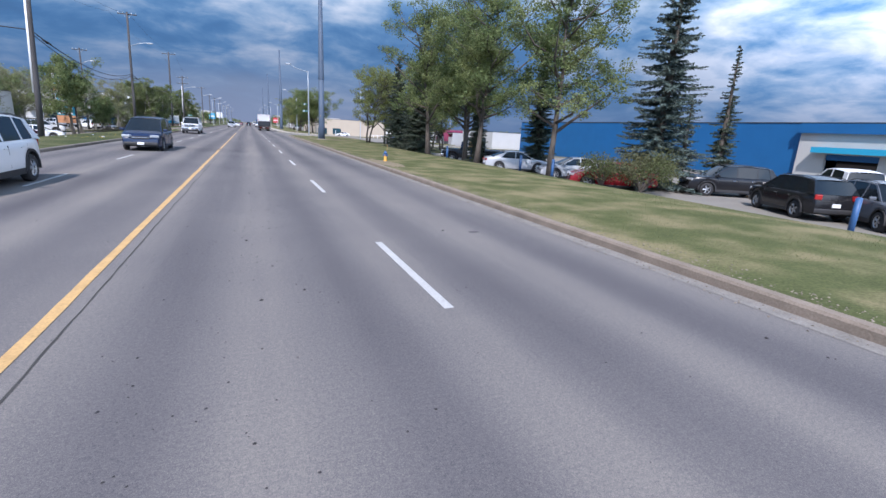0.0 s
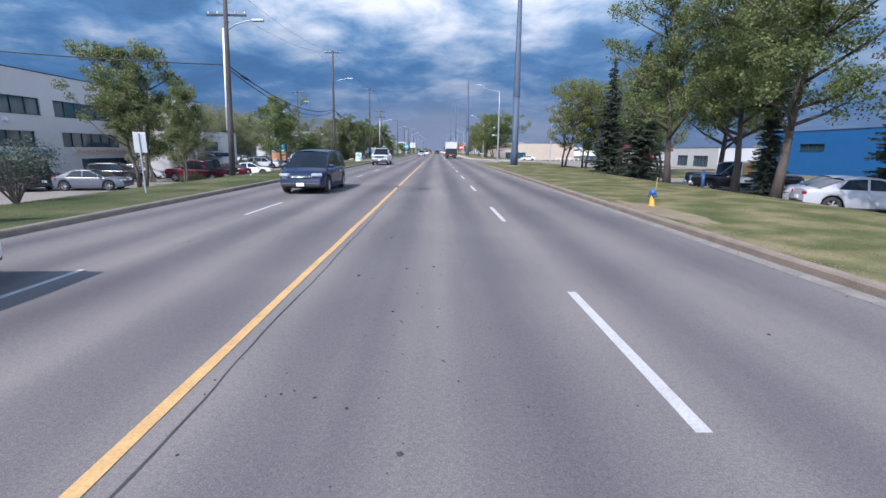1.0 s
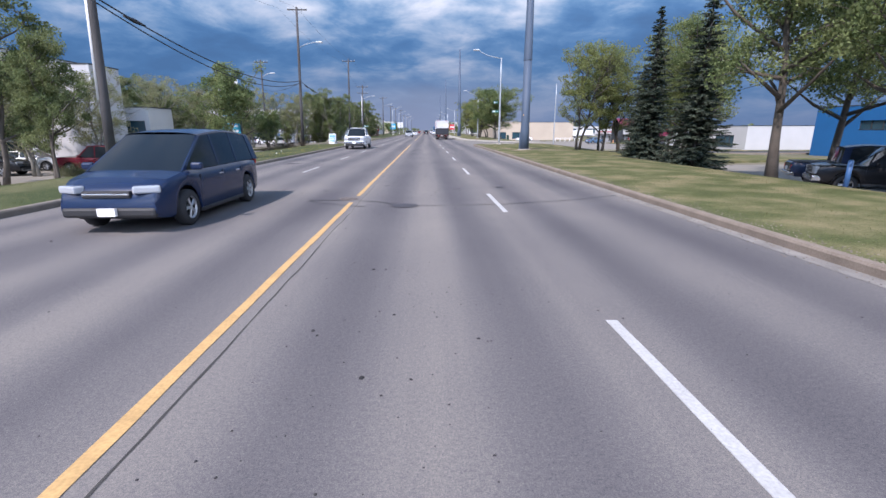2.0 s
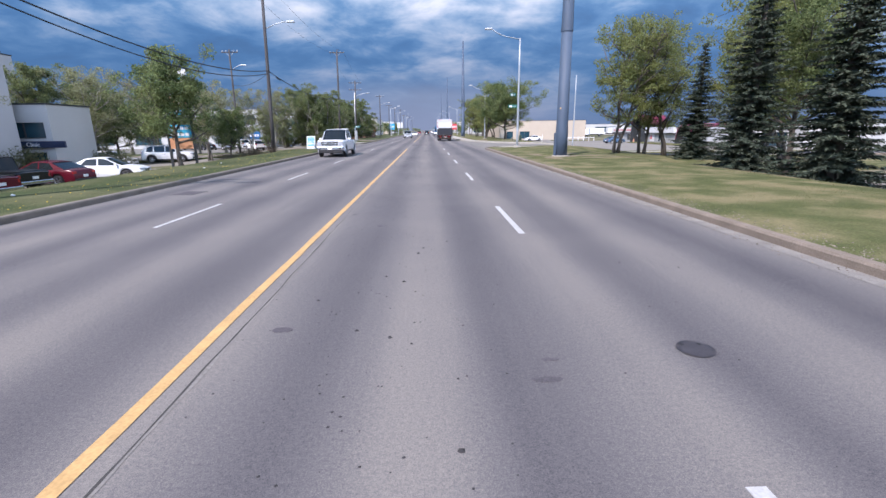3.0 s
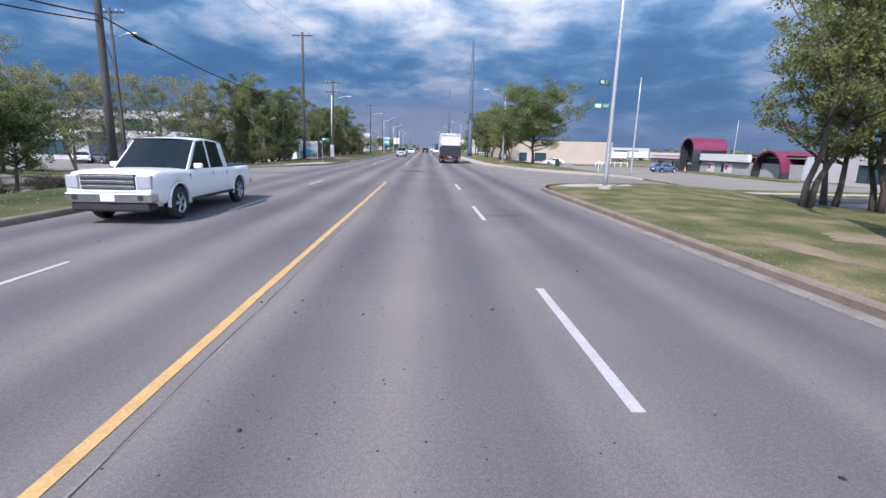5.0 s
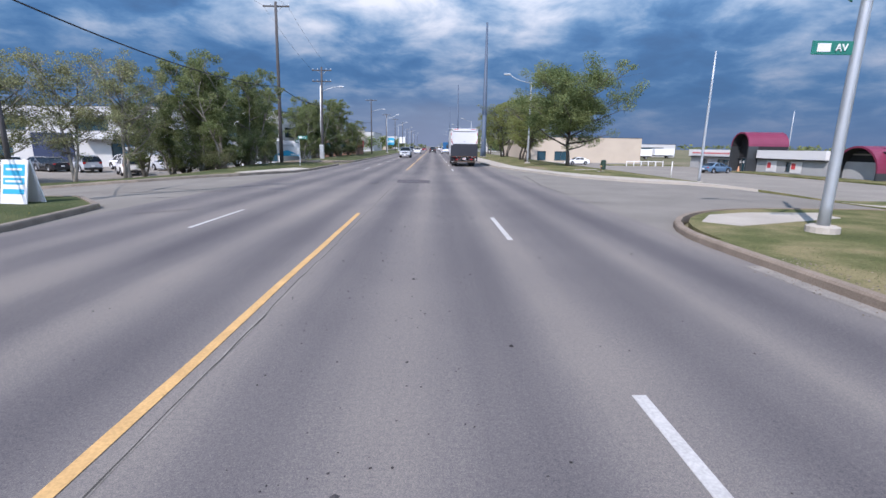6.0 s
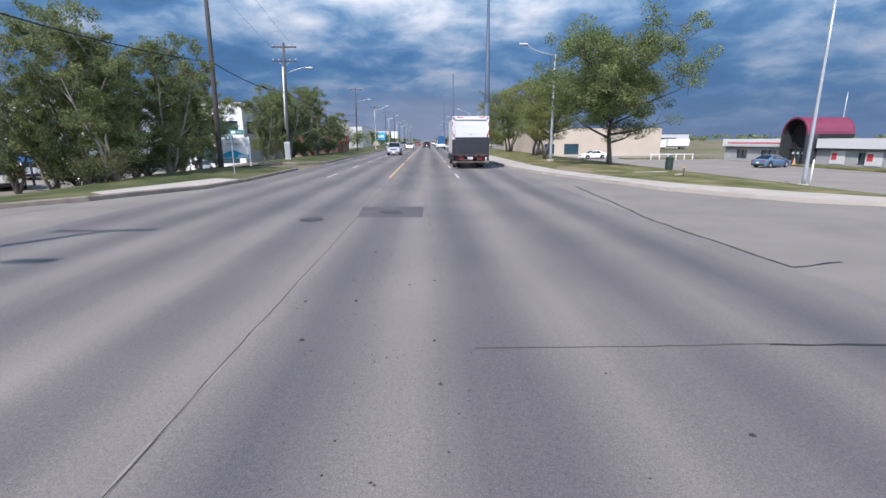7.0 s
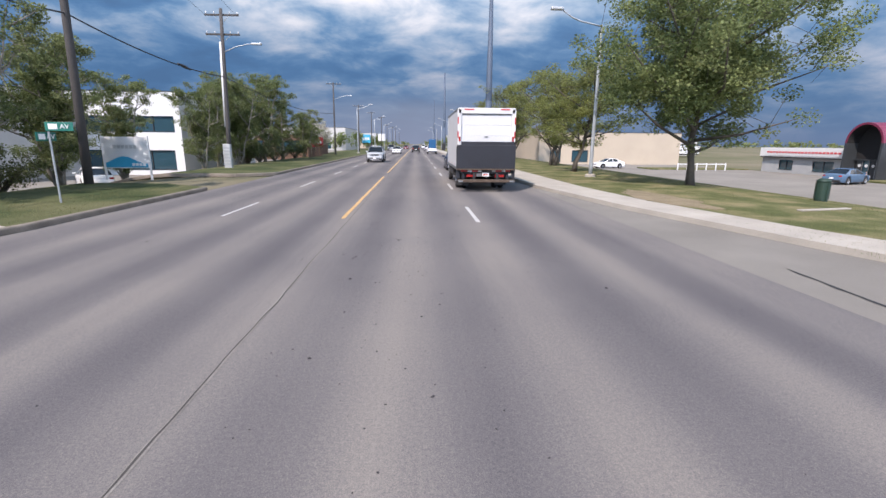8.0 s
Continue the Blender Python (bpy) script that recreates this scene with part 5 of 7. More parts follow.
# traffic
car("suv", "white", "white compact suv with black lower trim on the road", -4.5, 15.9, 180, group="traffic")
car("van", "navy", "dark navy minivan driving with its lights on", -3.6, 33.4, 180, group="traffic")
car("pickup", "white", "white pickup truck with a chrome grille by the kerb", -4.9, 70.3, 180, cat="pickup truck", group="traffic")
car("suv", "silver", "silver compact suv far along the road", -2.5, 146.0, 180, group="traffic")
car("sedan", "navy", "dark sedan in front of the box truck", 5.2, 131.0, 0, group="traffic")
car("suv", "black", "dark suv far ahead in the lane", 1.9, 205.0, 0, group="traffic")
car("pickup", "white", "white pickup truck far ahead carrying a blue load", 5.2, 190.0, 0, cat="pickup truck", group="traffic")
tagged(obj("blue_crate", boxm(4.5, 5.9, 187.3, 189.0, 1.155, 2.9, 0.05), paint("bluecrate", (0.02, 0.09, 0.20))), "tall dark blue crate standing on a pickup bed", "crate")
for k, (x, y, c, kd) in enumerate(((5.3, 235, "silver", "sedan"), (1.8, 262, "white", "suv"), (-2.0, 190, "white", "sedan"), (-5.2, 228, "grey", "suv"), (-1.8, 270, "red", "sedan"), (5.1, 290, "white", "van"))):
    car(kd, c, "small %s car far down the road" % c, x, y, 0 if x > 0 else 180, group="traffic")

# car park west
for kd, c, x, y, yaw, lab in (
        ("sedan", "grey", -23.1, 46.2, -80, "dark grey sedan parked at the lawn edge"), ("suv", "black", -27.4, 45.4, 70, "black suv parked behind a sedan"),
        ("suv", "black", -27.0, 54.6, -82, "black suv parked in a row"), ("sedan", "navy", -31.2, 50.6, -82, "dark blue sedan parked in a row"),
        ("sedan", "white", -27.8, 59.0, -80, "white sedan parked under trees"), ("pickup", "red", -29.6, 71.5, -84, "red pickup truck parked behind the verge"),
        ("sedan", "white", -27.0, 77.0, -80, "white sedan parked beside the verge"),
        ("suv", "white", -24.0, 82.0, -78, "white crossover parked beside the sign"), ("sedan", "maroon", -20.6, 62.4, 82, "dark red sedan in the car park"),
        ("sedan", "white", -19.4, 65.8, -80, "white sedan near the clinic"),
        ("pickup", "maroon", -20.0, 55.6, 84, "maroon pickup truck parked near the lawn"), ("pickup", "black", -21.2, 59.0, 82, "black pickup truck parked in a row"),
        ("sedan", "white", -36.0, 88.5, 90, "white sedan waiting in the side street"),
        ("suv", "silver", -33.6, 117.4, 50, "silver suv parked behind the trees"), ("suv", "white", -33.0, 122.6, 55, "white suv parked behind the trees"),
        ("sedan", "black", -37.4, 117.8, 60, "black sedan parked behind the trees"), ("sedan", "grey", -39.6, 119.0, 60, "grey sedan parked behind the trees"),
        ("suv", "white", -26.8, 113.6, 40, "white suv parked behind the trees"), ("sedan", "silver", -27.5, 121.5, 60, "silver hatchback behind the trees"),
        ("sedan", "white", -20.0, 126.0, 40, "white sedan parked behind the sign board"), ("sedan", "white", -42.4, 119.0, 40, "white sedan beside a building"),
        ("suv", "white", -22.4, 150.4, 0, "white suv parked far along the trees")):
    car(kd, c, lab, x, y, yaw, pave(x, y) - 0.02, "pickup truck" if kd == "pickup" else "car")
# car park east
for kd, c, x, y, yaw, lab in (
        ("suv", "black", 23.5, 14.2, -28, "black suv parked with its tail to the lawn"), ("suv", "grey", 23.8, 11.2, 140, "dark off-roader parked facing the lawn"),
        ("pickup", "white", 28.6, 15.0, -30, "white pickup truck parked behind dark cars"), ("sedan", "red", 20.8, 22.6, 60, "dark red sedan parked under the trees"),
        ("sedan", "silver", 22.0, 27.6, 70, "silver sedan parked under the trees"), ("sedan", "silver", 19.8, 31.4, 250, "silver coupe parked beside the lawn"),
        ("pickup", "black", 21.0, 41.0, 60, "black pickup truck parked under the trees"), ("sedan", "silver", 21.6, 35.2, 70, "silver sedan parked under the trees"),
        ("pickup", "navy", 22.2, 43.8, 240, "dark blue pickup truck parked by the trees"), ("suv", "black", 26.4, 19.6, 60, "black suv parked beside shrubs"),
        ("sedan", "steelblue", 42.4, 134.4, -70, "steel blue sedan parked in front of the shop"), 
        ("sedan", "white", 31.0, 162, 100, "white sedan parked behind the big tree")):
    car(kd, c, lab, x, y, yaw, pave(x, y) - 0.02, "pickup truck" if kd == "pickup" else "car")


# ---- the box truck ----
M_BOXW = material("white_truck_panel", (0.52, 0.525, 0.54), 0.45, vary=0.07, scale=0.8, fine=0.04, fine_scale=12, bump=0.05)
M_LIFT = material("black_lift_steel", (0.010, 0.012, 0.019), 0.65, 0.0, vary=0.4, scale=2.0, fine=0.3, fine_scale=30, bump=0.3)
M_RUST = material("rusty_steel", (0.085, 0.06, 0.045), 0.85, 0.2, vary=0.5, scale=5, fine=0.4, fine_scale=40, bump=0.4)
M_RAIL = material("aluminium_rail", (0.25, 0.26, 0.27), 0.45, 0.7, vary=0.2)
M_REFR = material("red_reflective_tape", (0.42, 0.02, 0.025), 0.35, vary=0.15)
M_REFW = material("white_reflective_tape", (0.62, 0.63, 0.65), 0.35, vary=0.15)


def box_truck(x, y):
    t = thing("box_truck", "white box truck with a folded black tail lift", "truck", "traffic", pose(x, y, 0.0))
    W, L, Z0, Z1 = 1.22, 6.2, 1.02, 3.48
    part("left_wall", boxm(-W, -W + 0.05, 0.12, L, Z0, Z1 - 0.06, 0.01), M_BOXW, t)
    part("right_wall", boxm(W - 0.05, W, 0.12, L, Z0, Z1 - 0.06, 0.01), M_BOXW, t)
    part("front_wall", boxm(-W + 0.05, W - 0.05, L - 0.06, L, Z0, Z1 - 0.06), M_BOXW, t)
    part("roof", boxm(-W + 0.02, W - 0.02, 0.06, L - 0.02, Z1 - 0.06, Z1, 0.02), M_BOXW, t)
    for sg in (-1, 1):
        part("top_rail", boxm(min(sg * (W - 0.03), sg * (W + 0.012)), max(sg * (W - 0.03), sg * (W + 0.012)), 0.1, L, Z1 - 0.09, Z1 + 0.012, 0.012), M_RAIL, t, "grey aluminium top rail")
        part("bottom_rail", boxm(min(sg * (W - 0.04), sg * (W + 0.015)), max(sg * (W - 0.04), sg * (W + 0.015)), 0.1, L, Z0 - 0.1, Z0 + 0.03, 0.01), M_RAIL, t)
        post = part("rear_post", boxm(min(sg * 1.07, sg * (W + 0.01)), max(sg * 1.07, sg * (W + 0.01)), 0.0, 0.14, Z0 - 0.05, Z1 - 0.02, 0.02), M_BOXW, t)
        for k in range(8):
            z = Z0 + 0.12 + 0.285 * k
            part("reflector", boxm(min(sg * (W - 0.03), sg * (W + 0.014)), max(sg * (W - 0.03), sg * (W + 0.014)), -0.006, 0.055, z, z + 0.27), M_REFR if k % 2 == 0 else M_REFW, post)
        part("marker_lamp", boxm(sg * 1.145 - 0.04, sg * 1.145 + 0.04, -0.03, 0.02, 2.12, 2.34, 0.03), M_REDL, post)
        for yy in (1.6, 3.4, 5.0):
            part("side_reflector", boxm(min(sg * W, sg * (W + 0.006)), max(sg * W, sg * (W + 0.006)), yy, yy + 0.22, Z0 + 0.06, Z0 + 0.1), M_REFR, t)
    header = part("rear_header", boxm(-W, W, 0.0, 0.14, Z1 - 0.22, Z1 + 0.02, 0.02), M_BOXW, t)
    for a, b in ((-0.95, -0.55), (0.58, 0.98)):
        part("reflector", boxm(a, b, -0.008, 0.01, Z1 - 0.07, Z1 - 0.02), M_REFR, header)
    for k in range(5):
        part("door_panel", boxm(-1.07, 1.07, 0.075, 0.115, Z0 + 0.02 + 0.44 * k, Z0 + 0.455 + 0.44 * k, 0.006), M_BOXW, t)
    part("door_handle", boxm(-0.08, 0.08, 0.05, 0.08, 2.3, 2.34), M_RAIL, t)
    part("floor_frame", boxm(-W + 0.02, W - 0.02, 0.1, L, Z0 - 0.14, Z0 + 0.0), M_TRIM, t)
    # tail lift folded up behind the door
    lift = part("tail_lift", boxm(-1.26, 1.26, -0.14, -0.03, 0.98, 1.98, 0.02), M_LIFT, t, "folded black steel tail lift platform")
    part("lift_flap", boxm(-1.08, 1.22, -0.10, -0.035, 1.95, 2.12, 0.015), M_LIFT, lift)
    for k in range(9):
        px = -1.1 + 0.275 * k
        part("lift_rib", boxm(px - 0.014, px + 0.014, -0.150, -0.135, 1.02, 1.30, 0.005), M_LIFT, lift)
    part("lift_edge", boxm(-1.27, 1.27, -0.17, -0.03, 0.93, 0.99, 0.01), M_RUST, lift, "rusty bottom edge")
    for sg in (-1, 1):
        part("lift_column", boxm(sg * 1.2 - 0.07, sg * 1.2 + 0.07, -0.06, 0.06, 0.55, 1.9, 0.015), M_LIFT, lift)
        part("lift_arm", boxm(sg * 0.95 - 0.05, sg * 0.95 + 0.05, -0.02, 0.35, 0.5, 0.95, 0.02), M_LIFT, lift)
    bar = part("rear_bar", boxm(-1.12, 1.12, -0.02, 0.08, 0.78, 0.94, 0.01), M_TRIM, t)
    for k, (a, b) in enumerate(((-1.08, -0.78), (-0.78, -0.60), (-0.60, -0.33), (-0.33, -0.17), (0.27, 0.43), (0.43, 0.70), (0.70, 0.86), (0.86, 1.08))):
        part("reflector", boxm(a + 0.004, b - 0.004, -0.028, -0.015, 0.855, 0.92), M_REFR if k in (0, 2, 5, 7) else M_REFW, bar)
    plate = part("number_plate", boxm(-0.15, 0.15, -0.05, -0.03, 0.66, 0.82, 0.004), M_PLATE, t)
    for a, b in ((-0.115, -0.08), (-0.07, -0.035), (-0.025, 0.01), (0.025, 0.06), (0.07, 0.105)):
        part("marking_bar", boxm(a, b, -0.054, -0.049, 0.70, 0.765), M_PLATEBAR, plate)
    for sg in (-1, 1):
        part("tail_lamp", boxm(sg * 0.62 - 0.2, sg * 0.62 + 0.2, 0.0, 0.08, 0.62, 0.75, 0.02), M_REDL, t)
        part("mud_flap", boxm(sg * 0.86 - 0.27, sg * 0.86 + 0.27, 1.22, 1.24, 0.18, 0.82), M_TRIM, t)
        part("chassis_rail", boxm(sg * 0.42 - 0.05, sg * 0.42 + 0.05, 0.2, 7.8, 0.62, 0.86), M_TRIM, t)
    bump = part("step_bumper", boxm(-1.2, 1.22, -0.34, -0.06, 0.42, 0.53, 0.015), M_RUST, t, "worn steel step bumper")
    for sg in (-1, 1):
        part("bumper_bracket", boxm(sg * 0.5 - 0.05, sg * 0.5 + 0.05, -0.1, 0.4, 0.44, 0.8), M_TRIM, bump)
        part("bumper_end", boxm(sg * 1.1 - 0.1, sg * 1.1 + 0.1, -0.352, -0.33, 0.44, 0.51), M_RAIL, bump)
    part("rear_axle", tubem([(-0.95, 1.95, 0.42), (0.95, 1.95, 0.42)], 0.09, 10), M_TRIM, t)
    for sg in (-1, 1):
        for off in (1.0, 0.72):
            wheel_on(t, sg * off, 1.95, 0.42, sg, 0.23)
        wheel_on(t, sg * 0.98, 6.95, 0.42, sg, 0.23)
        part("side_guard", boxm(sg * 1.12 - 0.05, sg * 1.12 + 0.05, 2.9, 5.6, 0.55, 0.85, 0.02), M_TRIM, t)
        part("fuel_tank", boxm(min(sg * 0.62, sg * 1.05), max(sg * 0.62, sg * 1.05), 3.6, 4.8, 0.45, 0.85, 0.06), M_TRIM, t)
    # cab
    bm = bmesh.new()
    prof = [(6.35, 0.55), (6.35, 2.35), (7.5, 2.42), (7.95, 2.15), (8.25, 1.35), (8.3, 0.5)]
    a = [bm.verts.new((-1.05, py, pz)) for py, pz in prof]
    b = [bm.verts.new((1.05, py, pz)) for py, pz in prof]
    bm.faces.new(a)
    bm.faces.new(b[::-1])
    for k in range(6):
        bm.faces.new((a[k], b[k], b[(k + 1) % 6], a[(k + 1) % 6]))
    bmesh.ops.recalc_face_normals(bm, faces=bm.faces)
    bmesh.ops.bevel(bm, geom=list(bm.edges), offset=0.06, segments=2, affect="EDGES")
    cab = part("cab", bm, paint("white", ()), t, "white forward-control cab")
    for sg in (-1, 1):
        part("cab_window", slab(bmesh.new(), [(min(sg * 1.04, sg * 1.062), 6.95), (max(sg * 1.04, sg * 1.062), 6.95), (max(sg * 1.04, sg * 1.062), 7.85), (min(sg * 1.04, sg * 1.062), 7.85)], 1.5, 2.1), M_GLASS, cab)
        arm = part("mirror_arm", tubem([(sg * 1.05, 8.0, 2.1), (sg * 1.32, 8.1, 2.1), (sg * 1.34, 8.1, 1.6)], 0.015, 6), M_TRIM, cab)
        part("mirror", boxm(sg * 1.36 - 0.10, sg * 1.36 + 0.10, 8.04, 8.10, 1.62, 2.05, 0.02), M_TRIM, arm)
    part("windscreen", slab(bmesh.new(), [(-0.9, 8.08), (0.9, 8.08), (0.9, 8.14), (-0.9, 8.14)], 1.5, 1.95), M_GLASS, cab)
    return t


box_truck(4.95, 113.0)


# ---- buildings ----
M_PANELW = material("pale_grey_panel", (0.42, 0.42, 0.43), 0.7, vary=0.1, scale=0.6, fine=0.08)
M_STUCCO = material("white_stucco", (0.42, 0.42, 0.415), 0.8, vary=0.1, scale=0.5, fine=0.1)
M_BEIGE = material("beige_stucco", (0.40, 0.34, 0.27), 0.85, vary=0.12, scale=0.4, fine=0.1)
M_BLOCK = material("grey_block_wall", (0.33, 0.34, 0.35), 0.85, vary=0.15, scale=0.8, fine=0.15)
M_BLUEW = material("bright_blue_cladding", (0.010, 0.105, 0.28), 0.5, vary=0.12, scale=0.6, fine=0.05)
M_NAVYW = material("navy_cladding", (0.012, 0.022, 0.06), 0.6, vary=0.12, scale=0.6)
M_WINE = material("burgundy_metal_roof", (0.165, 0.022, 0.055), 0.45, 0.1, vary=0.15, scale=0.8, fine=0.06)
M_PANE = material("blue_window_glass", (0.020, 0.055, 0.075), 0.08, vary=0.2, scale=0.4, fine=0.0, bump=0, spec=0.9)
# near black, for black walls and for shade put into recesses
M_DARK = material("black_wall_and_shade", (0.012, 0.012, 0.014), 0.9)
M_FRAME = material("dark_window_frame", (0.03, 0.035, 0.04), 0.5)
M_TEAL = material("street_sign_green", (0.01, 0.14, 0.11), 0.4)
M_ORANGE = material("hydrant_yellow", (0.52, 0.26, 0.04), 0.5, vary=0.15)
M_HBLUE = material("hydrant_blue", (0.025, 0.085, 0.21), 0.5)
M_CYAN = material("sign_cyan", (0.02, 0.30, 0.48), 0.5, vary=0.08)
M_SIGNW = material("sign_white", (0.60, 0.605, 0.615), 0.5, vary=0.05)
M_SIGNK = material("sign_black", (0.012, 0.012, 0.014), 0.5)
M_SIGNR = material("sign_red", (0.50, 0.05, 0.06), 0.5)
M_SIGNO = material("sign_orange", (0.52, 0.26, 0.14), 0.5)
M_BING = material("dark_green_bin", (0.012, 0.035, 0.025), 0.6)
M_BROWN = material("brown_boards", (0.10, 0.055, 0.035), 0.85, vary=0.3)
M_ALU = material("sign_back_aluminium", (0.45, 0.46, 0.47), 0.5, 0.4, vary=0.1)


def frame_of(face, x, y):
    """Maps (along, out, z) of a facade to the world. face: the way it looks."""
    a, o = {"+x": ((0, 1), (1, 0)), "-x": ((0, -1), (-1, 0)), "-y": ((1, 0), (0, -1))}[face]
    return lambda u, d, z: Vector((x + a[0] * u + o[0] * d, y + a[1] * u + o[1] * d, z))


def slabbox(fr, u0, u1, d0, d1, z0, z1):
    bm = bmesh.new()
    vs = [bm.verts.new(fr(u, d, z)) for z in (z0, z1) for d in (d0, d1) for u in (u0, u1)]
    for q in ((0, 2, 3, 1), (4, 5, 7, 6), (0, 1, 5, 4), (2, 6, 7, 3), (0, 4, 6, 2), (1, 3, 7, 5)):
        bm.faces.new([vs[i] for i in q])
    bmesh.ops.recalc_face_normals(bm, faces=bm.faces)
    return bm


def facade(t, fr, length, z_top, rows, mat, thick=0.3, mullion=1.4):
    """A wall with true openings: rows of (z0, z1, [(u0, u1), ...]), each opening with a recessed window."""
    z = -1.7
    for z0, z1, holes in sorted(rows):
        if z0 > z:
            part("wall", slabbox(fr, 0, length, -thick, 0, z, z0), mat, t)
        u = 0
        for a, b in sorted(holes):
            if a > u:
                part("wall", slabbox(fr, u, a, -thick, 0, z0, z1), mat, t)
            win = part("window", slabbox(fr, a, b, -0.22, -0.19, z0, z1), M_PANE, t)
            n = max(1, round((b - a) / mullion))
            for k in range(n + 1):
                m = a + (b - a) * k / n
                part("frame", slabbox(fr, max(a, m - 0.035), min(b, m + 0.035), -0.19, -0.10, z0, z1), M_FRAME, win)
            part("sill", slabbox(fr, a, b, -0.19, 0.03, z0, z0 + 0.06), M_FRAME, win)
            u = b
        if u < length:
            part("wall", slabbox(fr, u, length, -thick, 0, z0, z1), mat, t)
        z = z1
    part("wall", slabbox(fr, 0, length, -thick, 0, z, z_top), mat, t)


def shell(t, x0, x1, y0, y1, h, mat, skip):
    """The other walls and the roof of a block."""
    ys = y0 + (0.304 if "-y" in skip else 0)
    if "+x" not in skip:
        part("wall", boxm(x1 - 0.3, x1, ys, y1, -1.7, h), mat, t)
    if "-x" not in skip:
        part("wall", boxm(x0, x0 + 0.3, ys, y1, -1.7, h), mat, t)
    if "-y" not in skip:
        part("wall", boxm(x0 + 0.31, x1 - 0.31, y0, y0 + 0.3, -1.7, h), mat, t)
    part("wall", boxm(x0 + 0.31, x1 - 0.31, y1 - 0.3, y1, -1.7, h), mat, t)
    part("roof", boxm(x0 + 0.05, x1 - 0.05, y0 + 0.05, y1 - 0.05, h - 0.35, h - 0.15), M_LOT, t)
    part("parapet_cap", boxm(x0 - 0.04, x1 + 0.04, y0 - 0.04, y1 + 0.04, h, h + 0.09), M_FRAME, t, "dark metal parapet cap")


# office block across the west car park
t = thing("office_building", "pale grey office building with blue ribbon windows", "building")
fr = frame_of("+x", -34.0, 12.0)
facade(t, fr, 66, 8.4, [(-0.95, 0.75, [(6, 18), (21, 30), (34, 44), (48, 58)]), (1.9, 3.25, [(4, 11), (13, 21), (24, 32), (35, 43), (46, 54), (56, 64)]), (4.65, 6.15, [(3, 22), (24, 44), (45.5, 65)])], M_PANELW)
shell(t, -56, -34, 12, 78, 8.4, M_PANELW, ("+x",))
sgn = part("shop_sign", slabbox(fr, 34, 45, 0.0, 0.12, 1.3, 1.75), M_PANELW, t)
for k in range(16):
    part("letter_bar", slabbox(fr, 34.4 + k * 0.64, 34.85 + k * 0.64, 0.12, 0.17, 1.4, 1.66), M_CYAN, sgn)
sgn = part("shop_sign", slabbox(fr, 47, 56, 0.0, 0.12, 1.3, 1.75), M_STUCCO, t)
for k in range(12):
    part("letter_bar", slabbox(fr, 47.4 + k * 0.66, 47.85 + k * 0.66, 0.12, 0.17, 1.4, 1.66), M_SIGNO, sgn)
part("wall_lamp", slabbox(fr, 40, 40.3, 0.0, 0.25, 4.0, 4.3), M_SIGNW, t, "small white wall lamp")

# plain tower wall and the clinic beside it
t = thing("tower_building", "tall blank pale grey building wall with dark cap", "building", m=pose(0, 0, -0.35))
shell(t, -29.5, -24.0, 61.5, 65.0, 7.0, M_PANELW, ())
t = thing("clinic_building", "small white clinic with a dark window and navy sign", "building", m=pose(0, 0, -0.35))
fr = frame_of("-y", -31.0, 65.6)
facade(t, fr, 8.6, 4.0, [(0.0, 1.0, [(3.2, 8.0)]), (1.9, 2.9, [(5.4, 8.2)])], M_STUCCO)
shell(t, -31, -22.4, 65.6, 69.5, 4.0, M_STUCCO, ("-y",))
sgn = part("clinic_sign", slabbox(fr, 3.0, 9.4, 0.02, 0.16, 1.30, 1.72), M_NAVYW, t, "navy sign band with white lettering")


def lettering(text, size, mat, parent, m, name="lettering"):
    cu = bpy.data.curves.new(name, "FONT")
    cu.body, cu.size, cu.extrude, cu.align_x, cu.align_y = text, size, 0.012, "CENTER", "CENTER"
    tmp = bpy.data.objects.new(name, cu)
    scene.collection.objects.link(tmp)
    me = bpy.data.meshes.new_from_object(tmp)
    bpy.data.objects.remove(tmp)
    me.materials.clear()
    me.materials.append(mat)
    ob = new(name, me)
    ob.parent = parent
    ob.matrix_basis = m
    return ob


lettering("Clinic", 0.38, M_SIGNW, sgn, pose(-23.6, 65.42, 1.5, 90, 0, 0))
for a, b in ((-27.6, -26.6), (-26.4, -25.4), (-25.2, -24.6)):
    part("letter_bar", boxm(a, b, 65.40, 65.43, 1.42, 1.6), M_SIGNW, sgn)

# white two-storey block behind the parked cars
t = thing("white_building", "white two-storey building with dark windows and navy panels", "building", m=pose(0, 0, -0.7))
fr = frame_of("-y", -67.0, 128.0)
facade(t, fr, 37, 6.8, [(0.2, 2.4, [(3, 8), (12, 17), (29, 33)]), (3.9, 5.6, [(4, 10), (14, 19), (25, 29), (31, 35.5)])], M_STUCCO)
shell(t, -67, -30, 128, 146, 6.8, M_STUCCO, ("-y",))
part("navy_panel", slabbox(fr, 19.5, 24.5, 0.0, 0.12, -0.05, 3.6), M_NAVYW, t, "navy blue wall panel")
part("canopy", slabbox(fr, 26, 36, 0.0, 1.4, 2.9, 3.2), M_STUCCO, t)

# white banded block behind the sign board
t = thing("banded_building", "modern white building with bands of window glass", "building", m=pose(0, 0, -0.8))
fr = frame_of("-y", -34.0, 140.0)
facade(t, fr, 13.4, 7.4, [(0.1, 2.0, [(2, 6), (8, 12.6)]), (3.7, 5.2, [(0.6, 12.8)])], M_SIGNW, mullion=2.2)
fr2 = frame_of("+x", -20.6, 140.304)
facade(t, fr2, 19.69, 7.4, [(3.7, 5.2, [(1, 18)])], M_SIGNW, mullion=2.2)
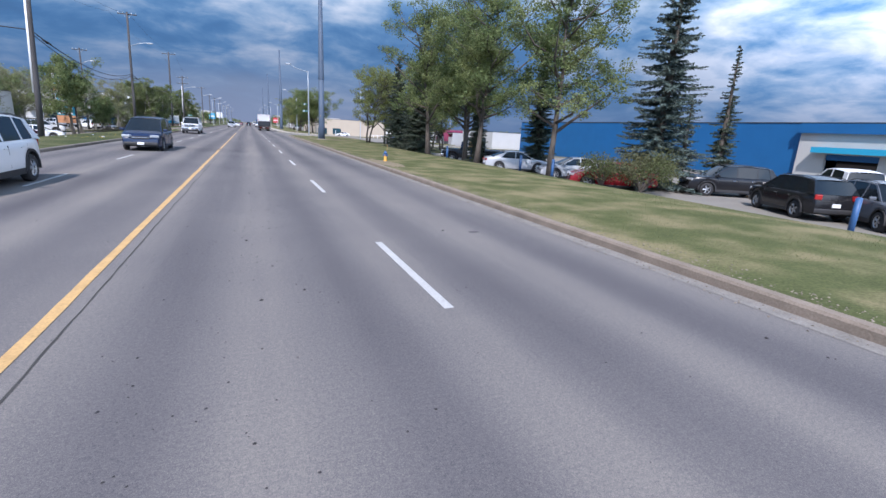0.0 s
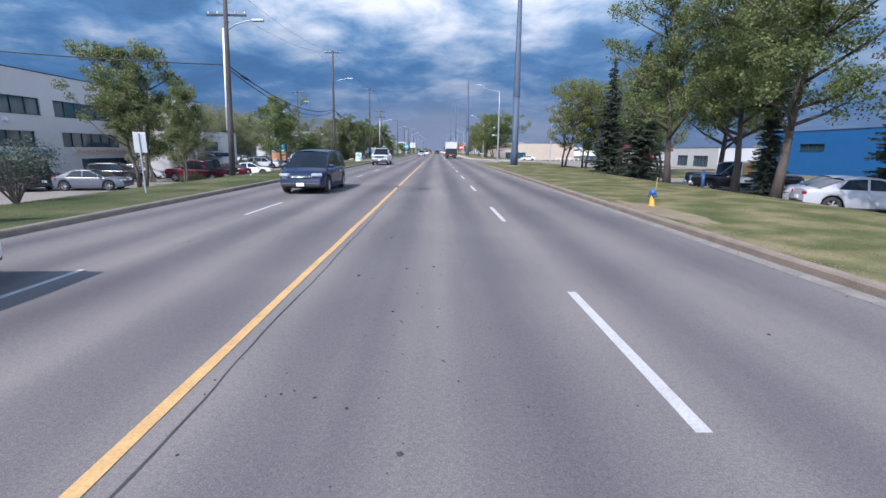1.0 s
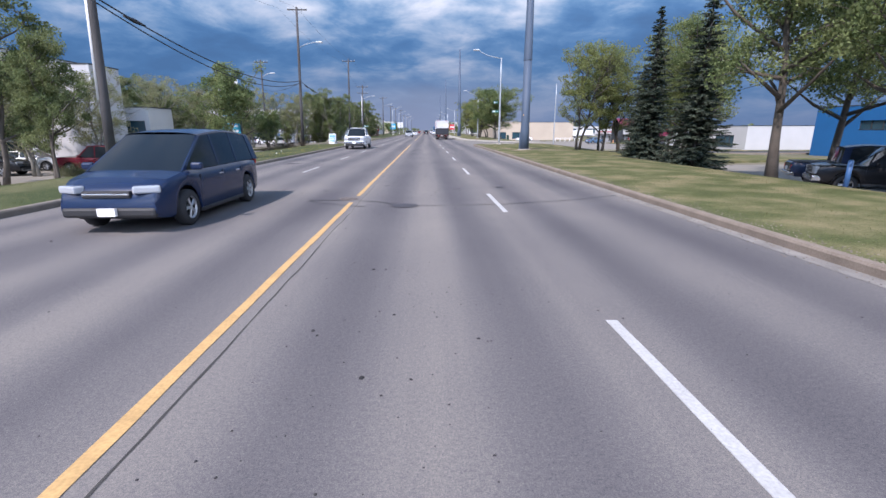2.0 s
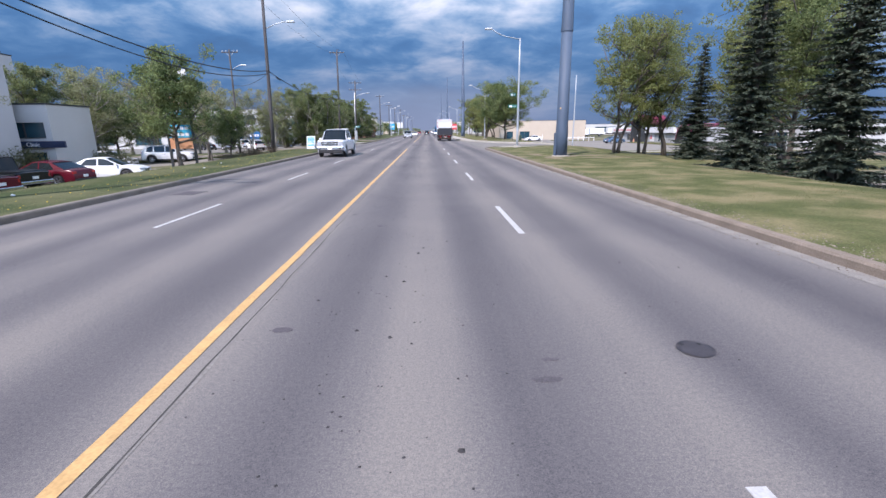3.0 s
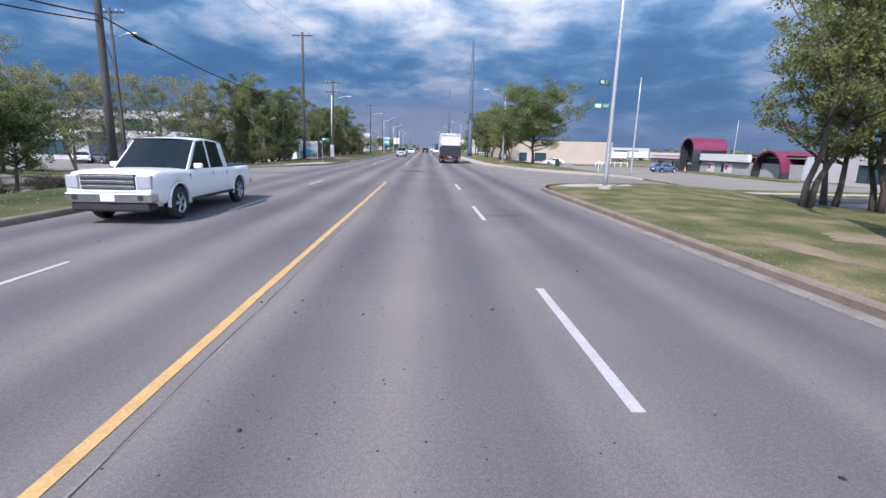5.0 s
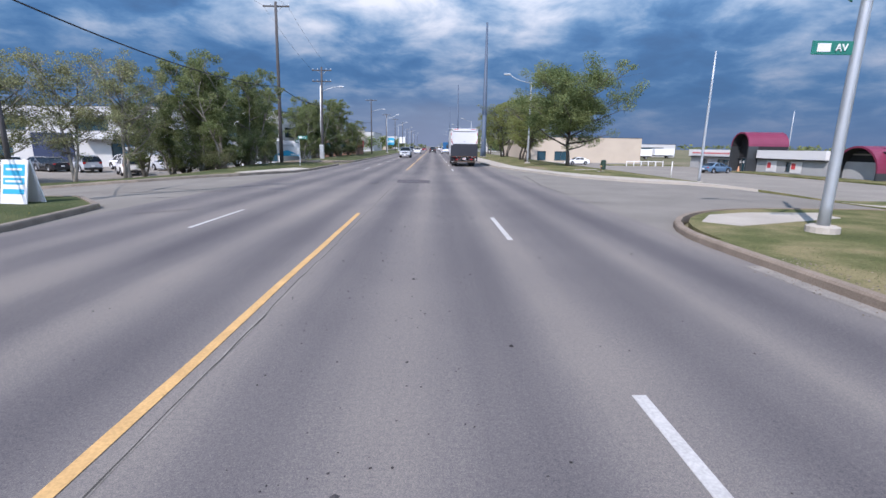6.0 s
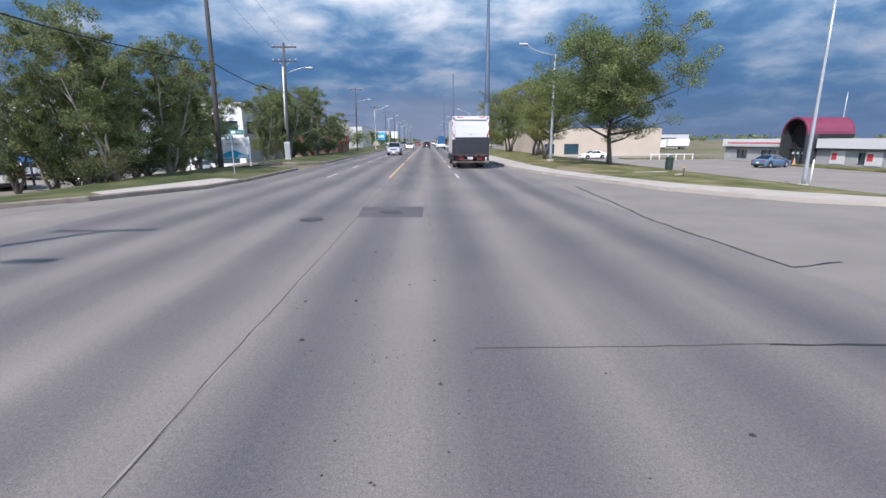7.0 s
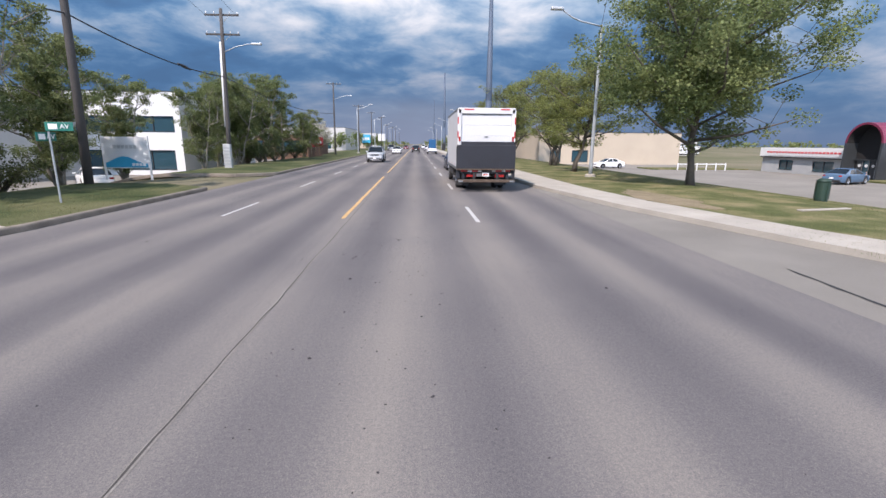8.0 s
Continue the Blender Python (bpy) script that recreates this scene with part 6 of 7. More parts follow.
shell(t, -34, -20.6, 140, 160, 7.4, M_SIGNW, ("-y", "+x"))

# blue warehouse east of the car park
t = thing("warehouse", "bright blue warehouse with a white garage bay front", "building", m=pose(0, 0, -1.4))
fr = frame_of("-x", 50.0, 80.0)
facade(t, fr, 50, 5.8, [(3.2, 4.2, [(6, 10), (30, 34)])], M_BLUEW)
fr2 = frame_of("-x", 49.6, 30.0)
part("garage_wall", slabbox(fr2, 0, 2.4, -0.3, 0, -0.8, 4.9), M_STUCCO, t)
for k, (a, b) in enumerate(((2.4, 6.4), (7.4, 11.4), (12.4, 16.4))):
    part("garage_wall", slabbox(fr2, b, b + 1.0 if k < 2 else 30, -0.3, 0, -0.8, 3.1), M_STUCCO, t)
    # dark panel behind the bay, its black standing in for the unlit inside
    part("garage_dark_panel", slabbox(fr2, a, b, -2.2, -2.0, -0.8, 3.1), M_DARK, t)
    part("roller_door", slabbox(fr2, a, b, -0.25, -0.15, 2.6, 3.1), M_BLUEW, t)
part("garage_wall", slabbox(fr2, 2.4, 30, -0.3, 0, 3.1, 4.9), M_STUCCO, t)
part("awning", slabbox(fr2, 1.6, 20, 0.0, 0.9, 3.2, 3.7), M_CYAN, t, "blue awning over the garage doors")
part("fascia", slabbox(fr2, 0, 30, -0.1, 0.35, 4.9, 5.75), M_BLUEW, t)
shell(t, 50, 72, 0, 80, 5.8, M_BLUEW, ("-x",))
t = thing("shop_annex", "low pale building between warehouse and trees", "building", m=pose(0, 0, -1.2))
fr = frame_of("-x", 52.0, 111.0)
facade(t, fr, 16, 3.6, [(0.2, 2.2, [(2, 6), (8, 13)])], M_STUCCO)
shell(t, 52, 64, 95, 111, 3.6, M_STUCCO, ("-x",))


# low shops with burgundy barrel vaults
def vault(t, x0, x1, yc, w, spring):
    bm = bmesh.new()
    n = 18
    rows = []
    for x in (x0, x1):
        rows.append([bm.verts.new((x, yc + w * math.cos(math.pi * k / n), spring + w * math.sin(math.pi * k / n))) for k in range(n + 1)])
    for k in range(n):
        bm.faces.new((rows[0][k], rows[0][k + 1], rows[1][k + 1], rows[1][k]))
    inner = [[bm.verts.new((x, yc + (w - 0.22) * math.cos(math.pi * k / n), spring + (w - 0.22) * math.sin(math.pi * k / n))) for k in range(n + 1)] for x in (x0, x1)]
    for k in range(n):
        bm.faces.new((inner[0][k + 1], inner[0][k], inner[1][k], inner[1][k + 1]))
        bm.faces.new((rows[0][k + 1], rows[0][k], inner[0][k], inner[0][k + 1]))
    # dark sheet added under the arch; the porch's shade is put into its colour
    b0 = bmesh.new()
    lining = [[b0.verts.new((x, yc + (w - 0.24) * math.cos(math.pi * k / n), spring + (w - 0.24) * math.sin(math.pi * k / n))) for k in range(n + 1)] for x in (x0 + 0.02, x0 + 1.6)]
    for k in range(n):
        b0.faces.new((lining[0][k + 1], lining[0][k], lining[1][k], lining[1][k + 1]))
    part("soffit", b0, M_DARK, t, "dark sheet under the vault, coloured as its shade")
    v = part("vault_roof", bm, M_WINE, t, "burgundy barrel-vault roof")
    for k in range(1, int((x1 - x0) / 2.0) + 1):
        b2 = bmesh.new()
        xs = x0 + 2.0 * k
        p = [[b2.verts.new((xx, yc + (w + 0.035) * math.cos(math.pi * j / n), spring + (w + 0.035) * math.sin(math.pi * j / n))) for j in range(n + 1)] for xx in (xs - 0.03, xs + 0.03)]
        for j in range(n):
            b2.faces.new((p[0][j], p[0][j + 1], p[1][j + 1], p[1][j]))
        part("roof_seam", b2, M_WINE, v)
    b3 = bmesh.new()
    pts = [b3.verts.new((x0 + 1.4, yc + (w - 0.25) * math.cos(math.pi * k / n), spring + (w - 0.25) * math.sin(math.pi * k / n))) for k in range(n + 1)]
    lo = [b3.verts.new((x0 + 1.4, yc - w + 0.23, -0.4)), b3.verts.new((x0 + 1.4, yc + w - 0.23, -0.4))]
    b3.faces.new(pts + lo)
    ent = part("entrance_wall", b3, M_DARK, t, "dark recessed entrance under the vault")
    for k in range(4):
        a = yc - 1.5 + 0.78 * k
        part("entrance_door", boxm(x0 + 1.30, x0 + 1.38, a, a + 0.70, 0.0, 2.05, 0.01), M_FRAME if k % 2 else M_PANE, ent)
        part("door_sticker", tubem([(x0 + 1.24, a + 0.35, 1.35), (x0 + 1.29, a + 0.35, 1.35)], 0.16, 14), M_SIGNW, ent, "round white sticker")
        part("door_bar", boxm(x0 + 1.26, x0 + 1.30, a + 0.02, a + 0.07, 0.0, 2.05), M_RAIL, ent)
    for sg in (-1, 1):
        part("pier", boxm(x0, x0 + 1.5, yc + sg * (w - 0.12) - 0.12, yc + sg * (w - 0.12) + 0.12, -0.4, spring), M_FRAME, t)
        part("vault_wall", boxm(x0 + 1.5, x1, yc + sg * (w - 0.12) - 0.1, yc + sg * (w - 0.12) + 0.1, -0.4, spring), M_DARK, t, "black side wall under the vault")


t = thing("shop_building", "low white and grey shop block with burgundy vaulted entrances", "building", m=pose(0, 0, -1.3))
fr = frame_of("-x", 51.0, 156.5)
facade(t, fr, 41, 2.0, [(0.3, 1.6, [(3, 5.4), (8.4, 11.4), (24, 27)])], M_BLOCK)
part("fascia", slabbox(fr, 0, 13.7, -0.1, 0.5, 2.05, 3.2), M_SIGNW, t)
part("fascia", slabbox(fr, 18.6, 31.0, -0.1, 0.5, 2.05, 3.2), M_SIGNW, t)
part("soffit", slabbox(fr, 0, 31.0, -0.05, 0.42, 1.9, 2.05), M_FRAME, t)
sgn = part("shop_sign", slabbox(fr, 1.0, 13.0, 0.5, 0.56, 2.2, 3.05), M_SIGNW, t)
for k in range(22):
    part("letter_bar", slabbox(fr, 1.4 + k * 0.52, 1.76 + k * 0.52, 0.56, 0.6, 2.5, 2.72), M_SIGNR, sgn)
for a in (20.4, 25.0):
    pst = part("poster", slabbox(fr, a, a + 2.0, 0.02, 0.06, 0.2, 1.75), M_SIGNW, t)
    part("poster_mark", slabbox(fr, a + 0.2, a + 0.9, 0.06, 0.08, 0.7, 1.5), M_SIGNR, pst)
vault(t, 49.4, 55.5, 140.4, 2.15, 3.75)
vault(t, 49.8, 61.0, 120.6, 2.9, 0.9)
shell(t, 51, 77, 115.5, 156.5, 3.1, M_BLOCK, ("-x",))
tagged(obj("traffic_cone", tube(tubem([(48.4, 138.4, -1.25), (48.4, 138.4, -1.18)], 0.22, 10), [(48.4, 138.4, -1.18), (48.4, 138.4, -0.48)], [0.17, 0.03], 10), M_SIGNO), "orange traffic cone beside the shop entrance", "traffic cone")

t = thing("beige_building", "long plain beige building behind the trees", "building", m=pose(0, 0, -1.2))
fr = frame_of("-y", 24.0, 176.0)
facade(t, fr, 26, 5.4, [(0.2, 2.3, [(2, 4), (6, 9)])], M_BEIGE)
shell(t, 24, 50, 176, 215, 5.4, M_BEIGE, ("-y",))


def trailer(x, y, yaw):
    t = thing("cargo_trailer", "white boxy cargo trailer parked far off", "trailer", "trailers", pose(x, y, pave(x, y), 0, 0, yaw))
    part("box_body", boxm(-1.2, 1.2, -3.2, 3.2, 0.9, 3.0, 0.05), M_SIGNW, t)
    part("chassis", boxm(-0.9, 0.9, -3.0, 3.4, 0.55, 0.9), M_TRIM, t)
    for sg in (-1, 1):
        wheel_on(t, sg * 1.0, -1.6, 0.42, sg)


trailer(58, 205, 60), trailer(66, 212, 75), trailer(76, 218, 90)

# distant low buildings along the road
for i, (x0, x1, y0, y1, h, m, lab) in enumerate(((-48, -19, 235, 262, 6.5, M_STUCCO, "distant pale commercial building"), (-40, -20, 300, 330, 5.0, M_BEIGE, "distant beige commercial building"), (22, 48, 262, 290, 6.0, M_PANELW, "distant grey commercial building"),
                                               (-60, -22, 380, 420, 8.0, M_PANELW, "distant grey commercial block"), (20, 60, 350, 390, 7.0, M_STUCCO, "distant white commercial block"), (-30, -16, 178, 190, 3.4, M_BROWN, "low brown shed beside the road"), (58, 84, 226, 238, 3.4, M_STUCCO, "distant low white depot"))):
    t = thing("shop_block", lab, "building", "distant buildings")
    fr = frame_of("-y", x0, y0)
    w = x1 - x0
    facade(t, fr, w, h, [(0.4, 2.4, [(w * 0.1, w * 0.35), (w * 0.5, w * 0.85)])], m)
    shell(t, x0, x1, y0, y1, h, m, ("-y",))


# ---- signs and street furniture ----
def post(bm, x, y, z0, z1, r=0.03):
    return tube(bm, [(x, y, z0), (x, y, z1)], r, 8)


t = thing("road_sign", "blank grey back of a road sign on a post", "sign", m=pose(-9.2, 30.0, gz(-9.2, 30), 0, 0, 4))
part("sign_post", post(bmesh.new(), 0, 0, -0.1, 2.2, 0.03), M_STEEL, t)
part("sign_plate", boxm(-0.23, 0.23, 0.03, 0.045, 1.5, 2.25, 0.01), M_ALU, t)

t = thing("message_board", "black board sign with white lettering", "sign", m=pose(-9.7, 21.6, LAWN, 0, 0, 14))
brd = part("board", boxm(-1.2, 1.2, -0.05, 0.05, 0.35, 2.15, 0.01), M_SIGNK, t)
for sg in (-1, 1):
    part("leg", boxm(sg * 1.0 - 0.04, sg * 1.0 + 0.04, -0.04, 0.04, -0.1, 0.35), M_FRAME, t)
lettering("ALL YOUR", 0.36, M_SIGNW, brd, pose(0.25, -0.06, 1.9, 90, 0, 0))
for k, z in enumerate((1.5, 1.2, 0.78, 0.52)):
    for j in range(6):
        part("letter_bar", boxm(-1.0 + 0.34 * j, -0.74 + 0.34 * j, -0.062, -0.05, z - 0.09, z + 0.09), M_SIGNW, brd)

t = thing("pylon_sign", "tall pylon sign with white, blue and orange panels", "sign", m=pose(-19.6, 76.2, gz(-19.6, 76.2), 0, 0, 6) @ Matrix.Diagonal((1.3, 1.0, 1.40, 1)))
for sg in (-1, 1):
    part("leg", boxm(sg * 0.78 - 0.07, sg * 0.78 + 0.07, -0.1, 0.1, -0.05, 5.37), M_FRAME, t)
for z0, z1, m, n in ((4.23, 5.45, M_SIGNW, 3), (3.63, 4.16, M_SIGNO, 2), (3.02, 3.55, M_SIGNW, 2), (1.73, 2.49, M_CYAN, 2), (1.05, 1.69, M_SIGNO, 0)):
    pan = part("sign_panel", boxm(-0.71, 0.71, -0.12, 0.12, z0, z1, 0.01), m, t)
    for k in range(n):
        zz = z0 + (z1 - z0) * (k + 0.5) / n
        for j in range(4):
            part("letter_bar", boxm(-0.58 + 0.30 * j, -0.35 + 0.30 * j, -0.135, -0.12, zz - 0.09, zz + 0.09), M_CYAN if m == M_SIGNW else M_SIGNW, pan)
part("top_fin", boxm(-0.71, 0.85, -0.1, 0.1, 5.4399999999999995, 5.75), M_SIGNW, t)

t = thing("folding_sign", "white folding board sign with blue panels on the lawn", "sign", m=pose(-9.8, 82.3, gz(-9.8, 82.3), 0, 0, -8))
for sg in (-1, 1):
    b = part("board", boxm(-0.42, 0.42, -0.02, 0.02, 0.0, 1.25, 0.008), M_SIGNW, t, m=pose(0, sg * 0.28, 0, sg * 12, 0, 0))
    for z0, z1 in ((0.80, 1.12), (0.55, 0.74), (0.28, 0.42)):
        part("blue_panel", boxm(-0.34, 0.34, sg * 0.02 - 0.006, sg * 0.02 + 0.006, z0, z1), M_CYAN, b)
    for z in (0.98, 0.64):
        part("letter_bar", boxm(-0.26, 0.26, sg * 0.028 - 0.004, sg * 0.028 + 0.004, z - 0.03, z + 0.03), M_SIGNW, b)

t = thing("sign_board", "white board sign with a blue wave on two posts", "sign", m=pose(-13.2, 118.5, gz(-13.2, 118.5), 0, 0, -2) @ Matrix.Diagonal((0.78, 1, 0.92, 1)))
for sg in (-1, 1):
    part("sign_post", boxm(sg * 1.5 - 0.05, sg * 1.5 + 0.05, -0.05, 0.05, -0.1, 2.35), M_SIGNW, t)
b = part("board", boxm(-1.45, 1.45, -0.04, 0.04, 0.55, 2.3, 0.01), M_SIGNW, t)
bm = bmesh.new()
top = [(-1.4 + 2.8 * k / 14, 1.02 + 0.20 * math.sin(k * 0.42 - 1.0)) for k in range(15)]
v = [bm.verts.new((x, -0.05, z)) for x, z in [(-1.4, 0.6)] + top + [(1.4, 0.6)]]
bm.faces.new(v)
part("blue_wave", bm, M_CYAN, b)
for k in range(6):
    part("letter_bar", boxm(-0.8 + 0.27 * k, -0.6 + 0.27 * k, -0.052, -0.04, 1.65, 1.85), M_ALU, b)
for k in range(4):
    part("letter_bar", boxm(0.35 + 0.24 * k, 0.53 + 0.24 * k, -0.062, -0.045, 0.68, 0.84), M_SIGNW, b)


def blade(parent, x, y, z, w, text, m, nm="name_blade"):
    b = part(nm, boxm(-w / 2, w / 2, -0.012, 0.012, -0.13, 0.13, 0.006), M_TEAL, parent, "green street name blade", m=pose(x, y, z) @ m)
    part("letter_bar", boxm(-w * 0.38, -w * 0.06, -0.02, -0.012, -0.08, 0.08), M_SIGNW, b)
    lettering(text, 0.2, M_SIGNW, b, pose(w * 0.2, -0.02, -0.005, 90, 0, 0))
    return b


t = thing("street_name_sign", "green street name sign on a thin post", "sign", m=pose(-9.1, 108.0, gz(-9.1, 108)))
part("sign_post", post(bmesh.new(), 0, 0, -0.1, 2.35, 0.03), M_STEEL, t)
blade(t, 0.33, 0, 2.3, 0.75, "AV", pose(0, 0, 0, 0, 0, 8))
blade(t, -0.1, 0, 2.0, 0.6, "AV", pose(0, 0, 0, 0, 0, 75))
blade(lamp_a, 0.5, -0.02, 3.75, 0.85, "AV", pose(0, 0, 0, 0, 0, 180))
blade(lamp_a, 0.52, 0.1, 4.75, 0.8, "ST", pose(0, 0, 0, 0, 0, 215))

t = thing("fire_hydrant", "yellow and blue fire hydrant with a marker rod", "hydrant", m=pose(8.5, 26.4, LAWN) @ Matrix.Diagonal((0.70, 0.70, 0.76, 1)))
part("barrel", tubem([(0, 0, -0.05), (0, 0, 0.05), (0, 0, 0.06), (0, 0, 0.5)], [0.15, 0.15, 0.10, 0.10], 16), M_ORANGE, t, smooth=True)
part("bonnet", tubem([(0, 0, 0.48), (0, 0, 0.56), (0, 0, 0.66), (0, 0, 0.72)], [0.14, 0.14, 0.09, 0.04], 16), M_HBLUE, t, "blue rounded bonnet", True)
for dx, dy in ((-1, 0), (1, 0), (0, -1)):
    part("outlet_cap", tubem([(dx * 0.08, dy * 0.08, 0.42), (dx * 0.19, dy * 0.19, 0.42)], 0.06, 10), M_HBLUE, t)
part("marker_rod", tubem([(0.1, 0, 0.5), (0.16, 0.02, 1.15)], 0.012, 6), M_YELLOW, t)

t = thing("litter_bin", "dark green ribbed litter bin on the lawn", "bin", m=pose(16.9, 109.2, gz(16.9, 109.2)) @ Matrix.Diagonal((0.62, 0.62, 0.74, 1)))
part("bin_body", tubem([(0, 0, -0.05), (0, 0, 0.05), (0, 0, 0.95)], [0.30, 0.33, 0.35], 16), M_BING, t)
part("bin_lid", tubem([(0, 0, 0.95), (0, 0, 1.02), (0, 0, 1.12)], [0.37, 0.36, 0.2], 16), M_BING, t, smooth=True)
for k in range(8):
    a = 2 * math.pi * k / 8
    part("bin_slat", boxm(-0.03, 0.03, -0.015, 0.015, 0.1, 0.9), M_BING, t, m=pose(0.355 * math.cos(a), 0.355 * math.sin(a), 0, 0, 0, math.degrees(a) + 90))


def bollard(x, y, mat, label, h=1.1, r=0.09):
    t = thing("bollard", label, "bollard", "bollards", pose(x, y, pave(x, y)))
    part("tube", tubem([(0, 0, -0.05), (0, 0, h)], r, 12), mat, t, smooth=True)
    part("cap", tubem([(0, 0, h), (0, 0, h + 0.04)], [r, r * 0.5], 12), mat, t)


for x, y in ((19.0, 9.9), (18.8, 29.2), (18.4, 36.2), (17.9, 40.0), (18.6, 25.2)):
    bollard(x, y, M_HBLUE, "bright blue steel bollard at the car park edge")
bollard(18.2, 100.0, M_SIGNW, "thin white marker post on the lawn", 1.2, 0.03)

t = thing("yellow_tank", "round yellow tank lying behind the shrubs", "tank", m=pose(31.0, 21.0, pave(31, 21)))
part("tank_shell", tubem([(-0.7, 0, 0.7), (-0.62, 0, 0.7), (0.62, 0, 0.7), (0.7, 0, 0.7)], [0.3, 0.55, 0.55, 0.3], 16), M_YELLOW, t, smooth=True)
for sg in (-1, 1):
    part("support", boxm(sg * 0.4 - 0.06, sg * 0.4 + 0.06, -0.4, 0.4, -0.02, 0.3), M_FRAME, t)

t = thing("yard_sign", "small white and yellow board sign by the trees", "sign", m=pose(19.6, 38.4, pave(19.6, 38.4), 0, 0, -20))
part("board", boxm(-0.45, 0.45, -0.03, 0.03, 0.7, 1.9, 0.01), M_SIGNW, t)
part("yellow_panel", boxm(-0.38, 0.38, -0.04, -0.03, 1.1, 1.8), M_YELLOW, t)
for sg in (-1, 1):
    part("leg", boxm(sg * 0.4 - 0.03, sg * 0.4 + 0.03, -0.03, 0.03, -0.02, 0.75), M_FRAME, t)


def rail_fence(x0, x1, y, n):
    t = thing("low_fence", "low white rail fence in front of the yard", "fence", m=pose(0, 0, pave(40, 156)))
    for k in range(n):
        x = x0 + (x1 - x0) * k / (n - 1)
        part("fence_post", boxm(x - 0.06, x + 0.06, y - 0.06, y + 0.06, -0.05, 1.0), M_SIGNW, t)
    part("rail", boxm(x0, x1, y - 0.03, y + 0.03, 0.8, 0.92), M_SIGNW, t)


rail_fence(39, 46, 157, 6)

# along the road into the distance
M_BLOSSOM = leaf_material("white_blossom", (0.46, 0.43, 0.38), (0.36, 0.36, 0.28), 0.3, 0.4)
blossom = place(deciduous(71, 4.8, 2.1, 0.7, M_BLOSSOM, M_BARK, "small tree covered in white blossom", 1.3, 2, 0.07, 0.8, fill=50), -14.2, 172.0, 1.0, 0)
again(blossom, -15.6, 179.0, 1.1, 90)
for y in (236, 272, 315, 360):
    street_lamp(11.6, y, 8.6, 2.4, 180)
for y in (186, 224, 262, 300, 345):
    street_lamp(-9.4, y, 8.4, 2.4, 0)


def panel_sign(x, y, w, z0, z1, mat, label):
    t = thing("shop_sign", label, "sign", "roadside signs", pose(x, y, gz(x, y)))
    for sg in (-1, 1):
        part("sign_post", boxm(sg * w * 0.36 - 0.05, sg * w * 0.36 + 0.05, -0.05, 0.05, -0.1, z1), M_FRAME, t)
    face = part("sign_panel", boxm(-w / 2, w / 2, -0.12, -0.06, z0, z1, 0.01), mat, t)
    for k in range(4):
        part("letter_bar", boxm(-w * 0.4 + w * 0.21 * k, -w * 0.25 + w * 0.21 * k, -0.135, -0.12, z0 + (z1 - z0) * 0.35, z0 + (z1 - z0) * 0.65), M_SIGNW, face)


panel_sign(-13.2, 166.0, 1.9, 1.3, 2.7, M_SIGNR, "red shop sign with white lettering on two posts")
panel_sign(-27.4, 115.6, 1.9, 1.6, 2.9, M_BLUEW, "blue shop sign with a white mark behind the trees")
panel_sign(-12.6, 232.0, 2.4, 2.0, 4.4, M_CYAN, "blue shop sign beside the road far off")
panel_sign(13.2, 226.0, 2.2, 1.8, 4.0, M_SIGNR, "red shop sign beside the road far off")
panel_sign(-13.0, 300.0, 3.0, 3.0, 6.0, M_SIGNW, "pale shop sign beside the road far off")
for k, y in enumerate((156.4, 158.8, 161.2, 163.6)):
    t = thing("fence_panel", "brown wooden fence panel beside the verge", "fence", "fence panels", pose(-12.2, y, gz(-12.2, y)))
    for j in range(5):
        part("fence_board", boxm(-0.02, 0.02, -0.9 + 0.4 * j, -0.56 + 0.4 * j, 0.0, 1.35), M_BROWN, t)
    part("fence_rail", boxm(0.02, 0.06, -0.95, 1.05, 0.9, 1.0), M_BROWN, t)

# far trees joined along the horizon
rng, rng_n = random.Random(17), np.random.default_rng(17)
acc = []
for k in range(150):
    side = rng.choice((-1, 1))
    y = rng.uniform(215, 640)
    x = side * rng.uniform(14, 26 + (y - 200) * 0.25)
    h = rng.uniform(3.0, 7.0)
    for j in range(5):
        leaf_cloud(acc, Vector((x + rng.uniform(-1.6, 1.6), y + rng.uniform(-1.5, 1.5), h * rng.uniform(0.3, 0.85))), rng.uniform(1.0, 1.9), 90, 0.26, rng_n, 0.9)
tagged(new("far_woods", blades_mesh("far_woods", acc, M_LEAF)), "distant belt of mixed green roadside trees", "trees", kind="stuff")
acc = []
for k in range(520):
    a = rng.uniform(-1.45, 1.45)
    d = rng.uniform(600, 950)
    x, y = d * math.sin(a), 60 + d * math.cos(a)
    if abs(x) < 14:
        continue
    leaf_cloud(acc, Vector((x, y, rng.uniform(1.5, 6))), rng.uniform(4, 9), 24, 1.6, rng_n, 0.5)
tagged(new("horizon_woods", blades_mesh("horizon_woods", acc, M_LEAFD)), "low dark line of woods at the horizon", "trees", kind="stuff")


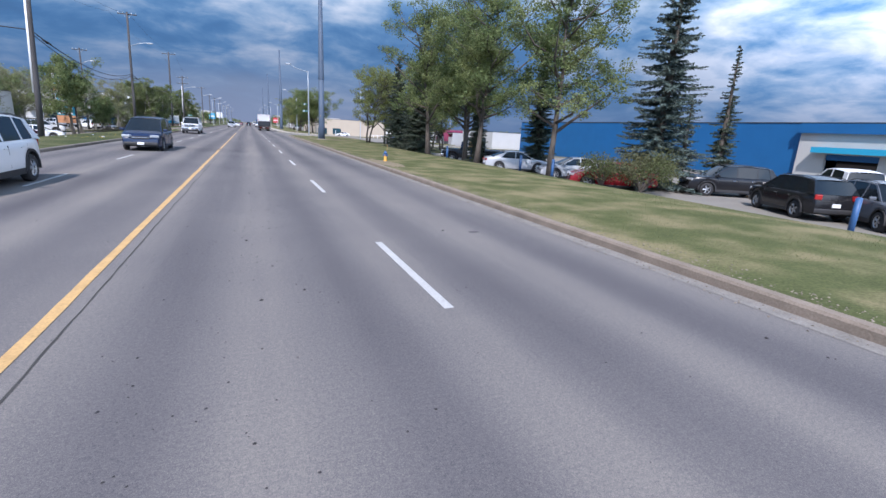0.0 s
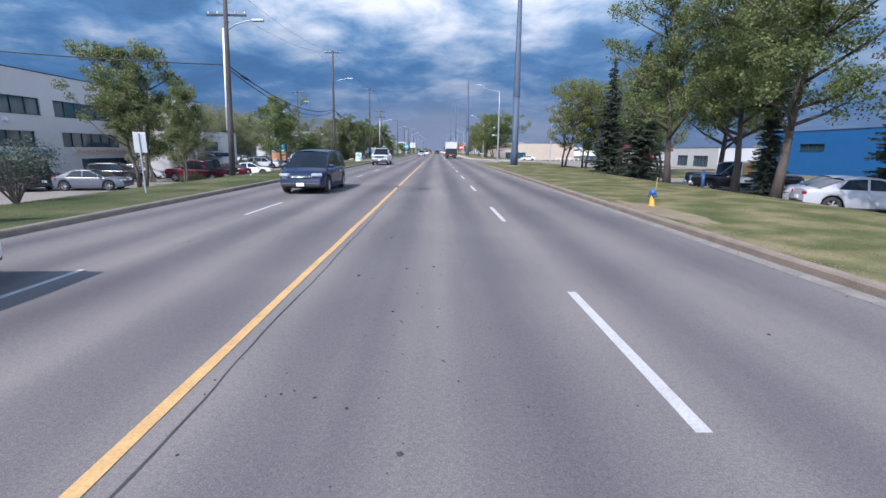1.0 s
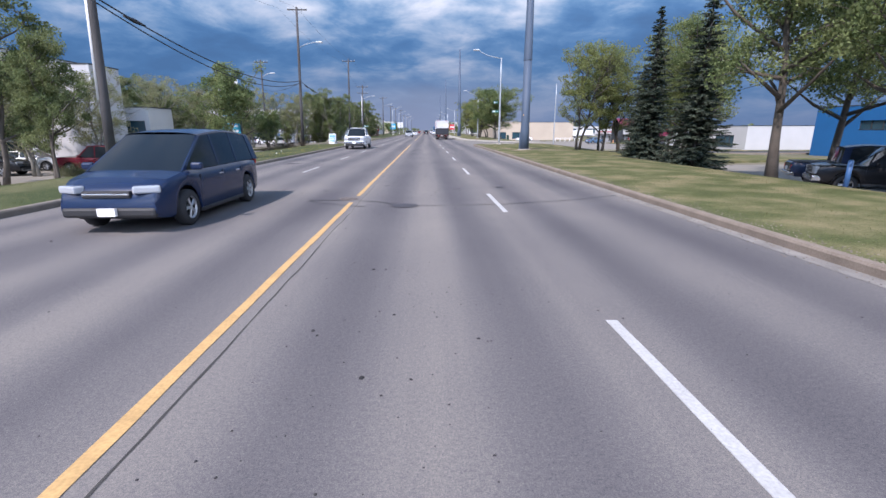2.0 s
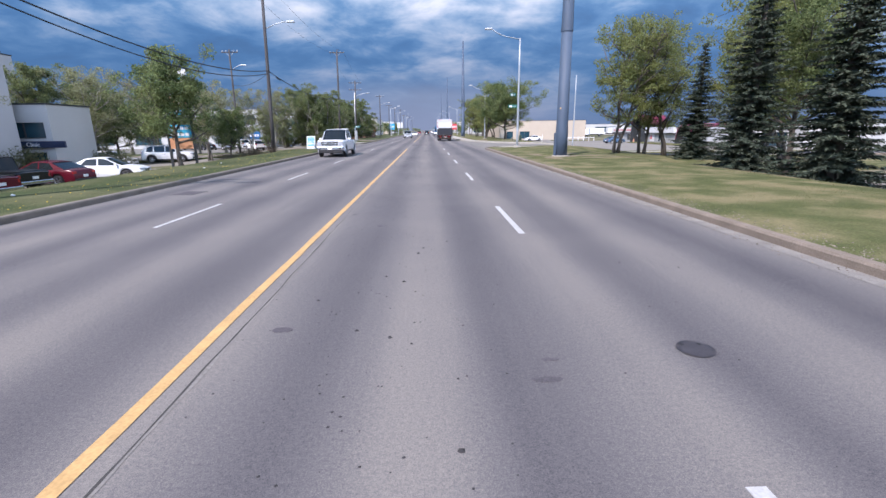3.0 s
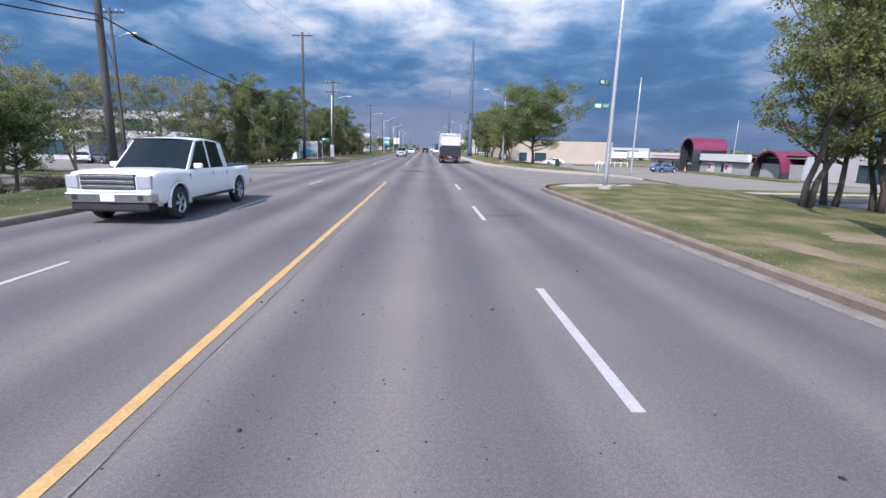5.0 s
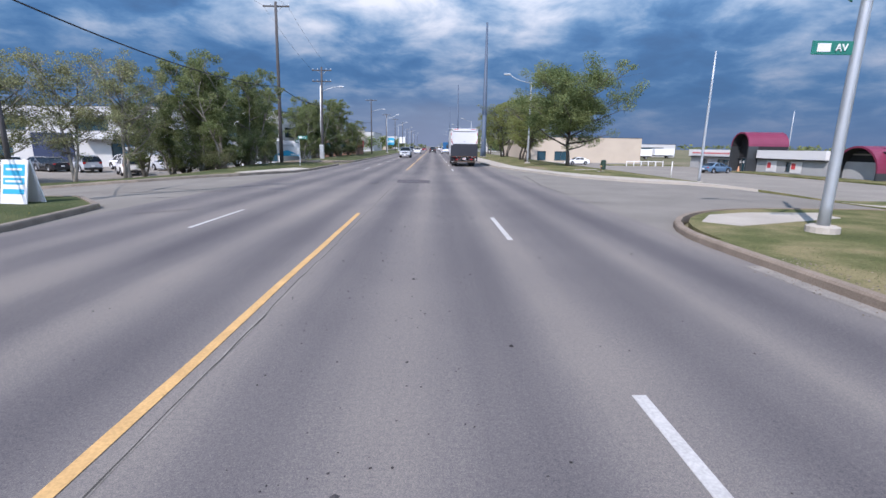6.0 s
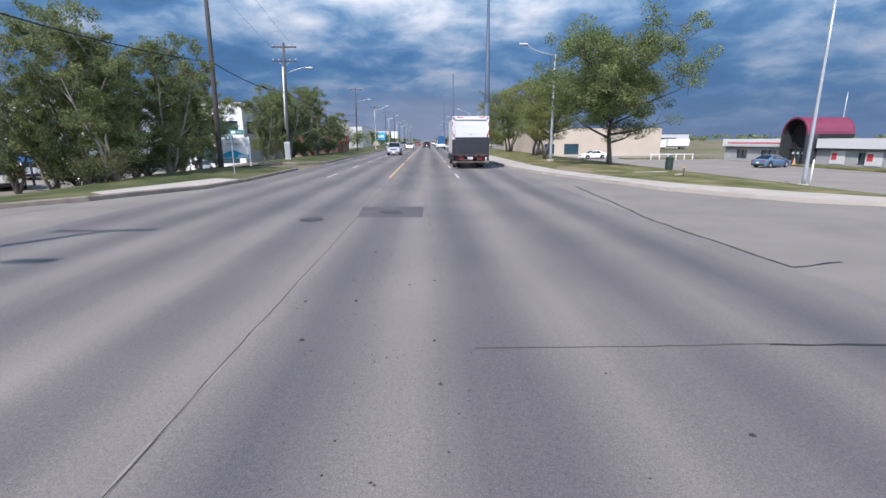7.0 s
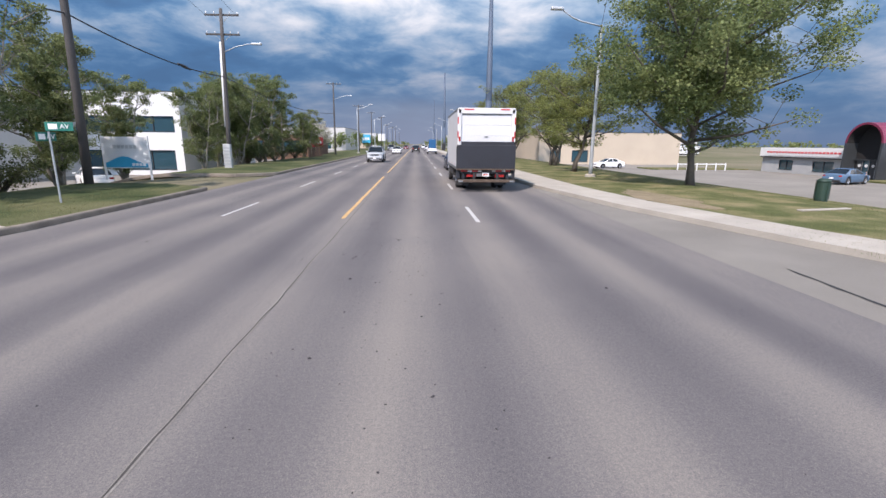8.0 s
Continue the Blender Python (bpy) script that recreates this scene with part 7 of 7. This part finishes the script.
# dandelions in the western lawn
rng = random.Random(23)
bm = bmesh.new()
for k in range(240):
    x, y = -7.4 - abs(rng.gauss(0, 1.6)), rng.uniform(40, 80)
    r, z = rng.uniform(0.014, 0.024), gz(x, y) + rng.uniform(0.03, 0.06)
    ring = [bm.verts.new((x + r * math.cos(q), y + r * math.sin(q), z)) for q in (0, 1.26, 2.51, 3.77, 5.03)]
    tip, foot = bm.verts.new((x, y, z + r * 0.6)), bm.verts.new((x, y, z - r * 0.6))
    for q in range(5):
        bm.faces.new((ring[q], ring[(q + 1) % 5], tip))
        bm.faces.new((ring[(q + 1) % 5], ring[q], foot))
tagged(obj("dandelions", bm, material("dandelion_yellow", (0.55, 0.38, 0.03), 0.8)), "small yellow dandelions scattered in the lawn", "flowers", kind="stuff")

# boards left lying on the corner lawn
for x, y, w, a in ((14.4, 106.3, 1.0, 12), (14.9, 104.3, 0.4, 40)):
    t = tagged(obj("wooden_board", boxm(-w, w, -0.09, 0.09, 0.0, 0.04, 0.008), M_CONC), "weathered pale board lying on the lawn", "board", "loose boards")
    t.matrix_basis = pose(x, y, gz(x, y) + 0.005, 0, 0, a)
t = thing("survey_stake", "short wooden stake with a pale cap in the lawn", "stake", m=pose(14.6, 103.4, gz(14.6, 103.4)))
part("stake_body", boxm(-0.025, 0.025, -0.025, 0.025, -0.1, 0.45), M_BROWN, t)
part("stake_cap", boxm(-0.09, 0.09, -0.03, 0.03, 0.40, 0.47, 0.01), M_YELLOW, t)

# crumpled paper blown on to the verge
rng = random.Random(31)
for x, y, s in ((-8.4, 44.2, 0.10), (-10.2, 42.6, 0.07), (-9.8, 47.4, 0.06), (-8.9, 57.0, 0.06), (-9.6, 60.5, 0.05)):
    bm = bmesh.new()
    bmesh.ops.create_icosphere(bm, subdivisions=2, radius=s)
    for v in bm.verts:
        v.co *= rng.uniform(0.65, 1.2)
        v.co.z = max(v.co.z * 0.6, -s * 0.25) + s * 0.25
    t = tagged(obj("paper_scrap", bm, M_SIGNW), "crumpled scrap of white paper on the grass", "litter", "paper scraps")
    t.matrix_basis = pose(x, y, gz(x, y))
